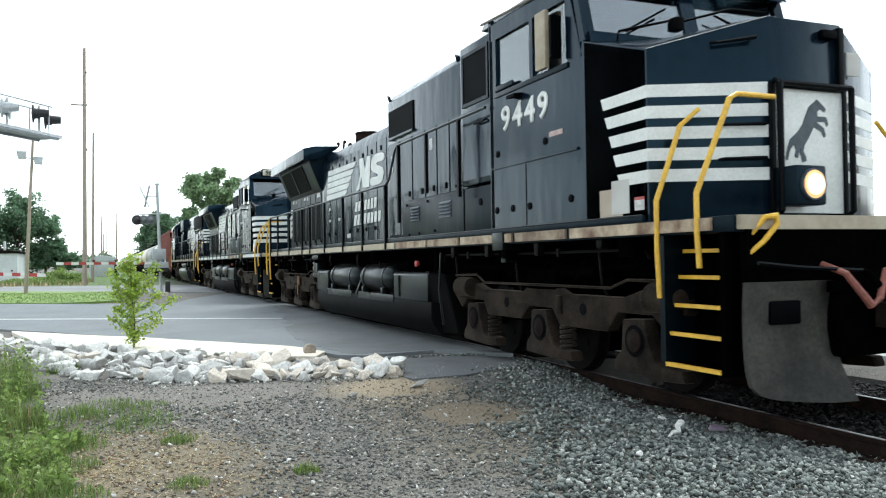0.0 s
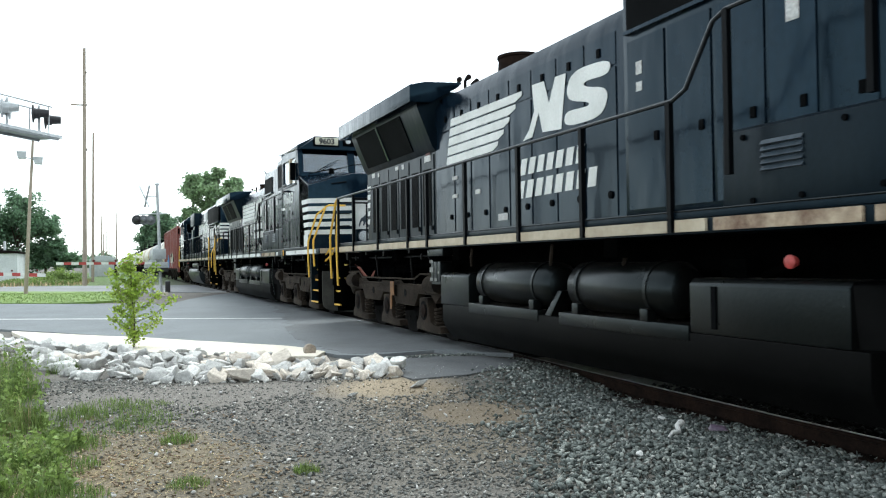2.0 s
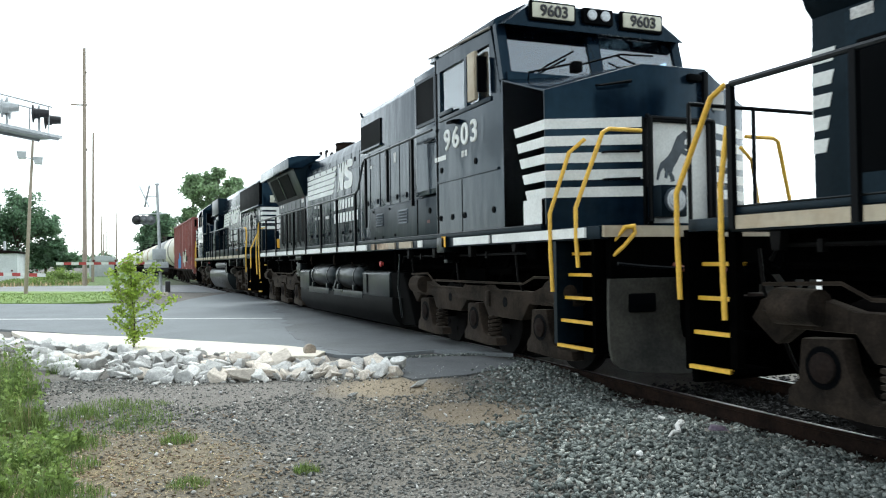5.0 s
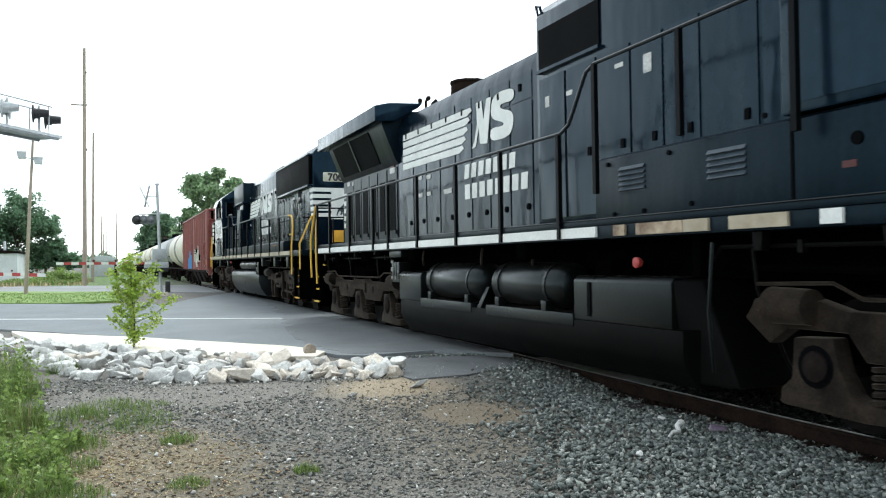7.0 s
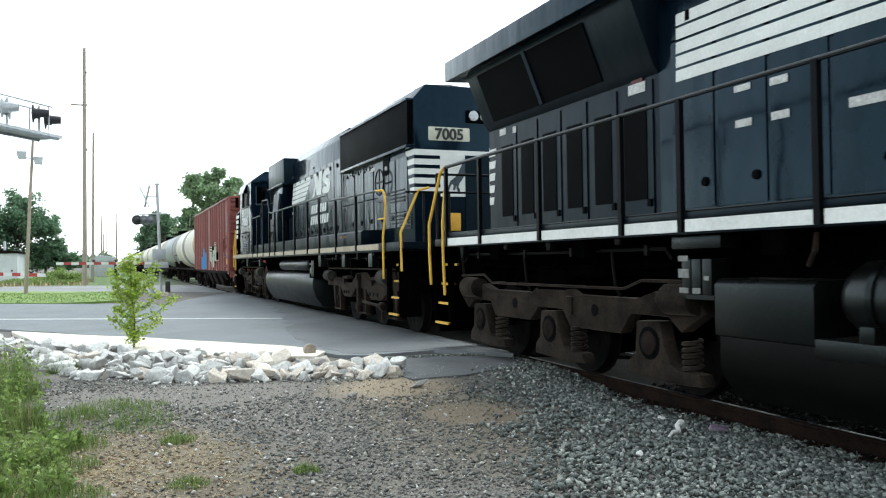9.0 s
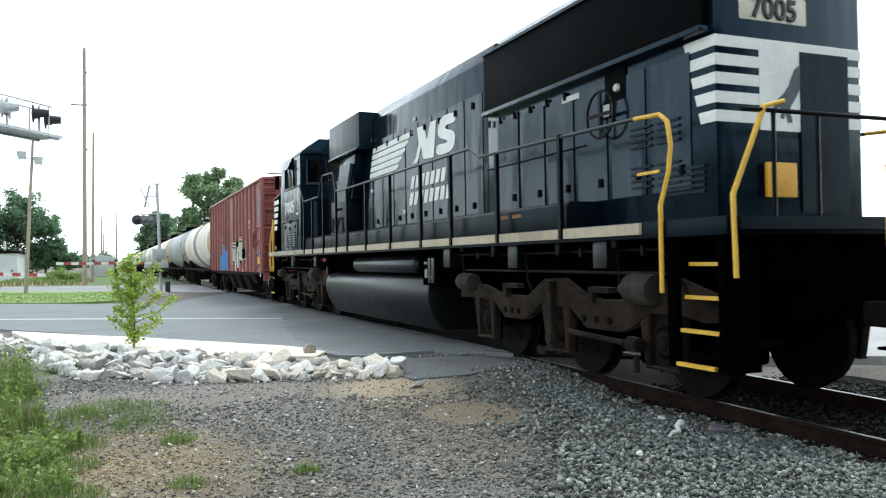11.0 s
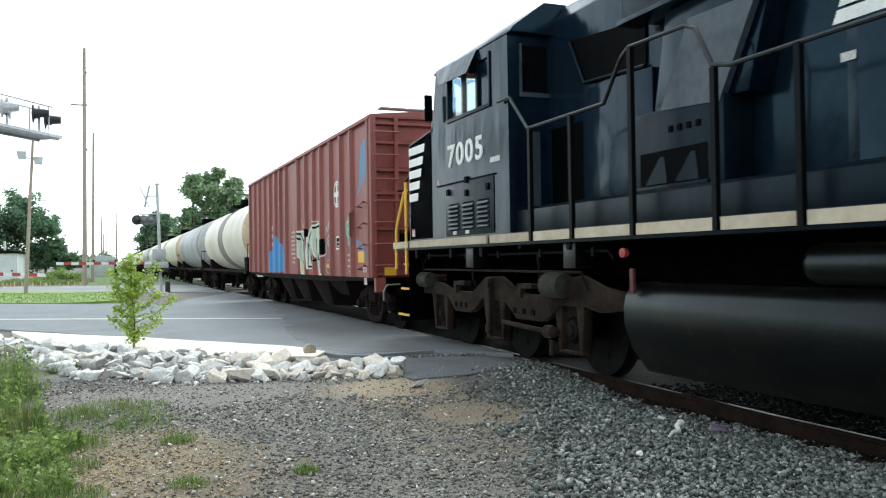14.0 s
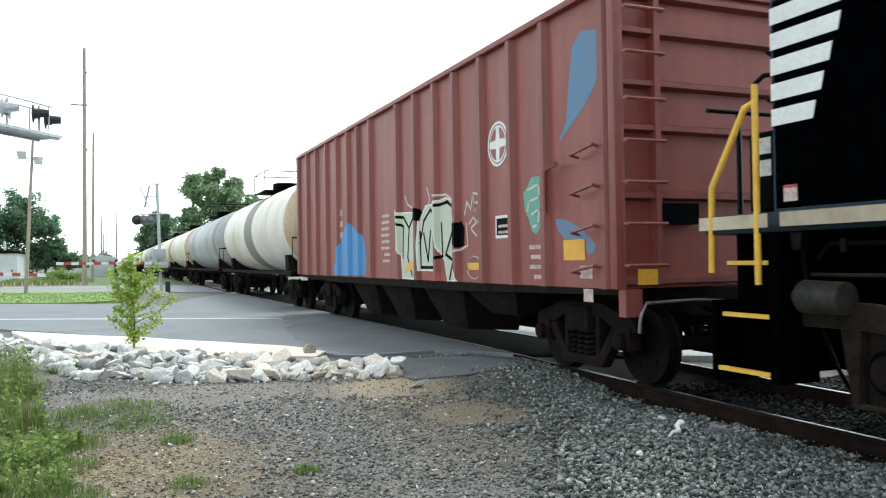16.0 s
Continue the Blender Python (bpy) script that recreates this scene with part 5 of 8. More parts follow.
        part("cab_side_upper", G().prism([(60.1, 3.50), (60.62, 3.50), (60.62, 4.14), (62.0, 4.14), (62.0, 3.50), (62.68, 3.50), (62.52, 4.30), (60.1, 4.34)], "x", xi, xo), BLACK, L)
        part("window_post", G().box(xi, xo, 61.49, 61.54, 3.5, 4.14), STEEL, L)
        part("window_post", G().box(xi, xo, 60.99, 61.05, 3.5, 4.14), BLACK2, L)
        part("quarter_window", G().box(sx * 1.455, sx * 1.465, 60.62, 60.99, 3.50, 4.14), BLACK, L)
        part("cab_locker", G().box(sx * 1.38, sx * 0.9, 60.15, 60.98, 2.25, 4.1), TANKGREY, L)
        cab_glass(L, G().box(sx * 1.455, sx * 1.46, 61.05, 61.49, 3.50, 4.14))
        cab_glass(L, G().box(sx * 1.455, sx * 1.46, 61.54, 62.0, 3.50, 4.14))
        part("window_frame", G().box(xo, xo + sx * 0.025, 60.57, 62.06, 3.45, 3.50), BLACK2, L, "", 0.005)
        part("window_visor", G().hexa([(xo + sx * 0.13, 61.03, 3.99), (xo + sx * 0.13, 62.05, 4.02), (xo + sx * 0.15, 62.05, 4.02), (xo + sx * 0.15, 61.03, 3.99)], [(xo, 60.95, 4.31), (xo, 62.45, 4.33), (xo + sx * 0.02, 62.45, 4.33), (xo + sx * 0.02, 60.95, 4.31)]), BLACK, L)
        part("visor_end", G().prism([(xo, 4.31), (xo + sx * 0.13, 3.99), (xo, 3.99)], "y", 60.99, 61.02), DARK, L)
        part("window_frame", G().box(xo, xo + sx * 0.02, 60.56, 60.62, 3.45, 4.2), BLACK2, L, "", 0.005)
        part("window_frame", G().box(xo, xo + sx * 0.02, 62.0, 62.06, 3.45, 4.14), BLACK2, L, "", 0.005)
    part("mirror", G().box(-1.6, -1.72, 62.42, 62.46, 3.55, 3.95), DARK, L)
    part("cab_back", G().box(-1.5, 1.5, 60.06, 60.1, 1.72, 4.34), BLACK, L)
    for sx in (-1, 1):
        d = part("door_window", G().box(sx * 1.30, sx * 0.93, 60.06, 60.045, 3.55, 4.16), SMOKED, L, "dark rear door window")
        part("window_rim", G().box(sx * 1.33, sx * 0.90, 60.06, 60.035, 3.49, 3.55), BLUEGREY, d)
        part("window_rim", G().box(sx * 1.33, sx * 1.30, 60.06, 60.035, 3.55, 4.18), BLUEGREY, d)
    part("control_desk", G().box(-1.2, 1.2, 62.0, 62.5, 2.6, 3.42), INTERIOR, L)
    part("cab_floor", G().box(-1.43, 1.43, 60.1, 63.0, 2.2, 2.25), INTERIOR, L)
    part("cab_roof", G().prism([(-1.52, 4.30), (-1.46, 4.38), (-1.0, 4.72), (1.0, 4.72), (1.46, 4.38), (1.52, 4.30)], "y", 59.95, 62.6), BLACK, L, "", 0.01)
    part("roof_air_unit", G().box(-0.6, 0.6, 60.4, 61.6, 4.62, 4.82), BLACK2, L, "", 0.03)
    part("windscreen_wall", G().hexa([(-1.5, 62.66, 3.42), (1.5, 62.66, 3.42), (1.5, 62.74, 3.42), (-1.5, 62.74, 3.42)], [(-1.5, 62.66, 3.62), (1.5, 62.66, 3.62), (1.5, 62.72, 3.62), (-1.5, 62.72, 3.62)]), BLACK, L)
    for a, b in ((-1.40, -0.08), (0.08, 1.40)):
        cab_glass(L, G().hexa([(a, 62.64, 3.6), (b, 62.64, 3.6), (b, 62.65, 3.6), (a, 62.65, 3.6)], [(a, 62.54, 4.28), (b, 62.54, 4.28), (b, 62.55, 4.28), (a, 62.55, 4.28)]), "windscreen")
    part("nose", Geo(oy).add([(-1.5, 62.7, 1.72), (-1.5, 63.76, 1.72), (-0.46, 64.1, 1.72), (0.46, 64.1, 1.72), (1.5, 63.76, 1.72), (1.5, 62.7, 1.72),
                              (-1.5, 62.7, 3.47), (-1.5, 63.76, 3.36), (-0.46, 64.1, 3.42), (0.46, 64.1, 3.42), (1.5, 63.76, 3.36), (1.5, 62.7, 3.47), (0.46, 62.7, 3.56), (-0.46, 62.7, 3.56)],
                             [(0, 1, 7, 6), (1, 2, 8, 7), (2, 3, 9, 8), (3, 4, 10, 9), (4, 5, 11, 10), (5, 0, 6, 13, 12, 11), (6, 7, 8, 13), (13, 8, 9, 12), (12, 9, 10, 11), (0, 5, 4, 3, 2, 1)]), BLACK, L, "black wedge nose", 0.02)
    for i in range(5):
        z0, z1 = 3.165 - 0.196 * i, 3.295 - 0.196 * i
        for sx in (-1, 1):
            b = 63.03 + 0.078 * i
            part("side_stripe", G().prism([(b + 0.03, z0), (63.765, z0), (63.765, z1), (b, z1)], "x", sx * 1.495, sx * 1.506), WHITE, L, smooth=0)
            part("nose_stripe", G().hexa([(sx * 1.504, 63.762, z0), (sx * 0.46, 64.104, z0), (sx * 0.46, 64.09, z0), (sx * 1.49, 63.75, z0)], [(sx * 1.504, 63.762, z1), (sx * 0.46, 64.104, z1), (sx * 0.46, 64.09, z1), (sx * 1.49, 63.75, z1)]), WHITE, L, smooth=0)
    part("louvre_door", G().box(-1.5, -1.512, 60.50, 62.16, 1.74, 2.52), BLACK2, L, "", 0.006)
    for a, b in ((60.64, 60.99), (61.13, 61.50), (61.65, 62.01)):
        part("louvre_backing", G().box(-1.512, -1.515, a, b, 1.82, 2.22), DARK, L)
        for i in range(6):
            z = 1.835 + 0.064 * i
            part("louvre", G().prism([(-1.512, z), (-1.545, z + 0.004), (-1.54, z + 0.016), (-1.512, z + 0.042)], "y", a, b), BLUEGREY, L)
    part("panel_seam", G().box(-1.501, -1.522, 60.45, 62.48, 2.52, 2.54), DARK, L)
    for a, z in ((60.62, 2.33), (61.33, 2.30), (62.0, 2.36), (61.33, 2.49)):
        part("latch", G().box(-1.5, -1.535, a, a + 0.08, z, z + 0.09), DARK, L)
    for a in (61.3, 61.75):
        part("small_placard", G().box(-1.512, -1.516, a, a + 0.13, 1.76, 1.81), DECAL, L)
    part("marker_decal", G().box(-1.5, -1.504, 62.42, 62.5, 2.56, 2.63), STENCIL, L)
    part("maker_plate", G().box(-1.5, -1.504, 60.32, 60.61, 2.69, 2.76), DECAL, L)
    part("marker_decal", G().box(-1.5, -1.504, 63.53, 63.66, 1.79, 1.89), STENCIL, L)
    # rounded fuel tank and its air tank
    prof = [(-1.41 + 0.24 - 0.24 * math.cos(t), 0.93 + 0.20 * math.sin(t)) for t in (math.pi / 2 * i / 6 for i in range(7))]
    prof = [(-1.42, 0.88)] + prof[1:]
    ring = prof + [(-x, z) for x, z in prof[::-1]] + [(1.42, 0.7), (1.36, 0.44), (1.18, 0.20), (-1.14, 0.20), (-1.33, 0.46), (-1.42, 0.72)]
    part("fuel_tank", G().prism(ring, "y", 50.98, 57.75), TANKGREY, L, "rounded dusty grey fuel tank", 0.04)
    part("air_tank", G().lathe([(0, 0.08), (0.04, 0.13), (0.10, 0.155), (3.75, 0.155), (3.82, 0.13), (3.86, 0.08)], "y", (-1.25, 51.65, 1.31), 20), TANKGREY, L, "long grey air tank")
    part("tank_cradle", G().box(-1.2, 1.2, 51.4, 57.4, 1.12, 1.30), UNDER, L)
    part("light_cabinet", G().box(-1.5, -1.25, 50.45, 51.0, 0.98, 1.46), UNDER, L, "", 0.02)
    for y, z, w, h in ((50.78, 1.10, 0.12, 0.14), (50.80, 1.32, 0.12, 0.04), (50.62, 1.08, 0.08, 0.06)):
        part("small_placard", G().box(-1.504, -1.5, y, y + w, z, z + h), PLACARD, L)
    part("cabinet_door", G().box(-1.5, -1.508, 50.48, 50.60, 1.02, 1.42), TANKGREY, L, "", 0.01)
    part("cabinet_door", G().box(-1.5, -1.508, 50.64, 50.74, 1.02, 1.42), TANKGREY, L, "", 0.01)
    part("fuel_filler", G().lathe([(0, 0.04), (-0.04, 0.05), (-0.06, 0.05), (-0.07, 0.03)], "x", (-1.42, 57.66, 1.43), 14), RED, L, "red emergency fuel cutoff")
    part("flag_plate", G().box(-1.40, -1.44, 57.54, 57.60, 1.02, 1.27), DIMRED, L, "faded red plate", 0.01)
    for a in (61.45, 58.72, 45.9, 47.9, 50.1):
        part("jacking_pad", G().box(-1.45, -1.2, a - 0.13, a + 0.13, 1.27, 1.56), TANKGREY, L, "", 0.01)
    for a, b in ((44.4, 50.2), (58.5, 63.2)):
        part("conduit", G().tube([(-1.2, a, 1.28), (-1.2, (a + b) / 2, 1.24), (-1.2, b, 1.28)], 0.03, 6), UNDER, L)
        part("traction_duct", G().box(-1.0, -0.6, a + 1.0, b - 1.0, 0.95, 1.2), UNDER, L, "", 0.03)
    emd_truck(L, 61.2 - oy, wheels, -1)
    emd_truck(L, 47.3 - oy, wheels, -1)
    underbody(L, ((44.9, 50.3), (58.0, 63.5)), ((61.2, (-2.15, -0.15, 1.85)), (47.3, (-2.15, -0.15, 1.85))))
    for yc in (61.2, 47.3):
        part("link_strap", G().box(-1.36, -1.29, yc - 0.20, yc - 0.10, 0.30, 1.12), GRIME, L, "", 0.012)
        part("link_boss", G().lathe([(0, 0.07), (-0.05, 0.065)], "x", (-1.33, yc - 0.15, 1.05), 12), GRIME, L)
        part("link_boss", G().lathe([(0, 0.07), (-0.05, 0.065)], "x", (-1.33, yc - 0.15, 0.42), 12), GRIME, L)
        for a in (-1.15, 0.95):
            part("brake_hanger", G().box(-1.32, -1.2, yc + a - 0.2, yc + a + 0.2, 1.0, 1.06).box(-1.32, -1.24, yc + a + 0.1, yc + a + 0.2, 0.88, 1.06), GRIME, L)
    # handrails
    for sx in (-1, 1):
        post_rail(L, [(48.95, 2.95), (50.0, 2.95), (53.0, 2.95), (56.0, 2.95), (56.22, 3.0), (56.42, 3.36), (56.55, 3.42), (57.38, 3.44), (57.52, 3.36), (57.82, 2.97), (59.45, 2.97), (59.92, 3.44), (60.25, 3.44)],
                  [(49.65, 1.6, 2.95), (50.9, 1.6, 2.95), (52.45, 1.6, 2.95), (53.95, 1.6, 2.95), (55.3, 1.6, 2.95), (56.2, 1.6, 2.97), (57.36, 1.6, 3.44), (58.47, 1.6, 2.97), (59.4, 1.6, 2.97)], sx * 1.555, 1.6, RAILBLACK)
        post_rail(L, [(48.95, 2.95), (48.62, 2.79), (45.1, 2.72)], [(a, 1.6, 2.78) for a in (46.5, 48.1)], sx * 1.555, 1.6, RAILBLACK)
        part("grab_rail", G().tube([(sx * 1.555, 45.1, 2.72), (sx * 1.555, 44.72, 2.70), (sx * 1.555, 44.61, 2.62), (sx * 1.56, 44.56, 2.4), (sx * 1.56, 44.6, 2.15), (sx * 1.56, 44.72, 1.86), (sx * 1.56, 44.72, 1.05)], 0.022, 8), YELLOW, L, "yellow step grab rail")
        part("grab_rail", G().tube([(sx * 1.53, 43.8, 1.2), (sx * 1.53, 43.82, 1.89), (sx * 1.2, 43.8, 2.63), (sx * 1.0, 43.78, 2.68)], 0.022, 8), YELLOW, L, "yellow step grab rail")
        part("grab_rail", G().tube([(sx * 1.52, 64.45, 1.24), (sx * 1.52, 64.43, 1.96), (sx * 1.50, 64.05, 2.58), (sx * 1.46, 64.0, 2.61)], 0.026, 8), YELLOW, L, "yellow step grab rail")
        part("grab_rail", G().tube([(sx * 1.52, 63.92, 1.15), (sx * 1.52, 63.92, 2.74)], 0.026, 8), YELLOW, L, "yellow step grab rail")
        part("rail_return", G().tube([(sx * 1.52, 63.92, 2.74), (sx * 1.48, 63.86, 2.80), (sx * 1.44, 63.80, 2.80)], 0.02, 6), RAILBLACK, L)
        for z in (2.62, 3.0):
            part("grab_iron", G().tube([(sx * 1.38, 63.80, z), (sx * 1.40, 63.90, z), (sx * 1.25, 63.98, z), (sx * 1.22, 63.86, z)], 0.012, 6), RAILBLACK, L)
    steps(L, 44.1, 44.6, 1.1, 1.5, (0.42, 0.72, 1.02, 1.32))
    steps(L, 44.1, 44.6, -1.1, -1.5, (0.42, 0.72, 1.02, 1.32))
    steps(L, 63.80, 64.4, 1.1, 1.5, (0.45, 0.90, 1.33))
    steps(L, 63.80, 64.4, -1.1, -1.5, (0.45, 0.90, 1.33))
    part("step_well", G().box(-1.5, -1.1, 43.98, 44.05, 0.38, 1.6), UNDER, L)
    part("step_well", G().box(-1.5, -1.42, 44.62, 44.72, 0.38, 1.6), UNDER, L)
    part("step_well", G().box(-1.52, -1.1, 63.72, 63.82, 0.38, 1.6), UNDER, L, "", 0.01)
    part("step_well", G().box(-1.15, -1.1, 63.8, 64.55, 0.38, 1.6), UNDER, L)
    part("end_platform", G().box(-1.5, 1.5, 43.75, 44.65, 1.60, 1.71), BLACK2, L)
    part("end_platform", G().box(-1.5, 1.5, 63.7, 64.6, 1.60, 1.71), BLACK2, L)
    part("end_rail", G().tube([(-1.45, 43.8, 2.6), (1.45, 43.8, 2.6)], 0.02, 8), RAILBLACK, L)
    part("end_rail", G().tube([(-1.45, 64.55, 2.65), (1.45, 64.55, 2.65)], 0.02, 8), RAILBLACK, L)
    for x in (-1.1, -0.6, 0.6, 1.1):
        part("end_post", G().tube([(x, 43.8, 1.7), (x, 43.8, 2.6)], 0.02, 6), RAILBLACK, L)
        part("end_post", G().tube([(x, 64.55, 1.7), (x, 64.55, 2.65)], 0.025, 6), RAILBLACK, L)
    part("sill_stripe", G().box(-1.535, -1.50, 63.80, 64.58, 1.60, 1.71), CREAM, L, "worn cream stripe")
    part("equipment_case", G().box(-1.38, -1.10, 63.88, 64.14, 1.74, 2.38), DARK, L, "black case on the platform", 0.02)
    for z in (2.02, 2.20):
        part("case_plate", G().box(-1.38, -1.386, 63.90, 64.08, z, z + 0.13), DECAL, L)
    part("marker_decal", G().box(-1.5, -1.505, 63.53, 63.66, 1.89, 1.915), RED, L)
    part("end_plow", G().box(-1.4, 1.4, 64.55, 64.6, 0.3, 1.0), UNDER, L)
    coupler(L, 42.72 - oy, -1)
    coupler(L, 65.1 - oy, 1)
    # plain-shape marks
    emblem(L, -0.966, [(55.51, 3.19), (55.23, 3.82), (52.74, 3.84), (53.7, 3.2)], [(52.82, 3.19), (52.6, 3.84), (51.62, 3.84), (51.75, 3.2)], [(51.65, 3.2), (51.5, 3.86), (50.72, 3.84), (50.81, 3.2)])
    word_blocks(L, -0.966, [(52.99, 2.74), (52.88, 2.97), (51.14, 2.97), (51.22, 2.74)], 7)
    word_blocks(L, -0.966, [(53.07, 2.43), (52.97, 2.67), (50.94, 2.66), (51.01, 2.43)], 8)
    letters("cab_number", "7005", 0.46, WHITE, L, SIDE(-1.503, 61.44 - oy, 2.785), 1.17, "white painted road number", 1.22)
    number_board(L, "7005", -0.22, 44.645, 3.80, -1, 1.2)
    part("orange_plate", G().box(-0.42, -0.04, 44.60, 44.56, 1.94, 2.28), ORANGE, L, "orange plate on the end platform", 0.01)
    for a, z in ((52.63, 4.0), (53.25, 2.3), (55.3, 2.88), (55.34, 3.98)):
        part("warning_decal", G().box(-0.966, -0.97, a, a + 0.14, z, z + 0.07), DECAL, L, "small pale decal")
    return L, oy


# ---- rust-red covered gondola ----
RIBS = (66.0, 67.24, 68.08, 68.96, 69.88, 70.66, 71.53, 72.43, 74.02, 74.87, 75.62, 76.5, 77.45, 78.45, 79.4, 80.4)


def stroke(p, q, w):
    """A straight sprayed line of width w as four corners."""
    dy, dz = q[0] - p[0], q[1] - p[1]
    k = w / 2 / max(1e-6, math.hypot(dy, dz))
    ny, nz = -dz * k, dy * k
    ey, ez = dy * k, dz * k
    return [(p[0] - ey + ny, p[1] - ez + nz), (q[0] + ey + ny, q[1] + ez + nz), (q[0] + ey - ny, q[1] + ez - nz), (p[0] - ey - ny, p[1] - ez - nz)]


def over_ribs(oy, q, ribs, d):
    """Paint of outline q that follows the panels and the ribs of the car side, d proud of the steel."""
    def proud(u):
        e = min(abs(u - r) for r in ribs)
        return 1.50 + d + (0.075 if e < 0.045 else 0.075 * (0.09 - e) / 0.045 if e < 0.09 else 0.0)

    def spans(u):
        zs = sorted(a[1] + (b[1] - a[1]) * (u - a[0]) / (b[0] - a[0]) for a, b in zip(q, q[1:] + q[:1]) if (a[0] <= u) != (b[0] <= u))
        return list(zip(zs[::2], zs[1::2]))
    lo, hi = min(p[0] for p in q), max(p[0] for p in q)
    cuts = sorted({lo, hi, *(p[0] for p in q), *(r + k for r in ribs for k in (-0.09, -0.045, 0.045, 0.09) if lo < r + k < hi)})
    fine = []
    for a, b in zip(cuts, cuts[1:]):
        n = max(1, int((b - a) / 0.04))
        fine += [(a + (b - a) * i / n, a + (b - a) * (i + 1) / n) for i in range(n)]
    g, seen = Geo(oy), {}
    for a, b in fine:
        e = (b - a) * 0.001
        if b - a < 1e-5:
            continue
        for (z0, z1), (w0, w1) in zip(spans(a + e), spans(b - e)):
            xa, xb = -proud(a), -proud(b)
            face = []
            for p in ((xa, a, z0), (xb, b, w0), (xb, b, w1), (xa, a, z1)):
                key = (round(p[1], 4), round(p[2], 2))
                if key not in seen:
                    seen[key] = len(g.v)
                    g.add([p], [])
                face.append(seen[key])
            face = list(dict.fromkeys(face))
            if len(face) > 2:
                g.f.append(tuple(face))
    return g


def gondola():
    oy = 73.2
    wheels = []
    C = thing("hopper_car", "oxide red ribbed steel freight car with painted tags", "freight car", group="freight cars on the track")
    C["oy"] = oy
    G = lambda: Geo(oy)
    y0, y1 = 65.85, 80.55
    part("body", G().prism([(-1.50, 1.06), (-1.50, 4.22), (1.50, 4.22), (1.50, 1.06)], "y", y0 + 0.05, y1 - 0.05), OXIDE, C, "oxide red steel body")
    part("roof", G().prism([(-1.56, 4.20), (-1.54, 4.27), (0, 4.42), (1.54, 4.27), (1.56, 4.20)], "y", y0 - 0.02, y1 + 0.02), OXIDE2, C, "low ridged roof", 0.01)
    for sx in (-1, 1):
        for u in RIBS:
            part("side_rib", G().prism([(sx * 1.50, u - 0.09), (sx * 1.575, u - 0.045), (sx * 1.575, u + 0.045), (sx * 1.50, u + 0.09)], "z", 1.06, 4.22), OXIDE2, C, "", 0.0)
        part("side_sill", G().prism([(y0, 1.0), (y0, 1.06), (y1, 1.06), (y1, 1.0), (78.5, 0.96), (76.6, 0.93), (69.8, 0.93), (68.2, 0.96)], "x", sx * 1.42, sx * 1.50), BROWNIRON, C)
        part("top_chord", G().box(sx * 1.5, sx * 1.585, y0, y1, 4.165, 4.22), OXIDE2, C, "", 0.01)
        for u in (70.9, 73.2, 75.2):
            part("hopper_chute", G().hexa([(sx * 0.2, u - 0.45, 0.24), (sx * 0.2, u + 0.45, 0.24), (sx * 1.1, u + 0.45, 0.30), (sx * 1.1, u - 0.45, 0.30)], [(sx * 0.3, u - 0.9, 1.06), (sx * 0.3, u + 0.9, 1.06), (sx * 1.4, u + 0.9, 1.06), (sx * 1.4, u - 0.9, 1.06)]), BROWNIRON, C, "", 0.02)
    part("centre_sill", G().box(-0.35, 0.35, y0 - 0.3, y1 + 0.3, 0.75, 1.06), BROWNIRON, C)
    part("slope_sheet", G().hexa([(-1.2, 68.6, 0.62), (1.2, 68.6, 0.62), (1.2, 69.4, 0.62), (-1.2, 69.4, 0.62)], [(-1.45, 68.2, 1.06), (1.45, 68.2, 1.06), (1.45, 70.1, 1.06), (-1.45, 70.1, 1.06)]), BROWNIRON, C)
    # end wall ribs towards the locomotive, and the other end
    for yy, d in ((y0 + 0.05, -1), (y1 - 0.05, 1)):
        for z in (1.14, 2.02, 2.72, 3.18, 3.72, 4.10):
            part("end_rib", G().prism([(yy, z - 0.05), (yy + d * 0.11, z - 0.03), (yy + d * 0.11, z + 0.02), (yy, z + 0.06)], "x", -1.48, 1.48), OXIDE2, C)
        for x in (-1.5, 1.5):
            part("corner_post", G().box(x - 0.06, x + 0.06, yy, yy + d * 0.12, 1.06, 4.22), OXIDE2, C, "", 0.015)
        part("end_post", G().box(-1.06, -0.99, yy, yy + d * 0.13, 1.1, 4.2), OXIDE2, C)
    lad = [1.3, 1.72, 2.14, 2.56]
    for z in lad:
        part("ladder_rung", G().tube([(-1.53, 66.06, z - 0.03), (-1.64, 66.06, z), (-1.64, 66.5, z - 0.06), (-1.53, 66.5, z - 0.09)], 0.014, 6), OXIDE2, C)
        part("ladder_rung", G().tube([(-1.5, 65.72, z), (-1.5, 65.66, z), (-1.02, 65.66, z), (-1.02, 65.74, z)], 0.014, 6), OXIDE2, C)
    for z in (2.98, 3.45, 3.9):
        part("ladder_rung", G().tube([(-1.5, 65.72, z), (-1.5, 65.66, z), (-1.02, 65.66, z), (-1.02, 65.74, z)], 0.014, 6), OXIDE2, C)
    part("end_slot", G().box(-1.0, -0.52, 65.88, 65.77, 1.72, 1.94), DARK, C)
    part("reflector", G().box(-1.30, -1.0, 65.79, 65.775, 1.10, 1.26), ORANGE, C, "yellow reflector patch")
    part("roof_walk", G().box(-1.3, 1.3, y0 + 0.05, y0 + 0.25, 4.40, 4.43), STEEL, C)
    part("frame_bracket", G().tube([(-1.59, 66.85, 2.45), (-1.61, 66.85, 2.45), (-1.61, 67.1, 2.40), (-1.61, 67.1, 1.9)], 0.025, 4), OXIDE2, C)
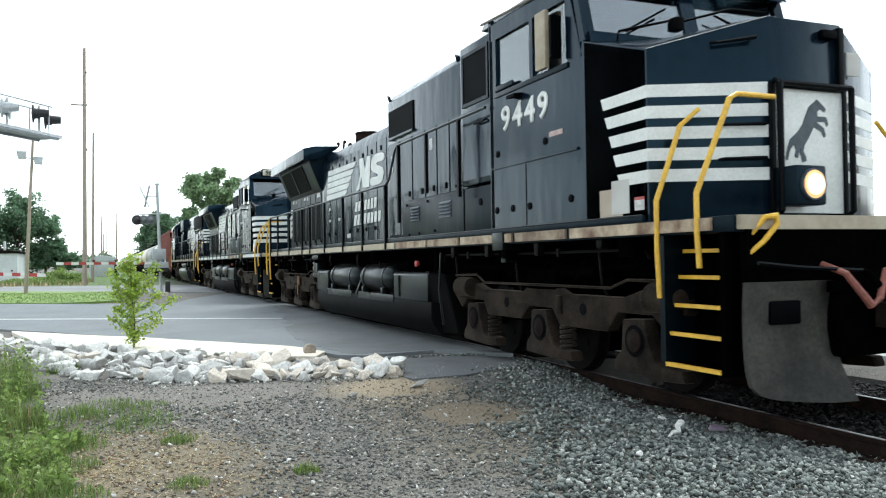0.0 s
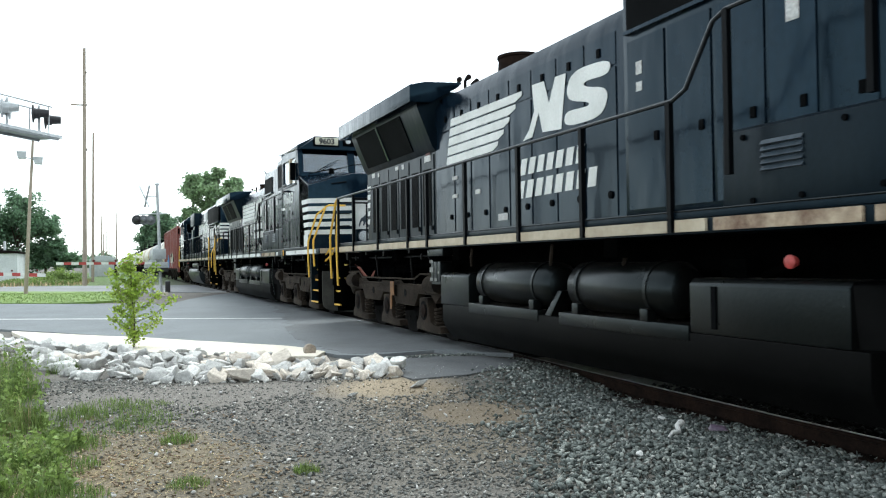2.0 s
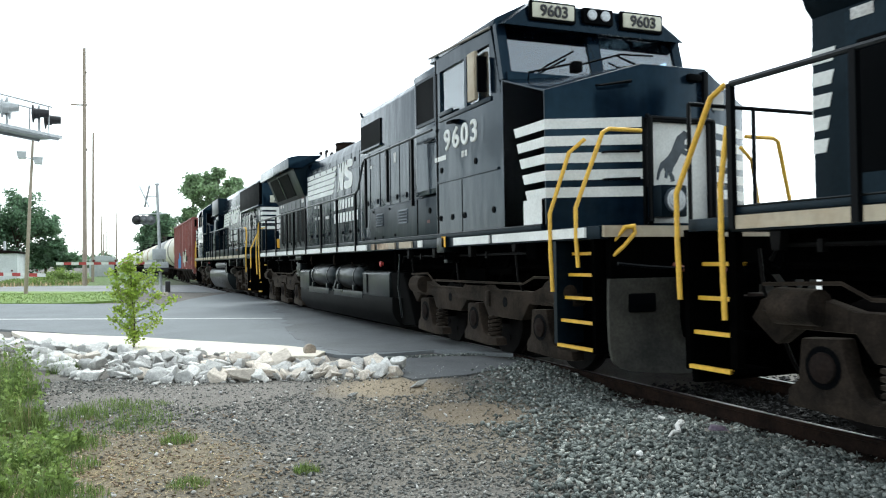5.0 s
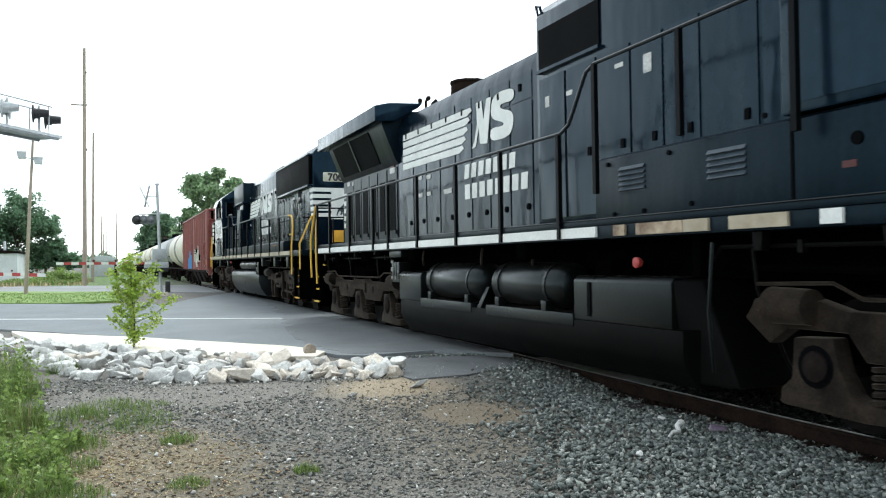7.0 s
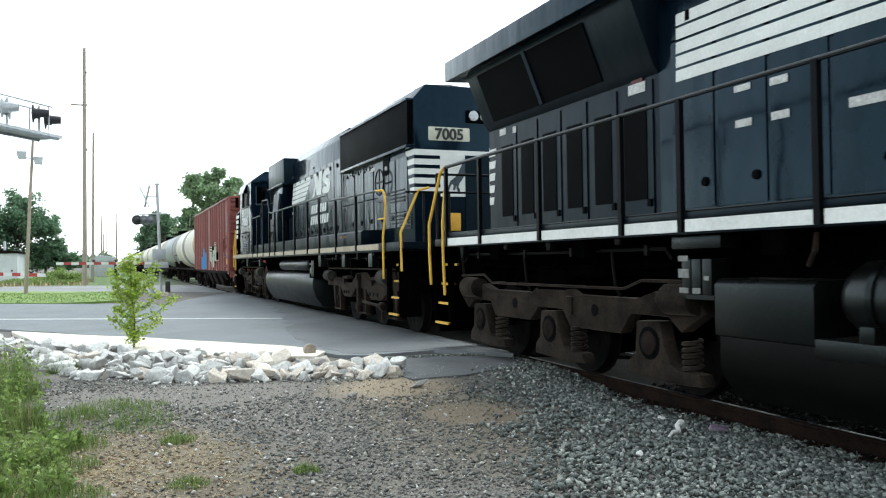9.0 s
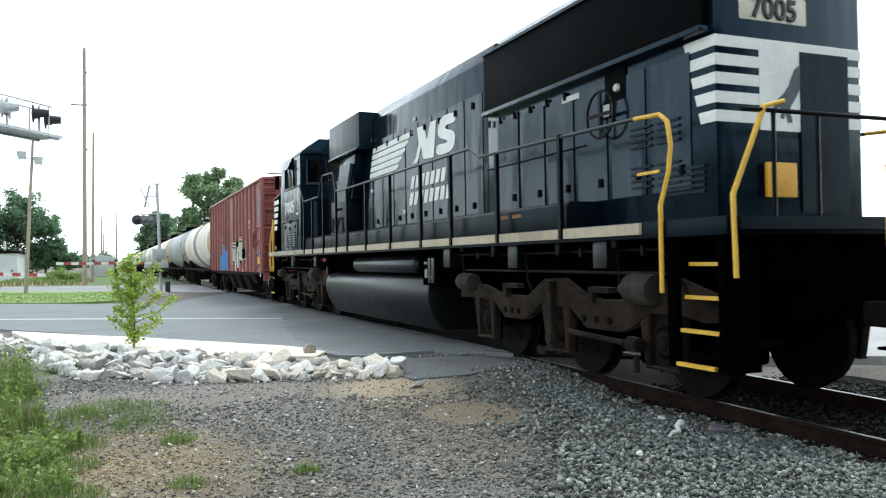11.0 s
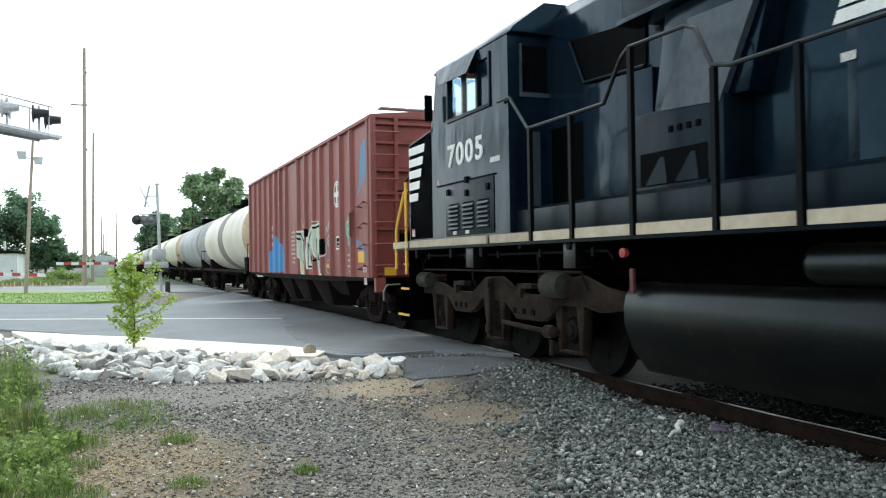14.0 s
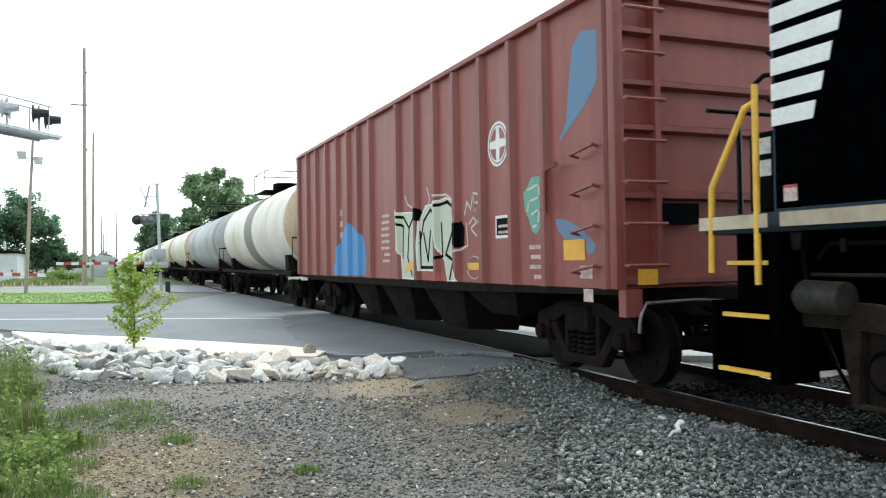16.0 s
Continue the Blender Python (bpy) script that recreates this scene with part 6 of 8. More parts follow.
    part("cut_lever", G().tube([(-1.36, 65.70, 0.62), (-1.37, 65.66, 0.80), (-1.30, 65.66, 0.92), (-0.7, 65.62, 0.94), (-0.1, 65.55, 0.90)], 0.016, 6), STEEL, C, "bare steel uncoupling lever")
    part("air_hose", G().tube([(-0.5, 65.75, 0.85), (-0.48, 65.5, 0.78), (-0.42, 65.3, 0.5), (-0.32, 65.15, 0.42)], 0.028, 8), UNDER, C)
    part("brake_step", G().box(-1.5, -1.3, 65.72, 65.84, 0.78, 1.06), OXIDE2, C)
    # paint: plain shapes
    X = -1.503
    part("round_mark", Geo(oy).lathe([(0, 0.30), (-0.006, 0.30)], "x", (X, 68.5, 2.91), 32), WHITE, C, "white round mark", smooth=0)
    for k in range(4):
        arc = [k * math.pi / 2 + 0.22 + i * (math.pi / 2 - 0.44) / 5 for i in range(6)]
        q = [(68.5 + 0.22 * math.cos(t), 2.91 + 0.22 * math.sin(t)) for t in arc] + [(68.5 + 0.085 * math.cos(k * math.pi / 2 + math.pi / 4), 2.91 + 0.085 * math.sin(k * math.pi / 2 + math.pi / 4))]
        part("round_mark_inset", Geo(oy).prism(q, "x", X - 0.009, X - 0.004), OXIDE, C, smooth=0)
    part("round_mark_rim", Geo(oy).tube([(X - 0.006, 68.5 + 0.255 * math.cos(0.2618 * i), 2.91 + 0.255 * math.sin(0.2618 * i)) for i in range(25)], 0.008, 4), OXIDE, C)
    spray = lambda name, q, mtl, label="", d=0.002: part(name, over_ribs(oy, q, RIBS, d), mtl, C, label, smooth=0)
    spray("spray_tag", [(66.97, 2.7), (66.79, 2.92), (66.72, 3.35), (66.64, 3.72), (66.46, 3.86), (66.16, 3.79), (66.07, 3.53), (66.18, 3.23), (66.44, 3.01), (66.76, 2.82)], BLUEP, "faded blue sprayed swoosh")
    spray("spray_tag", [(67.07, 1.84), (66.83, 1.82), (66.47, 1.69), (66.22, 1.51), (66.31, 1.42), (66.42, 1.44), (66.42, 1.58), (66.87, 1.61), (67.0, 1.7)], BLUEP, "faded blue sprayed swoosh")
    part("yellow_decal", G().box(X, X - 0.006, 66.44, 66.88, 1.36, 1.59), ORANGE, C, "yellow stencil patch")
    spray("spray_tag", [(77.05, 1.25), (76.65, 1.55), (76.26, 1.93), (76.01, 2.15), (75.66, 2.24), (75.33, 2.09), (74.91, 2.01), (74.61, 1.85), (74.47, 1.46), (74.55, 1.1), (76.93, 1.08)], BRIGHTBLUE, "blue sprayed tag")
    spray("spray_tag", [(67.82, 2.2), (67.71, 2.28), (67.62, 2.38), (67.38, 2.37), (67.35, 2.2), (67.39, 2.06), (67.36, 1.92), (67.4, 1.78), (67.51, 1.68), (67.62, 1.72), (67.69, 1.87), (67.79, 1.98)], TEAL, "teal sprayed tag")
    rng = random.Random(5)
    for q in ([(72.51, 2.23), (71.69, 2.2), (71.67, 1.68), (71.74, 1.07), (72.33, 1.08), (72.34, 1.49), (72.53, 1.65)],
              [(71.45, 2.04), (71.17, 2.27), (70.73, 2.28), (70.72, 1.84), (70.77, 1.22), (71.46, 1.22), (71.47, 1.63)],
              [(70.69, 2.3), (70.31, 2.34), (70.03, 2.28), (69.93, 1.96), (70.06, 1.47), (69.83, 1.08), (70.3, 1.07), (70.4, 1.38), (70.58, 1.52), (70.72, 1.89)]):
        spray("spray_tag", q, MINT, "pale green sprayed tag shape")
        for e0, e1 in zip(q, q[1:] + q[:1]):
            spray("tag_edge", stroke(e0, e1, 0.022), WHITE, "", 0.003)
    for q in ([(71.68, 2.23), (71.51, 2.27), (71.31, 2.18), (71.45, 2.04), (71.64, 2.08)], [(69.93, 1.92), (69.72, 1.95), (69.62, 1.84), (69.65, 1.59), (69.84, 1.56), (69.96, 1.66)]):
        spray("tag_blot", q, DARK, "", 0.005)
    spray("tag_drip", [(72.2, 1.21), (71.97, 1.36), (71.68, 1.39), (71.73, 1.26), (71.98, 1.21), (72.13, 1.16)], ORANGE, "", 0.005)
    spray("red_panel", [(71.35, 1.19), (70.35, 1.19), (70.36, 1.06), (71.36, 1.06)], REDPANEL, "", 0.005)
    inner = ([(72.45, 2.16), (72.23, 2.14), (71.95, 1.94), (71.75, 2.12)], [(72.28, 1.45), (72.24, 1.98), (72.44, 2.04)], [(71.95, 1.94), (72.04, 1.44), (71.84, 1.14)], [(71.42, 1.68), (71.25, 2.03), (70.95, 2.2), (70.78, 2.07)],
             [(71.26, 1.82), (71.08, 1.38), (70.96, 1.85)], [(70.64, 2.24), (70.25, 2.27), (70.05, 2.18), (70.0, 1.99)], [(70.5, 1.95), (70.46, 1.45), (70.64, 1.42)], [(70.04, 1.86), (70.34, 1.47), (70.06, 1.38), (70.2, 1.1)], [(71.42, 1.85), (71.40, 1.27), (70.8, 1.27)])
    outer = ([(72.7, 2.29), (72.64, 1.66), (72.59, 1.13)], [(72.14, 2.51), (72.0, 2.35), (71.79, 2.28)], [(71.09, 2.55), (70.97, 2.37), (71.04, 2.28)], [(70.72, 2.4), (70.31, 2.39), (69.99, 2.27), (69.9, 1.98)], [(69.56, 1.9), (69.52, 1.59), (69.89, 1.51)],
             [(69.61, 2.05), (69.53, 2.22), (69.4, 2.1), (69.33, 2.29), (69.24, 2.07)], [(69.25, 2.11), (69.32, 2.33), (69.1, 2.29), (69.11, 2.19), (69.27, 2.18)], [(69.46, 1.9), (69.31, 1.99), (69.21, 1.91), (69.41, 1.83), (69.22, 1.72)], [(69.16, 1.92), (69.08, 1.7)],
             [(67.71, 2.23), (67.45, 2.28), (67.42, 2.13), (67.68, 2.08), (67.72, 1.98)], [(67.61, 1.93), (67.43, 1.98), (67.47, 1.8), (67.58, 1.77)])
    for lines, mtl, w, name in ((inner, DARK, 0.05, "tag_outline"), (outer, PALESPRAY, 0.03, "scrawl")):
        for q in lines:
            for e0, e1 in zip(q, q[1:]):
                spray(name, stroke(e0, e1, w), mtl, "", 0.004)
    part("tag_ring", G().tube([(X - 0.004, 69.3 + 0.24 * math.cos(0.5 * i), 1.27 + 0.16 * math.sin(0.5 * i)) for i in range(13)], 0.012, 4), STENCIL, C)
    part("yellow_decal", G().box(X, X - 0.006, 69.05, 69.5, 1.24, 1.34), ORANGE, C)
    for z in (1.72, 1.80):
        part("stencil_bar", G().box(X - 0.012, X - 0.016, 68.22, 68.50, z, z + 0.035), STENCIL, C)
    part("placard_frame", G().box(X, X - 0.008, 68.12, 68.6, 1.66, 1.96), WHITE, C)
    part("placard", G().box(X - 0.008, X - 0.012, 68.16, 68.56, 1.70, 1.92), BROWNIRON, C)
    rows = []
    for a, w, n in ((73.0, 0.5, 8), (67.35, 0.35, 4), (76.2, 0.35, 3), (66.3, 0.3, 2)):
        for i in range(n):
            z = (2.2 if n == 8 else 1.5 if n == 4 else 2.4 if n == 3 else 1.16) - i * (0.12 if n > 3 else 0.25)
            part("stencil_bar", G().box(X, X - 0.004, a, a + w * (0.6 + 0.4 * rng.random()), z, z + (0.05 if n > 3 else 0.14)), STENCIL, C)
    freight_truck(C, 67.25 - oy, wheels)
    freight_truck(C, 79.1 - oy, wheels)
    for a in (65.2, 81.2):
        coupler(C, a - oy, -1 if a < oy else 1)
    return C, oy


# ---- tank cars ----
def tank_car(length, shell, band, fine):
    wheels = []
    C = thing("tank_car", "off-white cylindrical tank car on two trucks" if shell is TANKWHITE else "grey cylindrical tank car on two trucks", "tank car", group="freight cars on the track")
    C["oy"] = 0.0
    h = length / 2 - 0.9
    n = 40 if fine else 20
    prof = [(-h, 0.3), (-h + 0.08, 0.75), (-h + 0.28, 1.15), (-h + 0.55, 1.38), (-h + 0.8, 1.43), (h - 0.8, 1.43), (h - 0.55, 1.38), (h - 0.28, 1.15), (h - 0.08, 0.75), (h, 0.3)]
    prof = [(a, r * 1.035) for a, r in prof]
    zc = 2.56
    part("tank_shell", Geo().lathe(prof, "y", (0, 0, zc), n), shell, C, "", smooth=40)
    if band:
        part("band", Geo().lathe([(-0.85, 1.482), (-0.85, 1.49), (0.85, 1.49), (0.85, 1.482)], "y", (0, 0, zc), n), TANKBAND, C, "dark grey painted band")
    head = [(a, r * 1.04) for a, r in ((-h, 0.3), (-h + 0.08, 0.75), (-h + 0.28, 1.15), (-h + 0.55, 1.38), (-h + 0.72, 1.415))]
    if shell is TANKWHITE:
        part("tank_head", Geo().lathe(head, "y", (0, -0.004, zc), n), TANKTAN, C, "rust-tinged tan tank head", smooth=40)
    else:
        part("band", Geo().lathe([(-h + 0.8, 1.482), (-h + 0.8, 1.49), (-h + 2.0, 1.49), (-h + 2.0, 1.482)], "y", (0, 0, zc), n), TANKBAND, C, "dark grey painted band")
    for a in (-h * 0.5, h * 0.5):
        part("weld_seam", Geo().lathe([(-0.02, 1.482), (-0.02, 1.492), (0.02, 1.492), (0.02, 1.482)], "y", (0, a, zc), n), shell, C)
    part("dome_platform", Geo().box(-1.0, 1.0, -1.1, 1.1, 4.02, 4.06), DARK, C)
    part("dome_housing", Geo().lathe([(0, 0.5), (0.38, 0.5), (0.42, 0.44)], "z", (0, 0, 3.98), 16), DARK, C, "black valve housing")
    for y in (-1.1, 1.1):
        for x in (-1.0, 1.0):
            part("rail_post", Geo().cyl((x, y, 4.04), (x, y, 4.75), 0.02, 6), RAILBLACK, C)
        part("platform_rail", Geo().tube([(-1.0, y, 4.75), (1.0, y, 4.75)], 0.02, 6), RAILBLACK, C)
    for x in (-1.0, 1.0):
        part("platform_rail", Geo().tube([(x, -1.1, 4.75), (x, 1.1, 4.75)], 0.02, 6), RAILBLACK, C)
        if x > 0:
            part("ladder", Geo().tube([(x * 1.5, 0.4, 1.1), (x * 1.5, 0.4, 3.2), (x, 0.4, 4.04)], 0.02, 6).tube([(x * 1.5, -0.1, 1.1), (x * 1.5, -0.1, 3.2), (x, -0.1, 4.04)], 0.02, 6), RAILBLACK, C)
    for d in (-1, 1):
        part("stub_sill", Geo().box(-0.3, 0.3, d * (length / 2 - 0.3), d * (length / 2 - 3.6), 0.75, 1.12), BROWNIRON, C)
    for d in (-1, 1):
        yb = d * (length / 2 - 2.3)
        part("saddle", Geo().hexa([(-1.2, yb - 0.3, 0.95), (1.2, yb - 0.3, 0.95), (1.2, yb + 0.3, 0.95), (-1.2, yb + 0.3, 0.95)], [(-1.25, yb - 0.22, 1.62), (1.25, yb - 0.22, 1.62), (1.25, yb + 0.22, 1.62), (-1.25, yb + 0.22, 1.62)]), BROWNIRON, C)
        part("side_step", Geo().tube([(-1.42, yb - d * 0.9, 1.1), (-1.42, yb - d * 0.9, 0.55), (-1.42, yb - d * 1.3, 0.55), (-1.42, yb - d * 1.3, 1.1)], 0.018, 6), BROWNIRON, C)
        part("end_deck", Geo().box(-1.45, 1.45, d * (length / 2 - 0.6), d * (length / 2 - 3.0), 1.08, 1.14), BROWNIRON, C)
        part("end_rail", Geo().tube([(-1.4, d * (length / 2 - 0.7), 1.1), (-1.4, d * (length / 2 - 0.7), 2.1), (1.4, d * (length / 2 - 0.7), 2.1), (1.4, d * (length / 2 - 0.7), 1.1)], 0.02, 6), BROWNIRON, C)
        freight_truck(C, yb, wheels)
        coupler(C, d * length / 2, d)
    part("side_sill", Geo().box(-1.46, -1.36, -length / 2 + 0.7, length / 2 - 0.7, 1.02, 1.12).box(1.36, 1.46, -length / 2 + 0.7, length / 2 - 0.7, 1.02, 1.12), BROWNIRON, C)
    part("outlet_valve", Geo().lathe([(0, 0.3), (0.3, 0.35), (0.4, 0.2)], "z", (0, 0, 0.85), 16), BROWNIRON, C)
    return C


def train():
    """Every vehicle with its place along the track at 1.5 s."""
    cars = []
    first, oy = ge_loco()
    second = copy_thing(first, Matrix())
    for n, (L, num) in enumerate(((first, "9449"), (second, "9603"))):
        sill_stripes(L, n == 1)
        letters("cab_number", num, 0.43, WHITE, L, SIDE(-1.503, 2.66 - oy, 3.06), 1.20, "white painted road number", 1.24)
        letters("end_mark", "F", 0.10, WHITE, L, SIDE(-1.556, 0.02 - oy, 1.61), 1.0)
        number_board(L, num, -0.72, 1.25, 4.70, -1, 0.88)
        number_board(L, num, 0.72, 1.25, 4.70, -1, 0.88)
        part("headlight_bezel", Geo(oy).box(-0.24, 0.24, 1.36, 1.27, 4.60, 4.82), DARK, L, "", 0.02)
        for x in (-0.09, 0.09):
            part("cab_headlight", Geo(oy).lathe([(0, 0.075), (-0.02, 0.07), (-0.03, 0.02)], "y", (x * 1.2, 1.27, 4.72), 14), LENS, L)
        hl = part("headlight", Geo(oy).lathe([(0, 0.135), (-0.012, 0.13), (-0.014, 0.06)], "y", (-0.27, -0.62, 2.03), 24), LAMPRIM if n == 0 else LENS, L, "lit round headlight" if n == 0 else "unlit round headlight")
        part("lens", Geo(oy).lathe([(0, 0.10), (-0.022, 0.095), (-0.03, 0.04)], "y", (-0.27, -0.632, 2.03), 24), LAMPGLOW if n == 0 else LENS, hl)
        if n == 0:
            L["label"] = "lead black diesel locomotive with patched cab and rusty sill"
            emblem(L, -0.966, [(14.54, 2.99), (14.32, 3.75), (11.74, 3.72), (12.68, 3.0)], [(11.81, 3.01), (11.59, 3.73), (10.67, 3.70), (10.80, 3.02)], [(10.74, 3.02), (10.62, 3.70), (9.66, 3.66), (9.81, 3.02)])
            word_blocks(L, -0.966, [(11.96, 2.54), (11.88, 2.76), (10.21, 2.76), (10.26, 2.54)], 7)
            word_blocks(L, -0.966, [(12.05, 2.22), (11.97, 2.46), (9.95, 2.46), (9.99, 2.23)], 8)
            part("primer_patch", Geo(oy).box(-1.50, -1.506, 0.62, 1.02, 1.80, 2.08), TANPATCH, L, "tan primer patch")
            part("primer_patch", Geo(oy).box(-1.506, -1.510, 0.50, 0.80, 1.82, 2.16), GREYPATCH, L, "pale grey primer patch")
            part("decal", Geo(oy).box(-1.5, -1.505, 0.27, 0.42, 1.84, 1.94), DECAL, L)
            part("decal", Geo(oy).box(-1.5, -1.505, 0.27, 0.42, 1.94, 1.97), RED, L)
            part("maker_bar", Geo(oy).box(-1.5, -1.505, 1.75, 2.05, 2.80, 2.86), STENCIL, L)
            part("orange_tag", Geo(oy).box(-1.36, -1.37, 16.22, 16.42, 0.74, 1.0), RUSTORANGE, L, "rusty orange sensor tag")
            part("orange_tag", Geo(oy).box(-1.37, -1.38, 16.32, 16.42, 0.48, 0.74), RUSTORANGE, L)
        else:
            L["label"] = "second black diesel locomotive with a cleaner white sill stripe"
            emblem(L, -0.966, [(14.76, 3.14), (14.74, 3.83), (11.5, 3.8), (11.9, 3.12)], [(11.55, 3.13), (11.4, 3.82), (10.85, 3.82), (11.0, 3.14)], [(10.9, 3.14), (10.85, 3.84), (10.08, 3.82), (10.16, 3.14)])
            word_blocks(L, -0.966, [(11.89, 2.68), (11.85, 2.91), (10.04, 2.90), (10.06, 2.68)], 7)
            word_blocks(L, -0.966, [(11.87, 2.35), (11.87, 2.59), (9.68, 2.58), (9.70, 2.35)], 8)
            part("white_patch", Geo(oy).box(-1.50, -1.506, 0.30, 0.75, 1.80, 2.10), WHITE, L, "white repainted patch")
            part("maker_bar", Geo(oy).box(-1.5, -1.505, 3.21, 3.65, 2.92, 2.99), WHITE, L)
            for a in (2.54, 2.42):
                part("small_mark", Geo(oy).box(-1.5, -1.505, a, a + 0.085, 2.88, 2.97), DECAL, L)
            part("red_decal", Geo(oy).box(-1.401, -1.406, 4.16, 4.28, 2.0, 2.05), DIMRED, L)
            part("orange_tag", Geo(oy).box(-1.575, -1.585, 3.10, 3.24, 1.58, 1.74), ORANGE, L, "orange tag")
        spots = [(15.41, 3.21, 0.30, 0.11), (18.61, 3.23, 0.2, 0.09), (18.25, 3.21, 0.1, 0.09), (7.05, 3.44, 0.14, 0.2), (9.15, 3.42, 0.1, 0.14)]
        spots += [(14.19, 2.74, 0.2, 0.06), (14.2, 2.44, 0.2, 0.06), (13.31, 2.44, 0.18, 0.07), (12.46, 2.0, 0.3, 0.1), (17.08, 3.22, 0.2, 0.07), (16.73, 3.21, 0.12, 0.09), (9.15, 3.22, 0.1, 0.1)] if n == 0 else [
            (13.85, 2.9, 0.2, 0.06), (13.42, 2.88, 0.2, 0.07), (13.84, 2.58, 0.2, 0.07), (13.41, 2.58, 0.2, 0.07), (12.55, 2.55, 0.34, 0.08), (8.61, 3.43, 0.14, 0.06), (7.56, 3.53, 0.16, 0.05)]
        for a, z, w, h in spots:
            x = -0.986 if a < 9.45 else -0.968
            part("decal", Geo(oy).box(x, x - 0.005, a - w / 2, a + w / 2, z - h / 2, z + h / 2), DECAL, L, "small pale decal")
    cars += [(first, oy), (second, oy + 22.3)]
    third, o3 = emd_loco()
    cars.append((third, o3))
    g, og = gondola()
    cars.append((g, og))
    white = tank_car(16.6, TANKWHITE, True, True)
    cars.append((white, 81.3 + 8.3))
    grey = tank_car(18.0, TANKGREYP, False, True)
    cars.append((grey, 97.9 + 9.0))
    plain = tank_car(16.6, TANKWHITE, False, False)
    cars.append((plain, 115.9 + 8.3))
    u = 132.5
    for i in range(22):
        src, ln = ((grey, 18.0) if i % 5 == 2 else (plain, 16.6))
        cars.append((copy_thing(src, Matrix()), u + ln / 2))
        u += ln
    return cars


# ---- ground ----
def height(x, y):
    """Ground level: flush with the rails at the road, lower on the gravel before it, a stone shoulder at the track."""
    near = min(1, max(0, (9.8 - y) / 2.6))
    near = near * near * (3 - 2 * near)
    z = -0.05 - 0.08 * near
    if y < 13 and -6 < x < 9:
        z += 0.02 * noise.noise((x * 0.6, y * 0.6, 0)) + 0.010 * noise.noise((x * 3, y * 3, 2))
        e = min(1, max(0, (x - 4.1) / 1.2))
        z -= 0.095 * e * e * (3 - 2 * e) * near
    if y > 60:
        z += 0.25 * max(0, noise.noise((x * 0.05, y * 0.03, 4))) * min(1, (y - 60) / 40) * (1 if x < 3 else 0)
    return z


def patch_mask(n, l, pos, cx, cy, r, soft, wob):
    """A soft-edged irregular patch of soil round a point."""
    d = n.new("ShaderNodeVectorMath")
    d.operation = "DISTANCE"
    flat = n.new("ShaderNodeVectorMath")
    flat.operation = "MULTIPLY"
    flat.inputs[1].default_value = (1, 0.8, 0)
    nz = n.new("ShaderNodeTexNoise")
    nz.inputs["Scale"].default_value, nz.inputs["Detail"].default_value = 2.2, 5
    l.new(pos, nz.inputs["Vector"])
    l.new(pos, flat.inputs[0])
    l.new(flat.outputs[0], d.inputs[0])
    d.inputs[1].default_value = (cx, cy * 0.8, 0)
    ad = n.new("ShaderNodeMath")
    ad.operation = "MULTIPLY_ADD"
    l.new(nz.outputs["Fac"], ad.inputs[0])
    ad.inputs[1].default_value = wob
    l.new(d.outputs["Value"], ad.inputs[2])
    mr = n.new("ShaderNodeMapRange")
    mr.inputs["From Min"].default_value, mr.inputs["From Max"].default_value = r + wob / 2 + soft, r + wob / 2 - soft
    l.new(ad.outputs[0], mr.inputs["Value"])
    return mr.outputs[0]


def soil_material():
    m = mat("gravelly_soil", (0.150, 0.138, 0.120), (0.105, 0.097, 0.086), rough=0.95, scale=2.0, fine=45, bump=0.8, vary=0.45, depth=0.02)
    n, l = m.node_tree.nodes, m.node_tree.links
    b = n["Principled BSDF"]
    src = b.inputs["Base Color"].links[0].from_socket
    pos = n.new("ShaderNodeNewGeometry").outputs["Position"]
    fine = [q for q in n if q.type == "TEX_NOISE"][1].outputs["Fac"]
    for cx, cy, r, soft, wob, colour in ((-0.05, 6.5, 0.80, 0.7, 1.6, (0.200, 0.160, 0.098)), (0.8, 5.3, 0.5, 0.5, 0.9, (0.12, 0.10, 0.07)), (0.2, 9.3, 0.8, 0.6, 0.8, (0.185, 0.168, 0.148)), (1.5, 9.1, 0.85, 0.6, 0.8, (0.185, 0.168, 0.148)), (3.0, 8.8, 0.62, 0.3, 0.5, (0.34, 0.275, 0.19)), (3.3, 7.2, 0.9, 0.6, 0.9, (0.165, 0.132, 0.092)),
                                         (2.8, 5.8, 0.5, 0.5, 0.9, (0.14, 0.118, 0.086)), (-12, 62, 14, 4, 8, (0.10, 0.16, 0.04)), (-40, 120, 60, 10, 10, (0.09, 0.14, 0.04)), (60, 160, 50, 8, 10, (0.08, 0.12, 0.04))):
        mask = patch_mask(n, l, pos, cx, cy, r, soft, wob)
        mx = n.new("ShaderNodeMix")
        mx.data_type = "RGBA"
        l.new(mask, mx.inputs["Factor"])
        l.new(src, mx.inputs["A"])
        sc = n.new("ShaderNodeVectorMath")
        sc.operation = "SCALE"
        sc.inputs[0].default_value = tuple(2 * c for c in colour)
        l.new(fine, sc.inputs["Scale"])
        l.new(sc.outputs[0], mx.inputs["B"])
        src = mx.outputs["Result"]
    l.new(src, b.inputs["Base Color"])
    return m


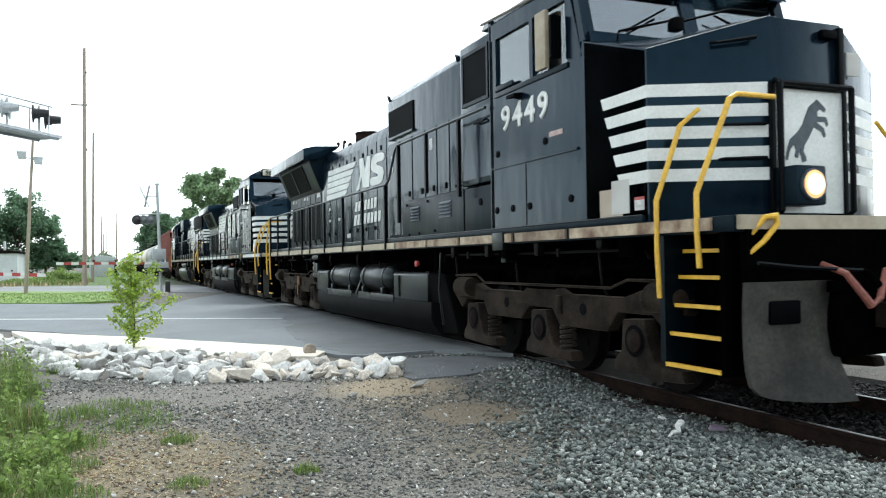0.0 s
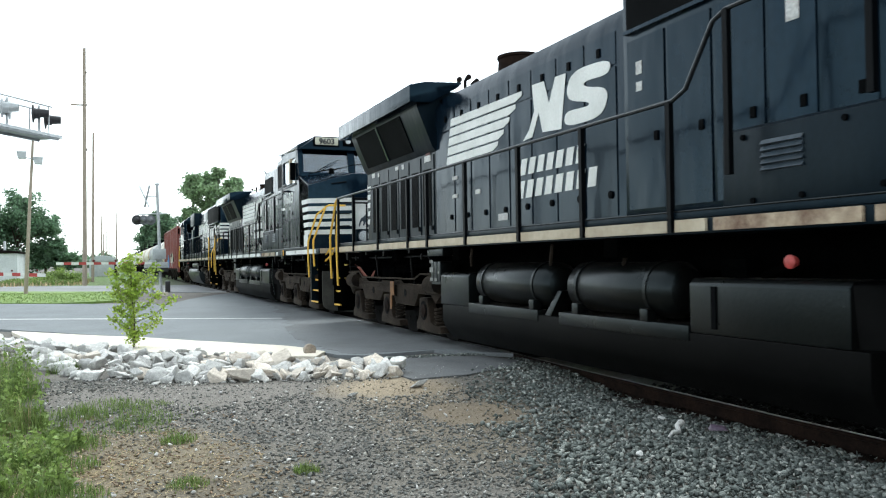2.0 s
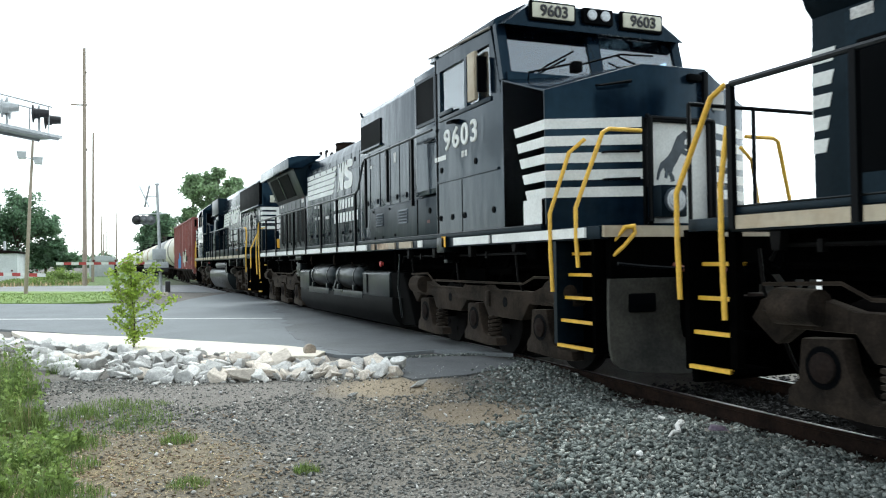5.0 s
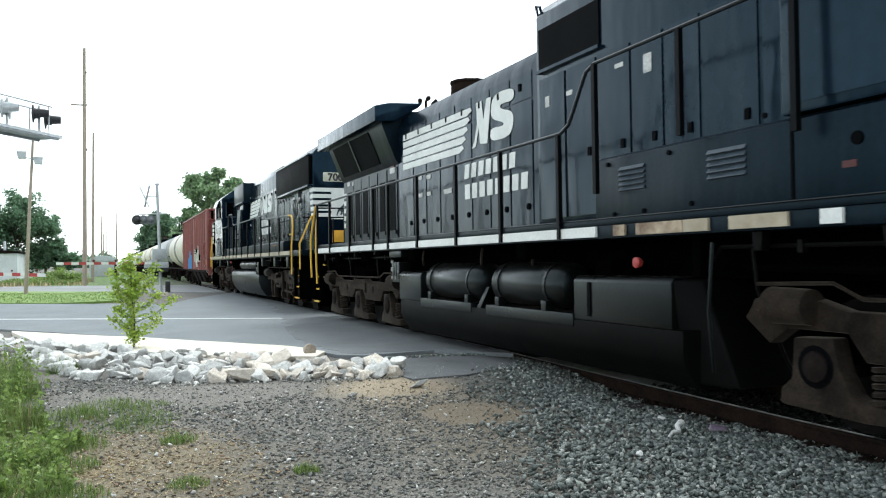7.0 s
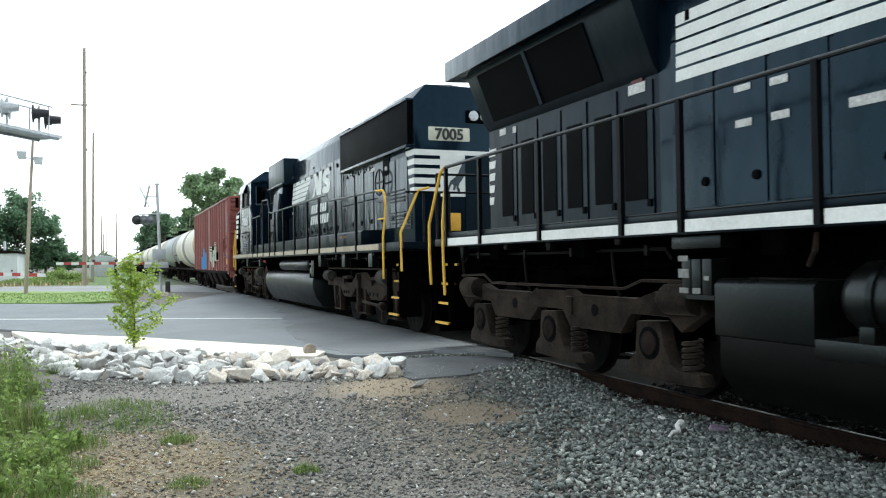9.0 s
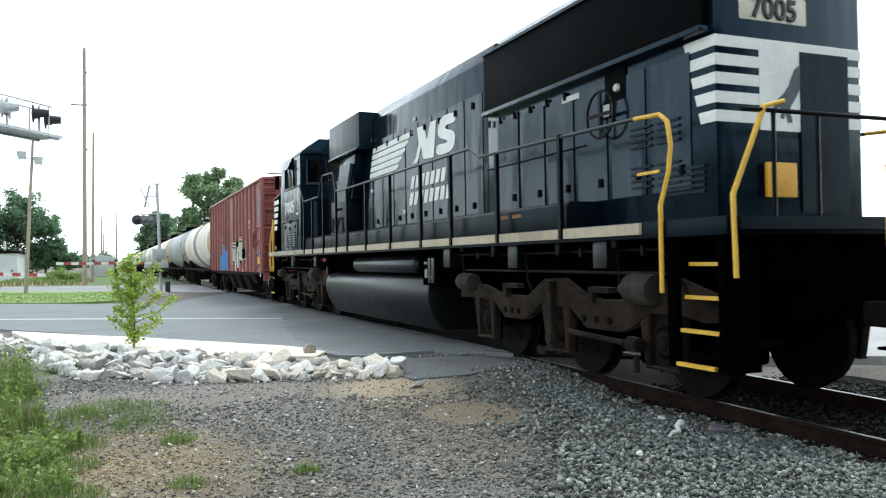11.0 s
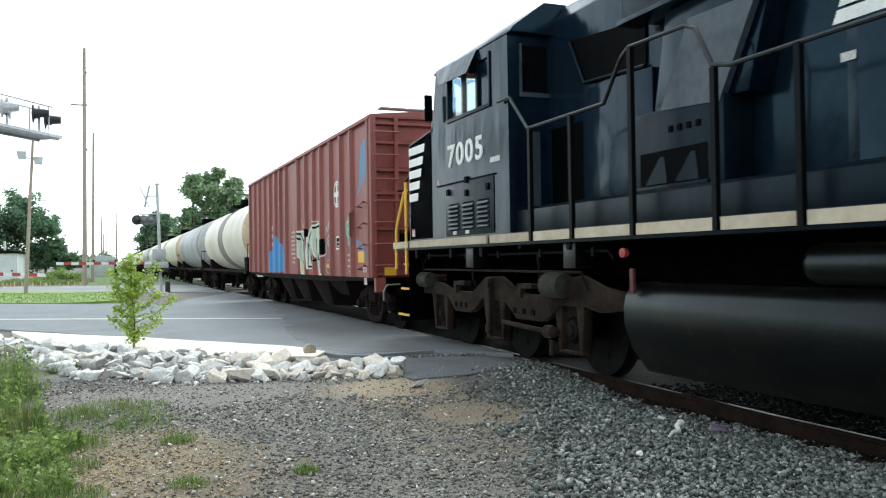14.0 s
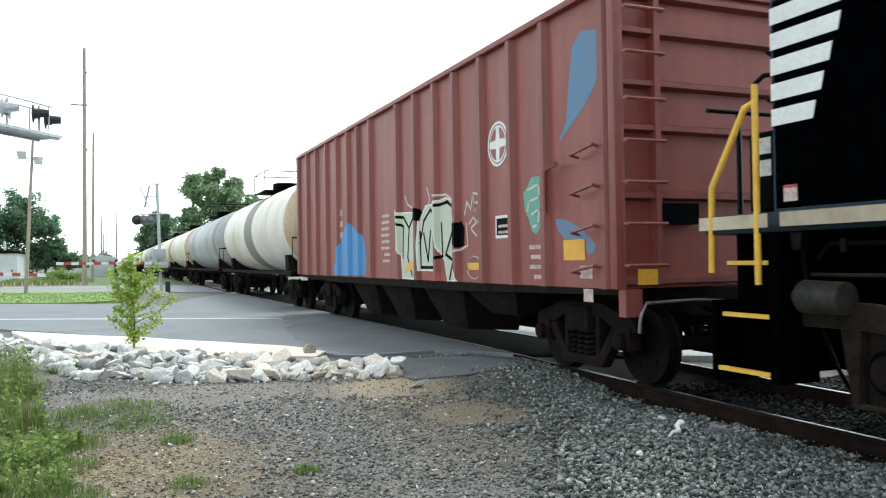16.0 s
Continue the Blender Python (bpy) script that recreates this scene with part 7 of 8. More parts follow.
def ground():
    xs = [-3000, -1000, -400, -150, -70, -40, -25, -15, -10] + [-6 + 0.12 * i for i in range(126)] + [10, 14, 20, 30, 50, 100, 300, 1000, 3000]
    ys = [-400, -100, -40, -15, -5, 0] + [2 + 0.12 * i for i in range(93)] + [14, 16, 19, 23, 28, 34, 42, 52, 60, 66, 72, 80, 90, 105, 125, 160, 220, 350, 700, 1500, 4000]
    g = Geo()
    g.v = [(x, y, height(x, y)) for y in ys for x in xs]
    k = len(xs)
    g.f = [(j * k + i, j * k + i + 1, (j + 1) * k + i + 1, (j + 1) * k + i) for j in range(len(ys) - 1) for i in range(k - 1)]
    o = finish("ground", g, soil_material(), smooth=60)
    return tagged(o, "gravelly soil with dry straw and sandy patches", "ground", kind="structure")


def slab(name, pts, z0, z1, material, label, category, wob=0.0, seed=1):
    rng = random.Random(seed)
    out = []
    for (a, b), (c, d) in zip(pts, pts[1:] + pts[:1]):
        ln = math.hypot(c - a, d - b)
        n = max(1, int(ln / 0.35)) if wob else 1
        for i in range(n):
            t = i / n
            w = wob if 0 < i else 0
            out.append((a + (c - a) * t + rng.uniform(-w, w), b + (d - b) * t + rng.uniform(-w, w)))
    o = finish(name, Geo().prism(out, "z", z0, z1), material, smooth=0)
    return tagged(o, label, category, kind="structure")


def roads():
    slab("road", [(-70, 62.3), (-2.27, 20.31), (1.19, 15.4), (2.75, 13.2), (3.12, 11.6), (3.5, 11.35), (4.6, 11.5), (5.46, 10.5), (5.46, 39.5), (3.0, 33.5), (1.93, 29.72), (-3.83, 34.33), (-70, 87)], -0.2, 0.0, ASPHALT, "worn grey asphalt road at the crossing", "road")
    # fill and bed are coloured black for the shade under the train
    slab("road_crossing", [(5.60, 10.35), (6.93, 9.4), (6.93, 40), (5.60, 39.6)], -0.2, -0.012, SHADEBED, "fill between the rails, darkened with the train's shade", "road")
    slab("ballast_bed", [(5.53, -14), (9.0, -14), (9.0, 7.9), (7.0, 9.3), (5.53, 10.3)], -0.4, -0.205, SHADEBED, "stone bed under the rails, blackened with the train's shade", "track bed")
    slab("road_beyond", [(7.06, 9.3), (10, 7.5), (60, -24), (90, 0), (60, 26), (20, 50), (7.06, 42)], -0.2, -0.004, mat("sunlit_concrete_yard", (0.36, 0.36, 0.35), (0.28, 0.28, 0.27), rough=0.9, scale=0.4), "pale pavement beyond the track", "pavement")
    slab("road_line", [(-40, 47.1), (-2.68, 24.01), (3.92, 19.92), (3.98, 20.05), (-2.6, 24.18), (-40, 47.35)], -0.01, 0.004, ROADPAINT, "white painted road line", "road marking")
    slab("road_patch", [(3.25, 11.0), (4.35, 11.15), (5.0, 10.75), (5.3, 9.9), (4.9, 9.5), (4.1, 9.1), (3.35, 9.05), (3.2, 9.9)], -0.2, -0.038, ASPHALT2, "crumbling dark asphalt patch beside the track", "pavement", 0.05, 3)
    slab("road_apron", [(3.5, 11.55), (4.6, 11.62), (5.44, 10.9), (5.44, 32), (4.7, 25), (3.9, 19), (3.2, 15.2), (3.1, 12.6)], -0.1, 0.004, ASPHALT3, "darker asphalt beside the rails", "road", 0.16, 9)
    slab("road_far", [(-60, 103), (-5.65, 50.67), (0.14, 45.04), (5.3, 40.6), (5.3, 54.8), (3.66, 56.3), (-7.3, 65.5), (-60, 118)], -0.2, -0.002, mat("pale_far_road", (0.24, 0.245, 0.25), (0.19, 0.19, 0.195), rough=0.9, scale=0.3), "pale grey side road", "road")
    slab("lawn_strip", [(-60, 81), (-3.85, 34.4), (-1.6, 32.5), (0.2, 33.3), (0.55, 38), (0.14, 44.9), (-5.65, 50.5), (-60, 101)], -0.2, 0.03, LAWN, "mown green grass strip between the roads", "grass", 0.08, 4)
    slab("concrete_pad", [(-1.95, 19.4), (-0.6, 17.6), (0.72, 16.0), (1.2, 15.3), (2.72, 13.15), (3.05, 12.1), (2.75, 11.5), (1.6, 12.2), (0.2, 13.9), (-1.4, 16.6)], -0.2, 0.015, CONCRETE, "pale concrete apron behind the stones", "pavement", 0.03, 6)


def rail_strip(prof):
    """A rail section drawn out along the line, which sinks a little on the near side of the crossing."""
    stations = [(-30, -0.055), (5.5, -0.055), (8.0, -0.038), (11.5, 0.0), (900, 0.0)]
    n, m = len(prof), len(stations)
    vs = [(x, y, z + dz) for y, dz in stations for x, z in prof]
    fs = [(i * n + j, i * n + (j + 1) % n, (i + 1) * n + (j + 1) % n, (i + 1) * n + j) for i in range(m - 1) for j in range(n)]
    return Geo().add(vs, fs + [tuple(range(n))[::-1], tuple(range((m - 1) * n, m * n))])


def track():
    T = thing("railway_track", "rusty steel rails on timber ties and stone", "track", TRACK, 0, 0, kind="structure")
    for sx in (-1, 1):
        x = sx * 0.7535
        prof = [(-0.07, -0.172), (0.07, -0.172), (0.068, -0.160), (0.012, -0.140), (0.009, -0.045), (0.034, -0.034), (0.036, -0.004), (0.028, -0.0005), (-0.028, -0.0005), (-0.036, -0.004), (-0.034, -0.034), (-0.009, -0.045), (-0.012, -0.140), (-0.068, -0.160)]
        r = part("rail", rail_strip([(x + a, b) for a, b in prof]), RUST, T, "rust-brown steel rail", smooth=30)
        part("rail_head", rail_strip([(x - 0.026, -0.001), (x + 0.026, -0.001), (x + 0.022, 0.001), (x - 0.022, 0.001)]), RAILTOP, r, "polished running surface")
    base = Geo().box(-1.3, 1.3, -0.11, 0.11, -0.32, -0.165)
    tie = part("tie", base, TIE, T, "", 0.01)
    tie.location = (0, -6, -0.045)
    for i in range(1, 29):
        share(tie, T, random.uniform(-0.03, 0.03), -6 + 0.55 * i, -0.045)
    for i in range(30):
        y = 40 + 0.55 * i
        share(tie, T, random.uniform(-0.03, 0.03), y, 0)
    plate = part("tie_plate", Geo().box(-0.16, 0.16, -0.09, 0.09, -0.166, -0.150).cyl((-0.1, 0.05, -0.16), (-0.1, 0.05, -0.125), 0.014, 6).cyl((-0.1, -0.05, -0.16), (-0.1, -0.05, -0.125), 0.014, 6), RUST, T)
    plate.location = (-0.7535, 2.8, -0.045)
    for i in range(13):
        share(plate, T, -0.7535, 3.35 + 0.55 * i, -0.045)


def stone_shape(rng, n=2):
    bm = bmesh.new()
    bmesh.ops.create_icosphere(bm, subdivisions=n, radius=1)
    cuts = [(Vector((rng.gauss(0, 1), rng.gauss(0, 1), rng.gauss(0, 1))).normalized(), rng.uniform(0.45, 0.8)) for _ in range(9)]
    for v in bm.verts:
        for d, k in cuts:
            e = v.co.dot(d)
            if e > k:
                v.co -= d * (e - k)
    return bm


def scatter_stones(name, label, places, material, seed):
    """One joined mesh of small angular stones; places: (x, y, z, size)."""
    rng = random.Random(seed)
    shapes = []
    for _ in range(8):
        bm = bmesh.new()
        pts = [Vector((rng.gauss(0, 1), rng.gauss(0, 1), rng.gauss(0, 1))).normalized() * rng.uniform(0.75, 1.1) for _ in range(9)]
        made = bmesh.ops.convex_hull(bm, input=[bm.verts.new(q) for q in pts])
        bmesh.ops.delete(bm, geom=[v for v in bm.verts if not v.link_faces], context="VERTS")
        bm.verts.index_update()
        bm.faces.ensure_lookup_table()
        shapes.append((np.array([v.co[:] for v in bm.verts]), np.array([[v.index for v in f.verts] for f in bm.faces])))
        bm.free()
    gen = np.random.default_rng(seed)
    vs, fs, k = [], [], 0
    for x, y, z, s in places:
        v, f = shapes[rng.randrange(8)]
        e = Euler((rng.gauss(0, 0.35), rng.gauss(0, 0.35), rng.uniform(0, 6.3))).to_matrix()
        sc = np.array([rng.uniform(0.8, 1.6), rng.uniform(0.6, 1.1), rng.uniform(0.40, 0.75)]) * s
        vs.append((v * sc) @ np.array(e).T + (x, y, z))
        fs.append(f + k)
        k += len(v)
    vs, fs = np.concatenate(vs), np.concatenate(fs)
    me = bpy.data.meshes.new(name)
    me.vertices.add(len(vs))
    me.vertices.foreach_set("co", vs.ravel())
    me.loops.add(fs.size)
    me.loops.foreach_set("vertex_index", fs.ravel())
    me.polygons.add(len(fs))
    me.polygons.foreach_set("loop_start", np.arange(0, fs.size, 3))
    me.update(calc_edges=True)
    me.validate()
    me.materials.append(material)
    return tagged(new(name, me), label, "gravel", kind="stuff")


def on_patch(x, y):
    return 3.15 < x < 5.25 and 9.1 < y < 11.1 and not (x > 4.3 and y < 9.1 + 0.65 * (x - 4.1))


def gravel():
    rng = random.Random(11)
    bal, shade_stones, mix, tan, pale = [], [], [], [], []
    # ballast shoulder: dense towards the track and in the foreground
    for _ in range(40000):
        y = 2.7 + 7.6 * rng.random() ** 1.35
        x = rng.uniform(0.3, 5.47)
        edge = 2.35 + 0.32 * (y - 3) + 0.6 * noise.noise((x * 0.8, y * 0.8, 7))
        p = min(1, max(0.0, (x - edge) / 1.0 + 0.4))
        if on_patch(x, y) and rng.random() < 0.98:
            continue
        bare = math.hypot((x - 3.0) / 1.2, (y - 8.8) / 0.6) < 0.75
        worn = math.hypot((x - 3.3) / 0.8, (y - 7.2)) + 0.4 * noise.noise((x * 1.6, y * 1.6, 5)) < 0.7 or math.hypot(x - 2.8, y - 5.8) < 0.4
        if rng.random() < p and not (bare and rng.random() < 0.96) and not (worn and rng.random() < 0.75):
            s = rng.choice((0.014, 0.018, 0.023, 0.028, 0.034))
            lift = 0.03 if x < 4.8 else 0.0
            bal.append((x, y, height(x, y) + lift * rng.random() + s * 0.35, s))
    # stones under the train, in the colour darkened for its shade
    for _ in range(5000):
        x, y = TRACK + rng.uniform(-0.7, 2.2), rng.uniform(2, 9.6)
        shade_stones.append((x, y, -0.20 + 0.02 * rng.random(), rng.choice((0.022, 0.028, 0.034))))
    for _ in range(44000):
        y = 3.5 + 7.6 * rng.random() ** 1.2
        x = rng.uniform(-1.7, 4.0)
        if on_patch(x, y):
            continue
        straw = math.hypot(x + 0.1, (y - 6.5) * 0.6) + 0.55 * noise.noise((x * 1.3, y * 1.3, 3)) < 1.12
        sandy = math.hypot((x - 3.0) / 1.2, (y - 8.8) / 0.6) < 0.8 or math.hypot((x - 3.3) / 0.8, (y - 7.2)) < 0.6
        s = rng.choice((0.006, 0.008, 0.010, 0.013, 0.017, 0.022))
        if straw:
            if rng.random() < 0.5:
                tan.append((x, y, height(x, y) + s * 0.25, s * 0.9))
            elif rng.random() < 0.18:
                mix.append((x, y, height(x, y) + s * 0.3, s))
        elif sandy:
            if rng.random() < 0.25:
                tan.append((x, y, height(x, y) + s * 0.2, s * 0.8))
        elif math.hypot((x - 0.9) / 1.9, (y - 9.3) / 0.75) + 0.4 * noise.noise((x * 1.5, y * 1.5, 9)) < 0.9:
            if rng.random() < 0.4:
                mix.append((x, y, height(x, y) + s * 0.2, s * 0.8))
        else:
            mix.append((x, y, height(x, y) + s * 0.3, s))
    for _ in range(760):
        x, y = rng.uniform(-0.8, 5.2), rng.uniform(3.2, 10)
        s = rng.choice((0.007, 0.009, 0.011, 0.015, 0.022))
        pale.append((x, y, height(x, y) + s * 0.6 + 0.012, s))
    for _ in range(420):
        t = rng.random()
        x, y = 3.3 + 1.9 * t, 11.25 - 0.3 * t + rng.uniform(-0.15, 0.1)
        bal.append((x, y, -0.03, rng.choice((0.012, 0.018, 0.024))))
    scatter_stones("ballast", "grey-green crushed stone beside the rails", bal, BALLAST, 21)
    scatter_stones("oily_ballast", "crushed stone between the rails, blackened with the train's shade", shade_stones, SHADEBALLAST, 25)
    scatter_stones("gravel", "small brown and grey gravel", mix, GRAVEL, 22)
    scatter_stones("tan_gravel", "fine tan grit in the dry patch", tan, TANGRAVEL, 26)
    scatter_stones("pale_pebbles", "scattered pale pebbles", pale, PALESTONE, 23)


def lerp_line(pts, t):
    t *= len(pts) - 1
    i = min(int(t), len(pts) - 2)
    return [a + (b - a) * (t - i) for a, b in zip(pts[i], pts[i + 1])]


def block_shape(rng):
    """A broken quarry block: the hull of a few points near the faces of a box, with worn corners."""
    bm = bmesh.new()
    pts = []
    for _ in range(13):
        p = [rng.uniform(-1, 1) for _ in range(3)]
        p[rng.randrange(3)] = rng.choice((-1, 1)) * rng.uniform(0.78, 1.0)
        pts.append(Vector((p[0], p[1] * 0.85, p[2] * 0.7)))
    bmesh.ops.convex_hull(bm, input=[bm.verts.new(q) for q in pts])
    bmesh.ops.delete(bm, geom=[v for v in bm.verts if not v.link_faces], context="VERTS")
    bmesh.ops.dissolve_limit(bm, angle_limit=0.3, verts=bm.verts, edges=bm.edges)
    bmesh.ops.bevel(bm, geom=bm.edges[:], offset=0.07, segments=1, profile=0.6, affect="EDGES", clamp_overlap=True)
    bmesh.ops.recalc_face_normals(bm, faces=bm.faces)
    return bm


def riprap():
    P = thing("rock_pile", "bank of pale broken limestone boulders", "rocks", kind="structure")
    rng = random.Random(8)
    meshes = []
    for i in range(16):
        bm = block_shape(rng)
        me = bpy.data.meshes.new("rock")
        bm.to_mesh(me)
        bm.free()
        me.materials.append(ROCK if i % 3 else ROCK2)
        me.shade_smooth()
        me.set_sharp_from_angle(angle=radians(28))
        meshes.append(me)
    front = [(-1.5, 14.3), (-0.45, 11.3), (0.64, 10.25), (1.3, 9.95), (2.1, 9.65), (3.3, 9.35)]
    back = [(-2.5, 18.3), (-0.7, 15.6), (0.5, 13.9), (1.7, 12.3), (2.6, 11.3), (3.45, 9.75)]
    for i in range(330):
        t, w = rng.random() ** 0.9, 0.78 * rng.random()
        (ax, ay), (bx, by) = lerp_line(front, t), lerp_line(back, t)
        x, y = ax + (bx - ax) * w, ay + (by - ay) * w
        s = rng.choice((0.06, 0.08, 0.10, 0.115, 0.13, 0.16)) * (0.88 if t < 0.75 else 0.78)
        z = height(x, y) + 0.07 * math.sin(min(1, w * 1.6) * math.pi * 0.6) + s * 0.40
        buff = rng.random() < (0.12 if t < 0.55 else 0.5)
        o = new("rock", meshes[3 * rng.randrange(5) + (0 if buff else rng.choice((1, 2)))])
        o.parent = P
        o.matrix_basis = Matrix.LocRotScale((x, y, z), Euler((rng.uniform(-0.6, 0.6), rng.uniform(-0.5, 0.5), rng.uniform(0, 6.3))), (s * rng.uniform(0.9, 1.45), s * rng.uniform(0.8, 1.15), s * rng.uniform(0.75, 1.05)))
    fill = []
    for _ in range(1100):
        t, w = rng.random(), rng.uniform(-0.06, 1.0)
        (ax, ay), (bx, by) = lerp_line(front, t), lerp_line(back, t)
        x, y = ax + (bx - ax) * w, ay + (by - ay) * w
        fill.append((x, y, height(x, y) + 0.05 * min(1, max(0, w) * 2) + rng.uniform(0, 0.03), rng.choice((0.022, 0.03, 0.04, 0.055))))
    scatter_stones("rubble", "small pale rubble between the boulders", fill, PALESTONE, 24)
    for x, y, s in ((3.28, 8.72, 0.10), (1.1, 7.75, 0.045), (2.45, 8.5, 0.06)):
        o = finish("loose_stone", Geo(), ROCK2)
        o.data = meshes[4]
        o.matrix_basis = Matrix.LocRotScale((x, y, height(x, y) + s * 0.3), Euler((0.2, 0.1, x)), (s * 1.4, s, s * 0.6))
        tagged(o, "single pale stone lying on the sandy soil", "stone")


# ---- plants ----
def blades(places, rng, wide):
    g = Geo()
    for x, y, z, h in places:
        a, lean = rng.uniform(0, 6.3), rng.uniform(0.05, 0.9) * h
        w = wide * rng.uniform(0.6, 1.2)
        dx, dy = math.cos(a), math.sin(a)
        px, py = -dy * w, dx * w
        g.add([(x - px, y - py, z), (x + px, y + py, z), (x + px * 0.7 + dx * lean * 0.35, y + py * 0.7 + dy * lean * 0.35, z + h * 0.6), (x - px * 0.7 + dx * lean * 0.35, y - py * 0.7 + dy * lean * 0.35, z + h * 0.6), (x + dx * lean, y + dy * lean, z + h)],
              [(0, 1, 2, 3), (3, 2, 4)])
    return g


def raw(name, g, material, parent=None):
    me = bpy.data.meshes.new(name)
    me.from_pydata(g.v, [], g.f)
    me.materials.append(material)
    o = new(name, me)
    if parent is not None:
        o.parent = parent
    return o


def clump(x, y, r, h, n, seed, label, material=None, wide=0.004):
    rng = random.Random(seed)
    pl = []
    for _ in range(n):
        a, q = rng.uniform(0, 6.3), r * math.sqrt(rng.random())
        xx, yy = x + q * math.cos(a), y + q * math.sin(a)
        pl.append((xx, yy, height(xx, yy) - 0.01, h * rng.uniform(0.4, 1.1) * (1 - 0.5 * q / r)))
    o = raw("grass_clump", blades(pl, rng, wide), material or GRASS)
    return tagged(o, label, "grass", kind="stuff")


def weeds():
    for i, (x, y, r, h, n) in enumerate(((-0.98, 8.3, 0.42, 0.42, 900), (-1.2, 9.8, 0.5, 0.5, 900), (-1.45, 11.4, 0.55, 0.55, 800), (-0.72, 6.9, 0.36, 0.24, 800), (-0.58, 6.05, 0.34, 0.18, 800), (-0.45, 7.6, 0.3, 0.14, 400))):
        clump(x, y, r, h, n, 40 + i, "tall green weeds and grass at the gravel's edge", None, 0.005)
        clump(x, y, r, h * 1.25, 60, 50 + i, "dry seed stalks among the weeds", STRAW, 0.003)
        rng = random.Random(140 + i)
        g = Geo()
        for _ in range(26):
            # an upright stalk with leaves set along it, the largest low down
            a, q = rng.uniform(0, 6.3), r * 1.05 * math.sqrt(rng.random())
            bx, by, top = x + q * math.cos(a), y + q * math.sin(a), h * rng.uniform(0.55, 1.15)
            lx, ly = rng.gauss(0, 0.12) * top, rng.gauss(0, 0.12) * top
            z0 = height(bx, by)
            g.tube([(bx, by, z0 - 0.01), (bx + lx * 0.4, by + ly * 0.4, z0 + top * 0.5), (bx + lx, by + ly, z0 + top)], 0.003, 4, 0.0012)
            for k in range(7):
                f = (k + 0.6) / 7
                leaf_cards(g, (bx + lx * f, by + ly * f, z0 + top * f), 3, 0.026 - 0.012 * f, 0.078 - 0.04 * f, rng)
        tagged(raw("weed_leaves", g, WEED), "leafy green weed stalks among the grass", "weeds", kind="stuff")
    for i, (x, y, r, h, n) in enumerate(((0.53, 7.24, 0.15, 0.15, 260), (1.3, 5.72, 0.10, 0.12, 220), (0.48, 5.75, 0.14, 0.11, 260), (0.10, 8.0, 0.34, 0.11, 420), (-0.38, 8.5, 0.36, 0.17, 520), (-0.6, 12.0, 0.22, 0.30, 260), (0.42, 7.7, 0.15, 0.07, 90), (1.25, 10.2, 0.10, 0.16, 70), (-0.05, 8.75, 0.42, 0.16, 520), (0.32, 8.2, 0.30, 0.12, 380), (0.30, 8.75, 0.30, 0.10, 300), (-0.30, 7.4, 0.30, 0.16, 420), (-0.35, 6.6, 0.28, 0.16, 420), (-0.25, 5.75, 0.25, 0.15, 380), (0.0, 6.9, 0.85, 0.05, 300), (0.1, 5.7, 0.8, 0.045, 220), (0.2, 8.3, 0.75, 0.06, 260))):
        clump(x, y, r, h, n, 60 + i, "small tuft of bright green grass in the gravel", None, 0.0035)
    rng = random.Random(76)
    g = Geo()
    for _ in range(520):
        a, q = rng.uniform(0, 6.3), 1.5 * rng.random() ** 0.7
        x, y = 0.1 + q * math.cos(a), 6.6 + 1.35 * q * math.sin(a)
        u, ln, w = rng.uniform(0, 6.3), rng.uniform(0.008, 0.030), rng.uniform(0.003, 0.007)
        c, d, z, t = math.cos(u), math.sin(u), height(x, y) + 0.004, rng.uniform(0, 0.012)
        low = [(x + c * i * ln - d * j * w, y + d * i * ln + c * j * w, z + t * (i > 0)) for i, j in ((-1, -1), (1, -0.6), (1, 0.6), (-1, 1))]
        g.add(low + [(p, r, e + 0.006) for p, r, e in low], [(4, 5, 6, 7), (0, 1, 5, 4), (1, 2, 6, 5), (2, 3, 7, 6), (3, 0, 4, 7)])
    tagged(raw("bark_chips", g, CHIPS), "dry brown bark chips and twigs on the soil", "bark chips", kind="stuff")
    rng = random.Random(77)
    pl = []
    for _ in range(2000):
        a, q = rng.uniform(0, 6.3), 1.2 * rng.random() ** 0.7
        x, y = -0.05 + q * math.cos(a), 6.4 + 1.3 * q * math.sin(a)
        pl.append((x, y, height(x, y), rng.uniform(0.008, 0.03)))
    g = Geo()
    for x, y, z, h in pl:
        a, ln = rng.uniform(0, 6.3), rng.uniform(0.006, 0.024)
        dx, dy = math.cos(a) * ln, math.sin(a) * ln
        nx, ny = -math.sin(a) * 0.0022, math.cos(a) * 0.0022
        z += 0.006
        t = rng.uniform(-0.008, 0.014)
        g.add([(x - dx - nx, y - dy - ny, z), (x + dx - nx, y + dy - ny, z + t), (x + dx + nx, y + dy + ny, z + t), (x - dx + nx, y - dy + ny, z), (x, y, z + 0.004 + t / 2)], [(0, 1, 4), (1, 2, 4), (2, 3, 4), (3, 0, 4)])
    tagged(raw("dry_straw", g, STRAW), "dry yellow straw and chaff on the soil", "straw", kind="stuff")
    rng = random.Random(78)
    pl = []
    for _ in range(9000):
        t, w = rng.random(), rng.random()
        x = -14 + 14.3 * t
        y0 = 34.3 + (-3.85 - x) * 0.83 if x < -1.6 else 32.9
        y = y0 + 11.5 * w
        pl.append((x, y, 0.02, rng.uniform(0.02, 0.06)))
    tagged(raw("lawn_grass", blades(pl, rng, 0.02), GRASS), "mown grass blades of the strip", "grass", kind="stuff")
    rng = random.Random(79)
    pl = [(rng.uniform(-8, -2.2), rng.uniform(66, 82), 0.0, rng.uniform(0.10, 0.42)) for _ in range(7000)]
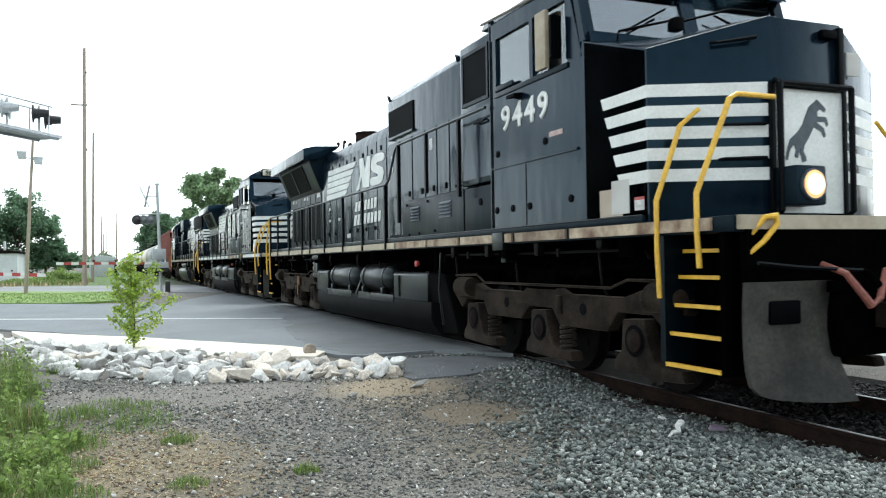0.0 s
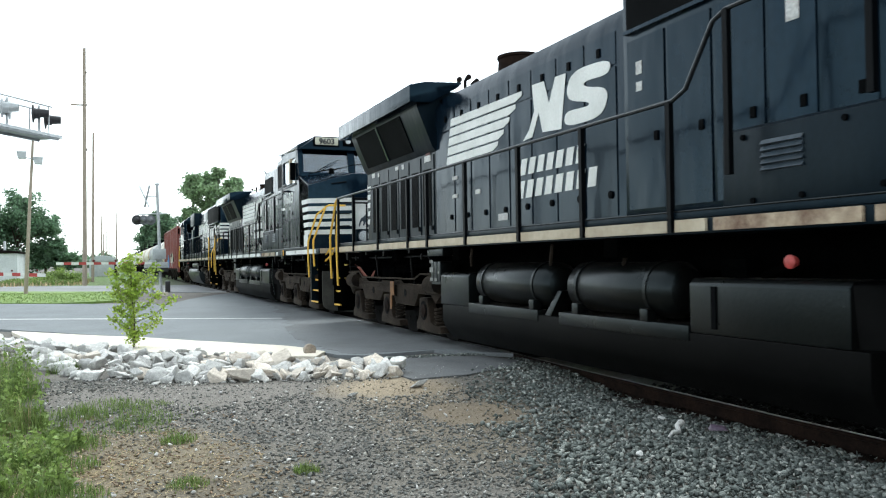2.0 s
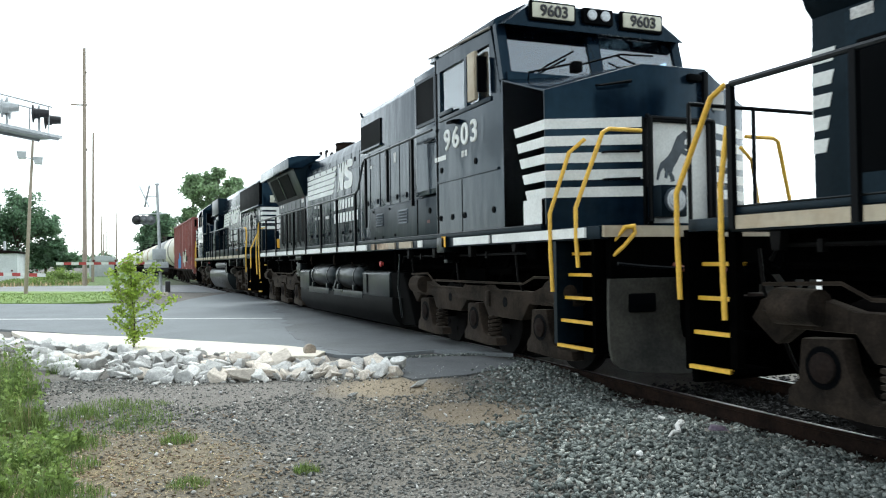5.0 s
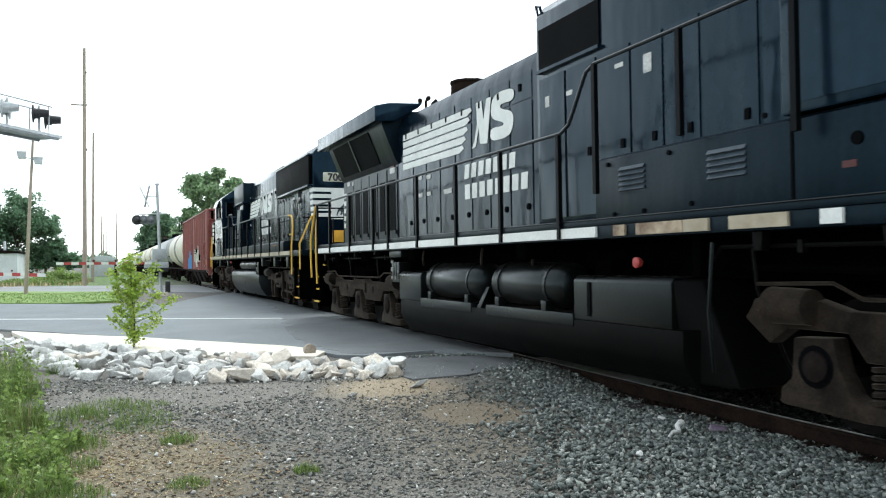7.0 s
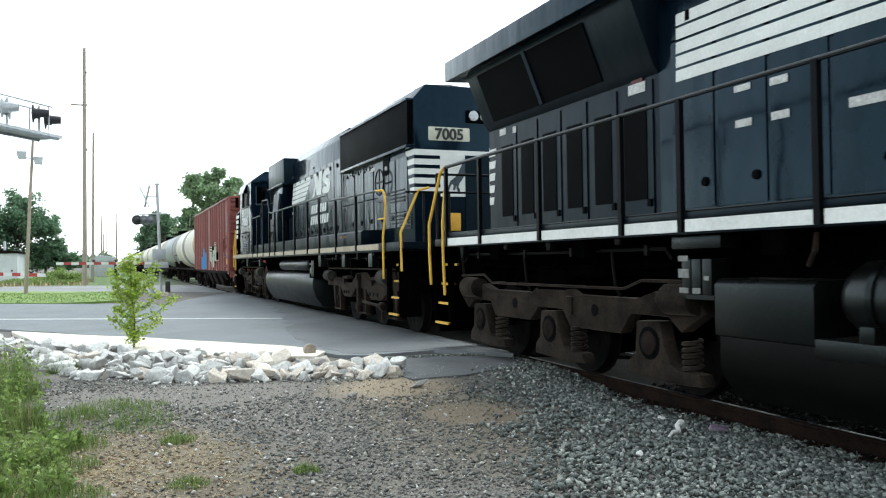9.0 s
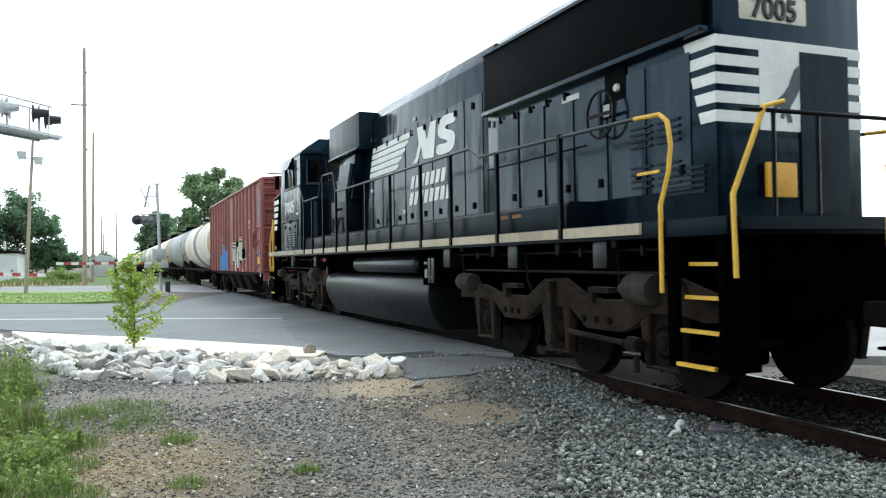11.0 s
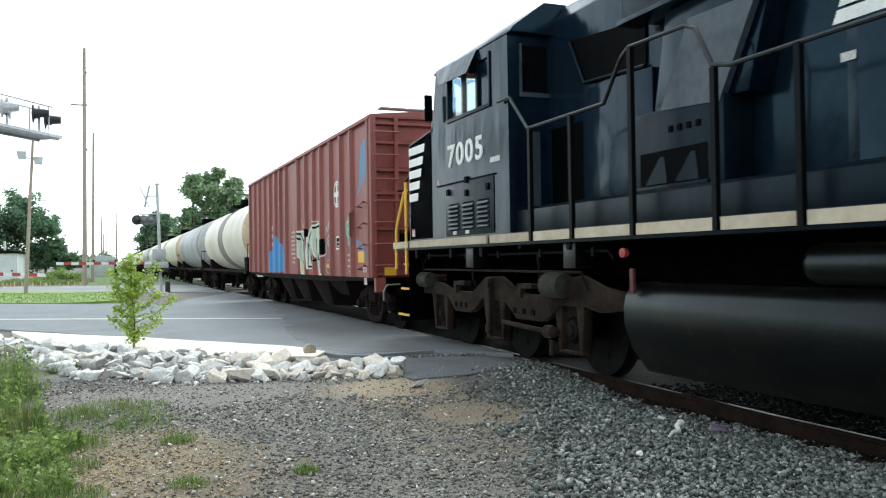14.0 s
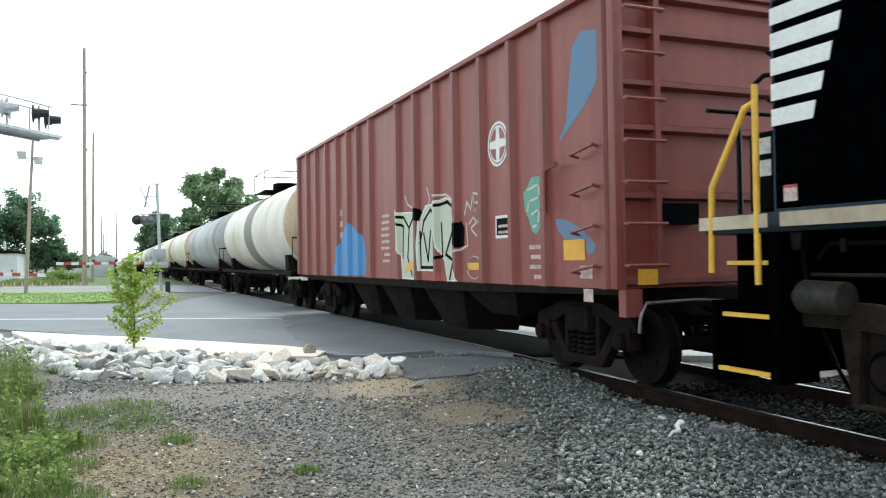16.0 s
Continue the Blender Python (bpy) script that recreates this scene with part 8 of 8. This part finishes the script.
    tagged(raw("rough_grass", blades(pl, rng, 0.04), GRASS), "rough long grass beyond the side road", "grass", kind="stuff")
    pl = [(rng.uniform(-8, -1.5), rng.uniform(62, 80), 0.0, rng.uniform(0.12, 0.4)) for _ in range(800)]
    tagged(raw("dry_grass", blades(pl, rng, 0.035), STRAW), "dry straw-coloured stalks in the rough grass", "grass", kind="stuff")
    for x, y, h, w in ((-3.55, 72, 1.25, 0.95), (-2.7, 71, 0.8, 0.8), (-4.9, 73, 0.7, 0.9)):
        B = thing("shrub", "low green shrub on the rough grass bank", "shrub", x, y, 0, group="shrubs on the bank")
        stems, crown = Geo(), Geo()
        for i in range(9):
            a, q = rng.uniform(0, 6.3), rng.uniform(0.2, 0.8) * w
            tip = (q * math.cos(a), q * math.sin(a), h * rng.uniform(0.35, 0.85))
            stems.tube([(0, 0, -0.05), (tip[0] * 0.4, tip[1] * 0.4, tip[2] * 0.6), tip], 0.02, 5, 0.006)
            leaf_cards(crown, tip, 90, 0.20, 0.16, rng)
        part("stems", stems, BARK, B)
        raw("leaves", crown, WEED, B)


def leaf_cards(g, c, n, spread, size, rng):
    for _ in range(n):
        p = Vector(c) + Vector((rng.gauss(0, spread), rng.gauss(0, spread), rng.gauss(0, spread * 0.8)))
        d = Vector((rng.gauss(0, 1), rng.gauss(0, 1), rng.gauss(0, 0.6))).normalized()
        s_ = d.cross(Vector((rng.gauss(0, 1), rng.gauss(0, 1), rng.gauss(0, 1)))).normalized()
        l_ = size * rng.uniform(0.6, 1.3)
        a, b = d * l_, s_ * l_ * 0.32
        g.add([tuple(p - a * 0.5), tuple(p + b - a * 0.05), tuple(p + a * 0.5), tuple(p - b - a * 0.05)], [(0, 1, 2, 3)])


def sapling():
    S = thing("sapling", "young leafy sapling growing among the pale stones", "tree", 0.36, 14.3, 0)
    rng = random.Random(31)
    stem = [(0, 0, -0.1), (0.01, 0, 0.45), (-0.03, 0, 0.9), (-0.04, 0, 1.3), (-0.06, 0, 1.58)]
    part("trunk", Geo().tube(stem, 0.016, 6, 0.004), BARK, S)
    tips = []
    for z, a, ln in ((0.22, 0.2, 0.42), (0.30, 2.9, 0.36), (0.42, 0.1, 0.75), (0.5, 3.3, 0.3), (0.62, 0.5, 0.5), (0.7, 2.6, 0.42), (0.85, 3.4, 0.36), (0.92, -0.2, 0.34), (1.05, 2.9, 0.4), (1.12, 0.2, 0.42), (1.25, 3.3, 0.22), (0.15, 1.6, 0.25), (0.8, 4.6, 0.3), (1.0, 1.5, 0.25)):
        ln *= 0.85
        e = (ln * math.cos(a), ln * math.sin(a) * 0.6, z + ln * 0.62)
        part("branch", Geo().tube([(0, 0, z), (e[0] * 0.5, e[1] * 0.5, z + ln * 0.18), e], 0.007, 5, 0.003), BARK, S)
        tips += [(e[0] * k, e[1] * k, z + (e[2] - z) * k * k * 0.6 + (e[2] - z) * 0.4 * k) for k in (0.35, 0.55, 0.75, 0.92, 1.02)]
    g = Geo()
    for t in tips:
        leaf_cards(g, t, 24, 0.048, 0.066, rng)
    for i in range(34):
        leaf_cards(g, (-0.03 + rng.gauss(0, 0.03), rng.gauss(0, 0.05), 0.08 + 1.5 * i / 34), 22, 0.062, 0.066, rng)
    raw("leaves", g, LEAF, S)


def tree(x, y, h, w, seed, leaf, label, n=70, per=42, size=0.55):
    """Trunk, limbs and a crown of leaf clumps in lobes of uneven size."""
    rng = random.Random(seed)
    T = thing("tree", label, "tree", x, y, 0, group="trees behind the crossing")
    trunk = [(0, 0, -0.2), (rng.gauss(0, 0.1), 0, h * 0.25), (rng.gauss(0, 0.25), 0, h * 0.55), (rng.gauss(0, 0.3), 0, h * 0.8)]
    part("trunk", Geo().tube(trunk, h * 0.022, 8, h * 0.006), BARK, T)
    g, crown = Geo(), Geo()
    lobes = []
    for i in range(17):
        a, v = rng.uniform(0, 6.3), rng.random()
        z = h * (0.22 + 0.66 * v)
        q = w * rng.uniform(0.08, 0.40) * math.sqrt(max(0.15, 1 - (1.9 * v - 0.9) ** 2))
        lobes.append(((q * math.cos(a), q * math.sin(a), z), w * rng.uniform(0.12, 0.20)))
    lobes.append(((0, 0, h * 0.88), w * 0.13))
    for c, r in lobes:
        z0 = max(h * 0.15, c[2] - h * 0.25)
        g.tube([(0, 0, z0), (c[0] * 0.5, c[1] * 0.5, (z0 + c[2]) / 2 + 0.2), c], h * 0.008, 5, h * 0.003)
        for _ in range(max(4, int(n / 11))):
            d = Vector((rng.gauss(0, 1), rng.gauss(0, 1), rng.gauss(0, 0.8))).normalized() * r * rng.uniform(0.2, 1.08)
            leaf_cards(crown, tuple(Vector(c) + d), per, r * 0.27, size, rng)
    part("limbs", g, BARK, T)
    raw("crown", crown, leaf, T)


def trees():
    for x, y, h, w, s, m, lab in ((-9.6, 100, 9.9, 9.5, 1, TREELEAF2, "dark broad tree beyond the white shed"), (-14.5, 98, 9.6, 9.5, 2, TREELEAF2, "dark broad tree beyond the white shed"), (-6.9, 104, 7.4, 5, 3, TREELEAF2, "smaller dark tree beside the tall ones"),
                                  (-20.5, 104, 11, 9, 4, TREELEAF2, "dark broad tree beyond the white shed"), (-5.2, 99, 4.6, 3.4, 14, TREELEAF2, "low dark tree beside the tall ones")):
        tree(x, y, h, w, s, m, lab, 110, 75, 0.36)
    for x, y, h, w, s, m, n in ((14.0, 150, 18.0, 10, 5, TREELEAF, 120), (18.6, 151, 20.6, 9.5, 6, TREELEAF, 120), (22.4, 154, 19, 10, 7, TREELEAF, 100), (28, 160, 15, 10, 8, TREELEAF2, 80), (16.5, 190, 13.5, 11, 9, TREELEAF2, 90), (13.8, 230, 15.5, 11, 10, TREELEAF2, 90),
                                (13.6, 280, 19.5, 12, 11, TREELEAF2, 90), (15.2, 330, 21, 14, 12, TREELEAF2, 90), (16.5, 400, 19, 15, 13, TREELEAF2, 80)):
        tree(x, y, h, w, s, m, "tall green tree beside the railway line" if m is TREELEAF else "dark tree in the row along the line", n, 75 if y < 200 else 42, 0.58 if y < 200 else 1.0)
    rng = random.Random(90)
    g = Geo()
    for _ in range(240):
        x = rng.uniform(-120, 2)
        leaf_cards(g, (x, 520 + rng.uniform(-20, 20), rng.uniform(1, 7.5 + 2.5 * noise.noise((x * 0.05, 0, 0)))), 22, 2.0, 2.6, rng)
    for _ in range(200):
        x = rng.uniform(16, 160)
        leaf_cards(g, (x, 480 + rng.uniform(-20, 20), rng.uniform(1, 15)), 26, 2.4, 2.8, rng)
    tagged(raw("far_woods", g, TREELEAF2), "low line of distant woods", "trees", kind="stuff")


# ---- crossing furniture, poles and sheds ----
def pole(x, y, x2, h, r, label, far=False):
    P = thing("utility_pole", label, "utility pole", x, y, 0, group="wooden poles along the line")
    part("shaft", Geo().tube([(0, 0, -0.3), ((x2 - x) * 0.5, 0, h * 0.5), (x2 - x, 0, h)], r, 10, r * 0.62), POLEWOOD, P)
    return P


def gate(x, y, x_tip, z, z_tip, label, w=0.11, n=9):
    A = thing("crossing_gate", label, "crossing gate", x, y, 0, group="lowered crossing gates")
    part("mast", Geo().cyl((0, 0.2, -0.1), (0, 0.2, 1.3), 0.08, 12), ALU, A)
    part("mechanism", Geo().box(-0.16, 0.2, 0.02, 0.40, z - 0.30, z + 0.14), ALU, A, "", 0.03)
    for i in range(n):
        a, b = i / n, (i + 1) / n
        lx = x_tip - x
        p = Geo().hexa([(lx * a, -0.03, z + (z_tip - z) * a - w), (lx * b, -0.03, z + (z_tip - z) * b - w), (lx * b, 0.0, z + (z_tip - z) * b - w), (lx * a, 0.0, z + (z_tip - z) * a - w)],
                       [(lx * a, -0.03, z + (z_tip - z) * a + w), (lx * b, -0.03, z + (z_tip - z) * b + w), (lx * b, 0.0, z + (z_tip - z) * b + w), (lx * a, 0.0, z + (z_tip - z) * a + w)])
        part("arm_segment", p, RED if i % 2 else WHITE, A, "red stripe" if i % 2 else "white stripe", smooth=0)
    for i in (2, 5, 8):
        a = i / n
        part("arm_lamp", Geo().cyl(((x_tip - x) * a, -0.05, z + 0.12), ((x_tip - x) * a, 0.03, z + 0.12), 0.06, 10), REDLENS, A)


def crossing():
    C = thing("crossing_signal", "grey crossing signal post with crossbuck and twin lamps", "crossing signal", 2.16, 38.87, 0)
    part("post", Geo().tube([(0, 0, -0.1), (-0.06, 0, 2.5), (-0.13, 0, 5.05)], 0.07, 12), ALU, C)
    part("post_cap", Geo().lathe([(0, 0.11), (0.06, 0.11), (0.09, 0.03)], "z", (-0.13, 0, 5.03), 14), ALU, C)
    for s in (-1, 1):
        part("crossbuck_board", Geo().hexa([(-0.62 - 0.10 * s, -0.08, 4.0), (-0.54 - 0.10 * s, 0.10, 4.0), (-0.52 - 0.10 * s, 0.08, 4.0), (-0.60 - 0.10 * s, -0.10, 4.0)], [(-0.62 + 0.22 * s - 0.1, -0.08, 5.0), (-0.54 + 0.22 * s - 0.1, 0.10, 5.0), (-0.52 + 0.22 * s - 0.1, 0.08, 5.0), (-0.60 + 0.22 * s - 0.1, -0.10, 5.0)]), ALU, C, "crossbuck board seen edge on")
    part("crossbuck_bracket", Geo().tube([(-0.12, 0, 4.5), (-0.6, 0, 4.5)], 0.025, 6), ALU, C)
    part("lamp_bar", Geo().tube([(0.35, 0, 3.72), (-0.95, 0, 3.68)], 0.03, 8), ALU, C)
    for x, m in ((-1.0, SIGNBLACK), (-0.72, GREYHEAD), (-0.42, GREYHEAD)):
        h = part("signal_head", Geo().lathe([(-0.16, 0.05), (-0.12, 0.10), (-0.02, 0.13), (0.0, 0.22), (0.03, 0.22)], "y", (x, 0.0, 3.42), 20), m, C, "round signal head seen from behind")
        part("backing_disc", Geo().lathe([(0.0, 0.23), (0.015, 0.23)], "y", (x, 0.02, 3.42), 24), SIGNBLACK, h)
    part("relay_box", Geo().box(-0.36, 0.22, -0.2, 0.2, 1.62, 2.1), ALU, C, "aluminium equipment box", 0.03)
    part("gate_mechanism", Geo().box(-0.72, 0.32, -0.25, 0.15, 1.22, 1.50), ALU, C, "", 0.03)
    part("counterweight", Geo().box(-0.7, 0.3, -0.3, -0.22, 1.05, 1.24), SIGNBLACK, C, "", 0.01)
    part("base", Geo().box(-0.2, 0.3, -0.2, 0.25, -0.1, 0.12), CONCRETE, C, "", 0.02)
    part("side_pad", Geo().box(0.18, 0.40, -0.1, 0.12, 0.1, 0.62), SIGNBLACK, C, "", 0.03)
    gate(1.75, 38.55, -2.15, 1.46, 1.49, "striped red and white gate arm lowered beside the signal post", 0.06, 13)
    gate(-8.2, 58, -3.85, 1.02, 0.80, "striped red and white gate arm across the far road", 0.11, 9)
    K = thing("signal_cantilever", "grey aluminium overhead signal arm above the road", "signal gantry", -1.5, 24.0, 0)
    ex, ey = -6.6, -9.2
    A = lambda t, z, o=0.0: (ex * t + o * 0.81, ey * t - o * 0.58, z)
    for o in (-0.3, 0.3):
        part("lower_chord", Geo().tube([A(0, 4.80, o), A(1, 4.80, o)], 0.045, 8), ALU, K)
        part("upper_rail", Geo().tube([A(0.02, 5.62, o), A(1, 5.62, o)], 0.022, 8), ALU, K)
        for i in range(7):
            t = 0.03 + i * 0.16
            part("stanchion", Geo().tube([A(t, 4.80, o), A(t, 5.62, o)], 0.020, 6), ALU, K)
    part("walkway", Geo().hexa([A(-0.01, 4.82, -0.36), A(-0.01, 4.82, 0.36), A(1, 4.82, 0.36), A(1, 4.82, -0.36)], [A(-0.01, 4.90, -0.36), A(-0.01, 4.90, 0.36), A(1, 4.90, 0.36), A(1, 4.90, -0.36)]), ALU, K, "walkway grating")
    part("mast", Geo().cyl((ex, ey, -0.2), (ex, ey, 6.3), 0.16, 16), ALU, K)
    for t, zz, m, d in ((0.015, 5.30, SIGNBLACK, 1), (0.055, 5.40, SIGNBLACK, 1), (0.115, 5.36, ALU, -1), (0.15, 5.36, ALU, 1), (0.21, 5.36, ALU, -1)):
        x, y, _ = A(t, 0)
        h = part("signal_head", Geo().lathe([(0, 0.05), (d * 0.03, 0.24), (d * 0.06, 0.24), (d * 0.08, 0.14), (d * 0.20, 0.12), (d * 0.22, 0.05)], "x", (x, y, zz), 20), m, K, "round signal head seen from the side")
        part("hood", Geo().lathe([(0, 0.13), (d * 0.34, 0.10), (d * 0.34, 0.085), (0, 0.115)], "x", (x + d * 0.08, y, zz + 0.02), 16), m, h)
    for t in (0.03, 0.13, 0.21):
        x, y, _ = A(t, 0)
        part("lamp_post", Geo().cyl((x, y, 4.86), (x, y, 5.66), 0.035, 8), ALU, K)


def poles():
    p = pole(-3.9, 45, -3.5, 7.9, 0.10, "leaning weathered light pole with two flood lamps")
    for x, z in ((-0.12, 6.98), (0.62, 6.72)):
        part("flood_lamp", Geo().hexa([(x - 0.15, -0.3, z - 0.2), (x + 0.2, -0.3, z - 0.2), (x + 0.2, 0.1, z - 0.2), (x - 0.15, 0.1, z - 0.2)], [(x - 0.22, -0.3, z + 0.15), (x + 0.25, -0.3, z + 0.15), (x + 0.2, 0.1, z + 0.1), (x - 0.15, 0.1, z + 0.1)]), ALU, p, "boxy flood lamp")
    part("lamp_bracket", Geo().tube([(0.0, -0.1, 6.85), (0.7, -0.1, 6.7)], 0.03, 6), ALU, p)
    q = pole(-1.64, 62, -1.53, 16.8, 0.17, "very tall slender wooden pole beside the line")
    for z in (15.0, 12.7, 9.5):
        part("insulator", Geo().lathe([(0, 0.05), (0.1, 0.11), (0.2, 0.05)], "z", (0.18, 0, z), 10), STEEL, q)
    part("crossarm", Geo().box(-0.8, 0.1, -0.08, 0.0, 12.7, 12.8), POLEWOOD, q)
    pole(-1.36, 75, -1.2, 12.8, 0.13, "tall wooden pole beside the line")
    for x, y, h in ((-1.02, 120, 8.2), (0.80, 110, 8.3), (-0.45, 160, 7.8), (0.05, 200, 8.2), (-0.9, 140, 6.5)):
        pole(x, y, x, h, 0.13, "distant wooden pole in a row along the line")


def sheds():
    S = thing("white_shed", "low white sheet-metal building with a dark eave", "building", -17, 92, 0)
    part("wall", Geo().box(-8.6, 8.5, -2, 8, -0.2, 2.75), SHEETMETAL, S)
    part("roof", Geo().prism([(-8.8, 2.72), (8.7, 2.72), (8.7, 2.9), (0, 3.9), (-8.8, 2.9)], "y", -2.2, 8.2), BROWNIRON, S, "dark low roof", 0.02)
    for i in range(3):
        part("roof_vent", Geo().cyl((5.4 + i * 0.9, 0, 2.9), (5.4 + i * 0.9, 0, 4.0), 0.12, 8), SHEETMETAL, S)
    for i in range(8):
        part("wall_rib", Geo().box(-7.5 + i * 2.1, -7.42 + i * 2.1, -2.04, -2.0, 0, 2.7), SHEETMETAL, S)
    B = thing("grey_shed", "small grey shed with a curved roof by the line", "building", -0.85, 112, 0)
    part("wall", Geo().box(-1.55, 1.5, -1, 3, -0.2, 2.0), HAZEGREY, B)
    part("roof", Geo().prism([(-1.65, 1.95)] + [(1.6 * math.cos(t), 2.0 + 0.65 * math.sin(t)) for t in (math.pi - math.pi * i / 10 for i in range(11))] + [(1.65, 1.95)], "y", -1.1, 3.1), HAZEGREY, B, "curved grey roof")
    part("door", Geo().box(-0.6, 0.5, -1.05, -1.0, 0, 1.7), SHEETMETAL, B)
    D = thing("drain_grate", "rusty brown drain opening in the concrete edge", "drain", 2.78, 12.0, 0.0)
    part("throat", Geo().lathe([(-0.06, 0.05), (-0.05, 0.09), (0.05, 0.09), (0.06, 0.05)], "y", (0, 0, 0.06), 14), POLEWOOD, D)
    H = thing("stub_post", "weathered brown stub post beside the shed", "post", 0.62, 100, 0)
    part("post", Geo().cyl((0, 0, -0.2), (0, 0, 1.6), 0.14, 10), BROWNIRON, H)


def litter():
    rng = random.Random(3)
    o = finish("plastic_scrap", Geo().tube([(4.20, 5.36, -0.085), (4.30, 5.44, -0.075), (4.39, 5.47, -0.08), (4.46, 5.58, -0.06), (4.53, 5.62, -0.045), (4.57, 5.66, -0.06)], 0.010, 8, 0.030), PLASTIC)
    tagged(o, "crumpled white plastic scrap on the ballast", "litter")
    for x, y, s in ((4.78, 6.2, 0.04), (3.66, 5.02, 0.035)):
        bm = stone_shape(rng, 2)
        me = bpy.data.meshes.new("paper_scrap")
        bm.to_mesh(me)
        bm.free()
        me.materials.append(PLASTIC)
        o = new("paper_scrap", me)
        o.matrix_basis = Matrix.LocRotScale((x, y, height(x, y) + 0.04), Euler((0.3, 0.2, x)), (s * 1.3, s, s * 0.8))
        tagged(o, "crumpled white paper scrap on the ballast", "litter")
    o = finish("purple_wrapper", Geo().hexa([(4.88, 5.66, -0.16), (5.03, 5.59, -0.165), (5.06, 5.66, -0.16), (4.91, 5.73, -0.16)], [(4.90, 5.67, -0.12), (5.01, 5.61, -0.145), (5.05, 5.64, -0.13), (4.93, 5.71, -0.105)]), PURPLE, bevel=0.012)
    tagged(o, "faded purple wrapper beside the rail", "litter")


ground()
roads()
track()
CARS = train()
crossing()
poles()
sheds()
trees()
sapling()
weeds()
litter()
gravel()
riprap()


def motions():
    """The train rolls at a steady pace; wheelsets turn with it."""
    for car, u in CARS:
        at = lambda t: pose(TRACK, u - SPEED * (t - 1.5), 0)
        walk(car, [(t, at(t)) for t in (0, 4, 8, 12, 16)])
        if u > 120:
            continue
        for w in car.children:
            if not w.name.startswith("wheelset"):
                continue
            y, r = w.location.y, w.location.z
            turn = math.degrees(SPEED / (r + 0.03))
            step = 16 / 100
            walk(w, [(i * step, pose(0, y, r, turn * i * step, 0, 0)) for i in range(101)])


motions()
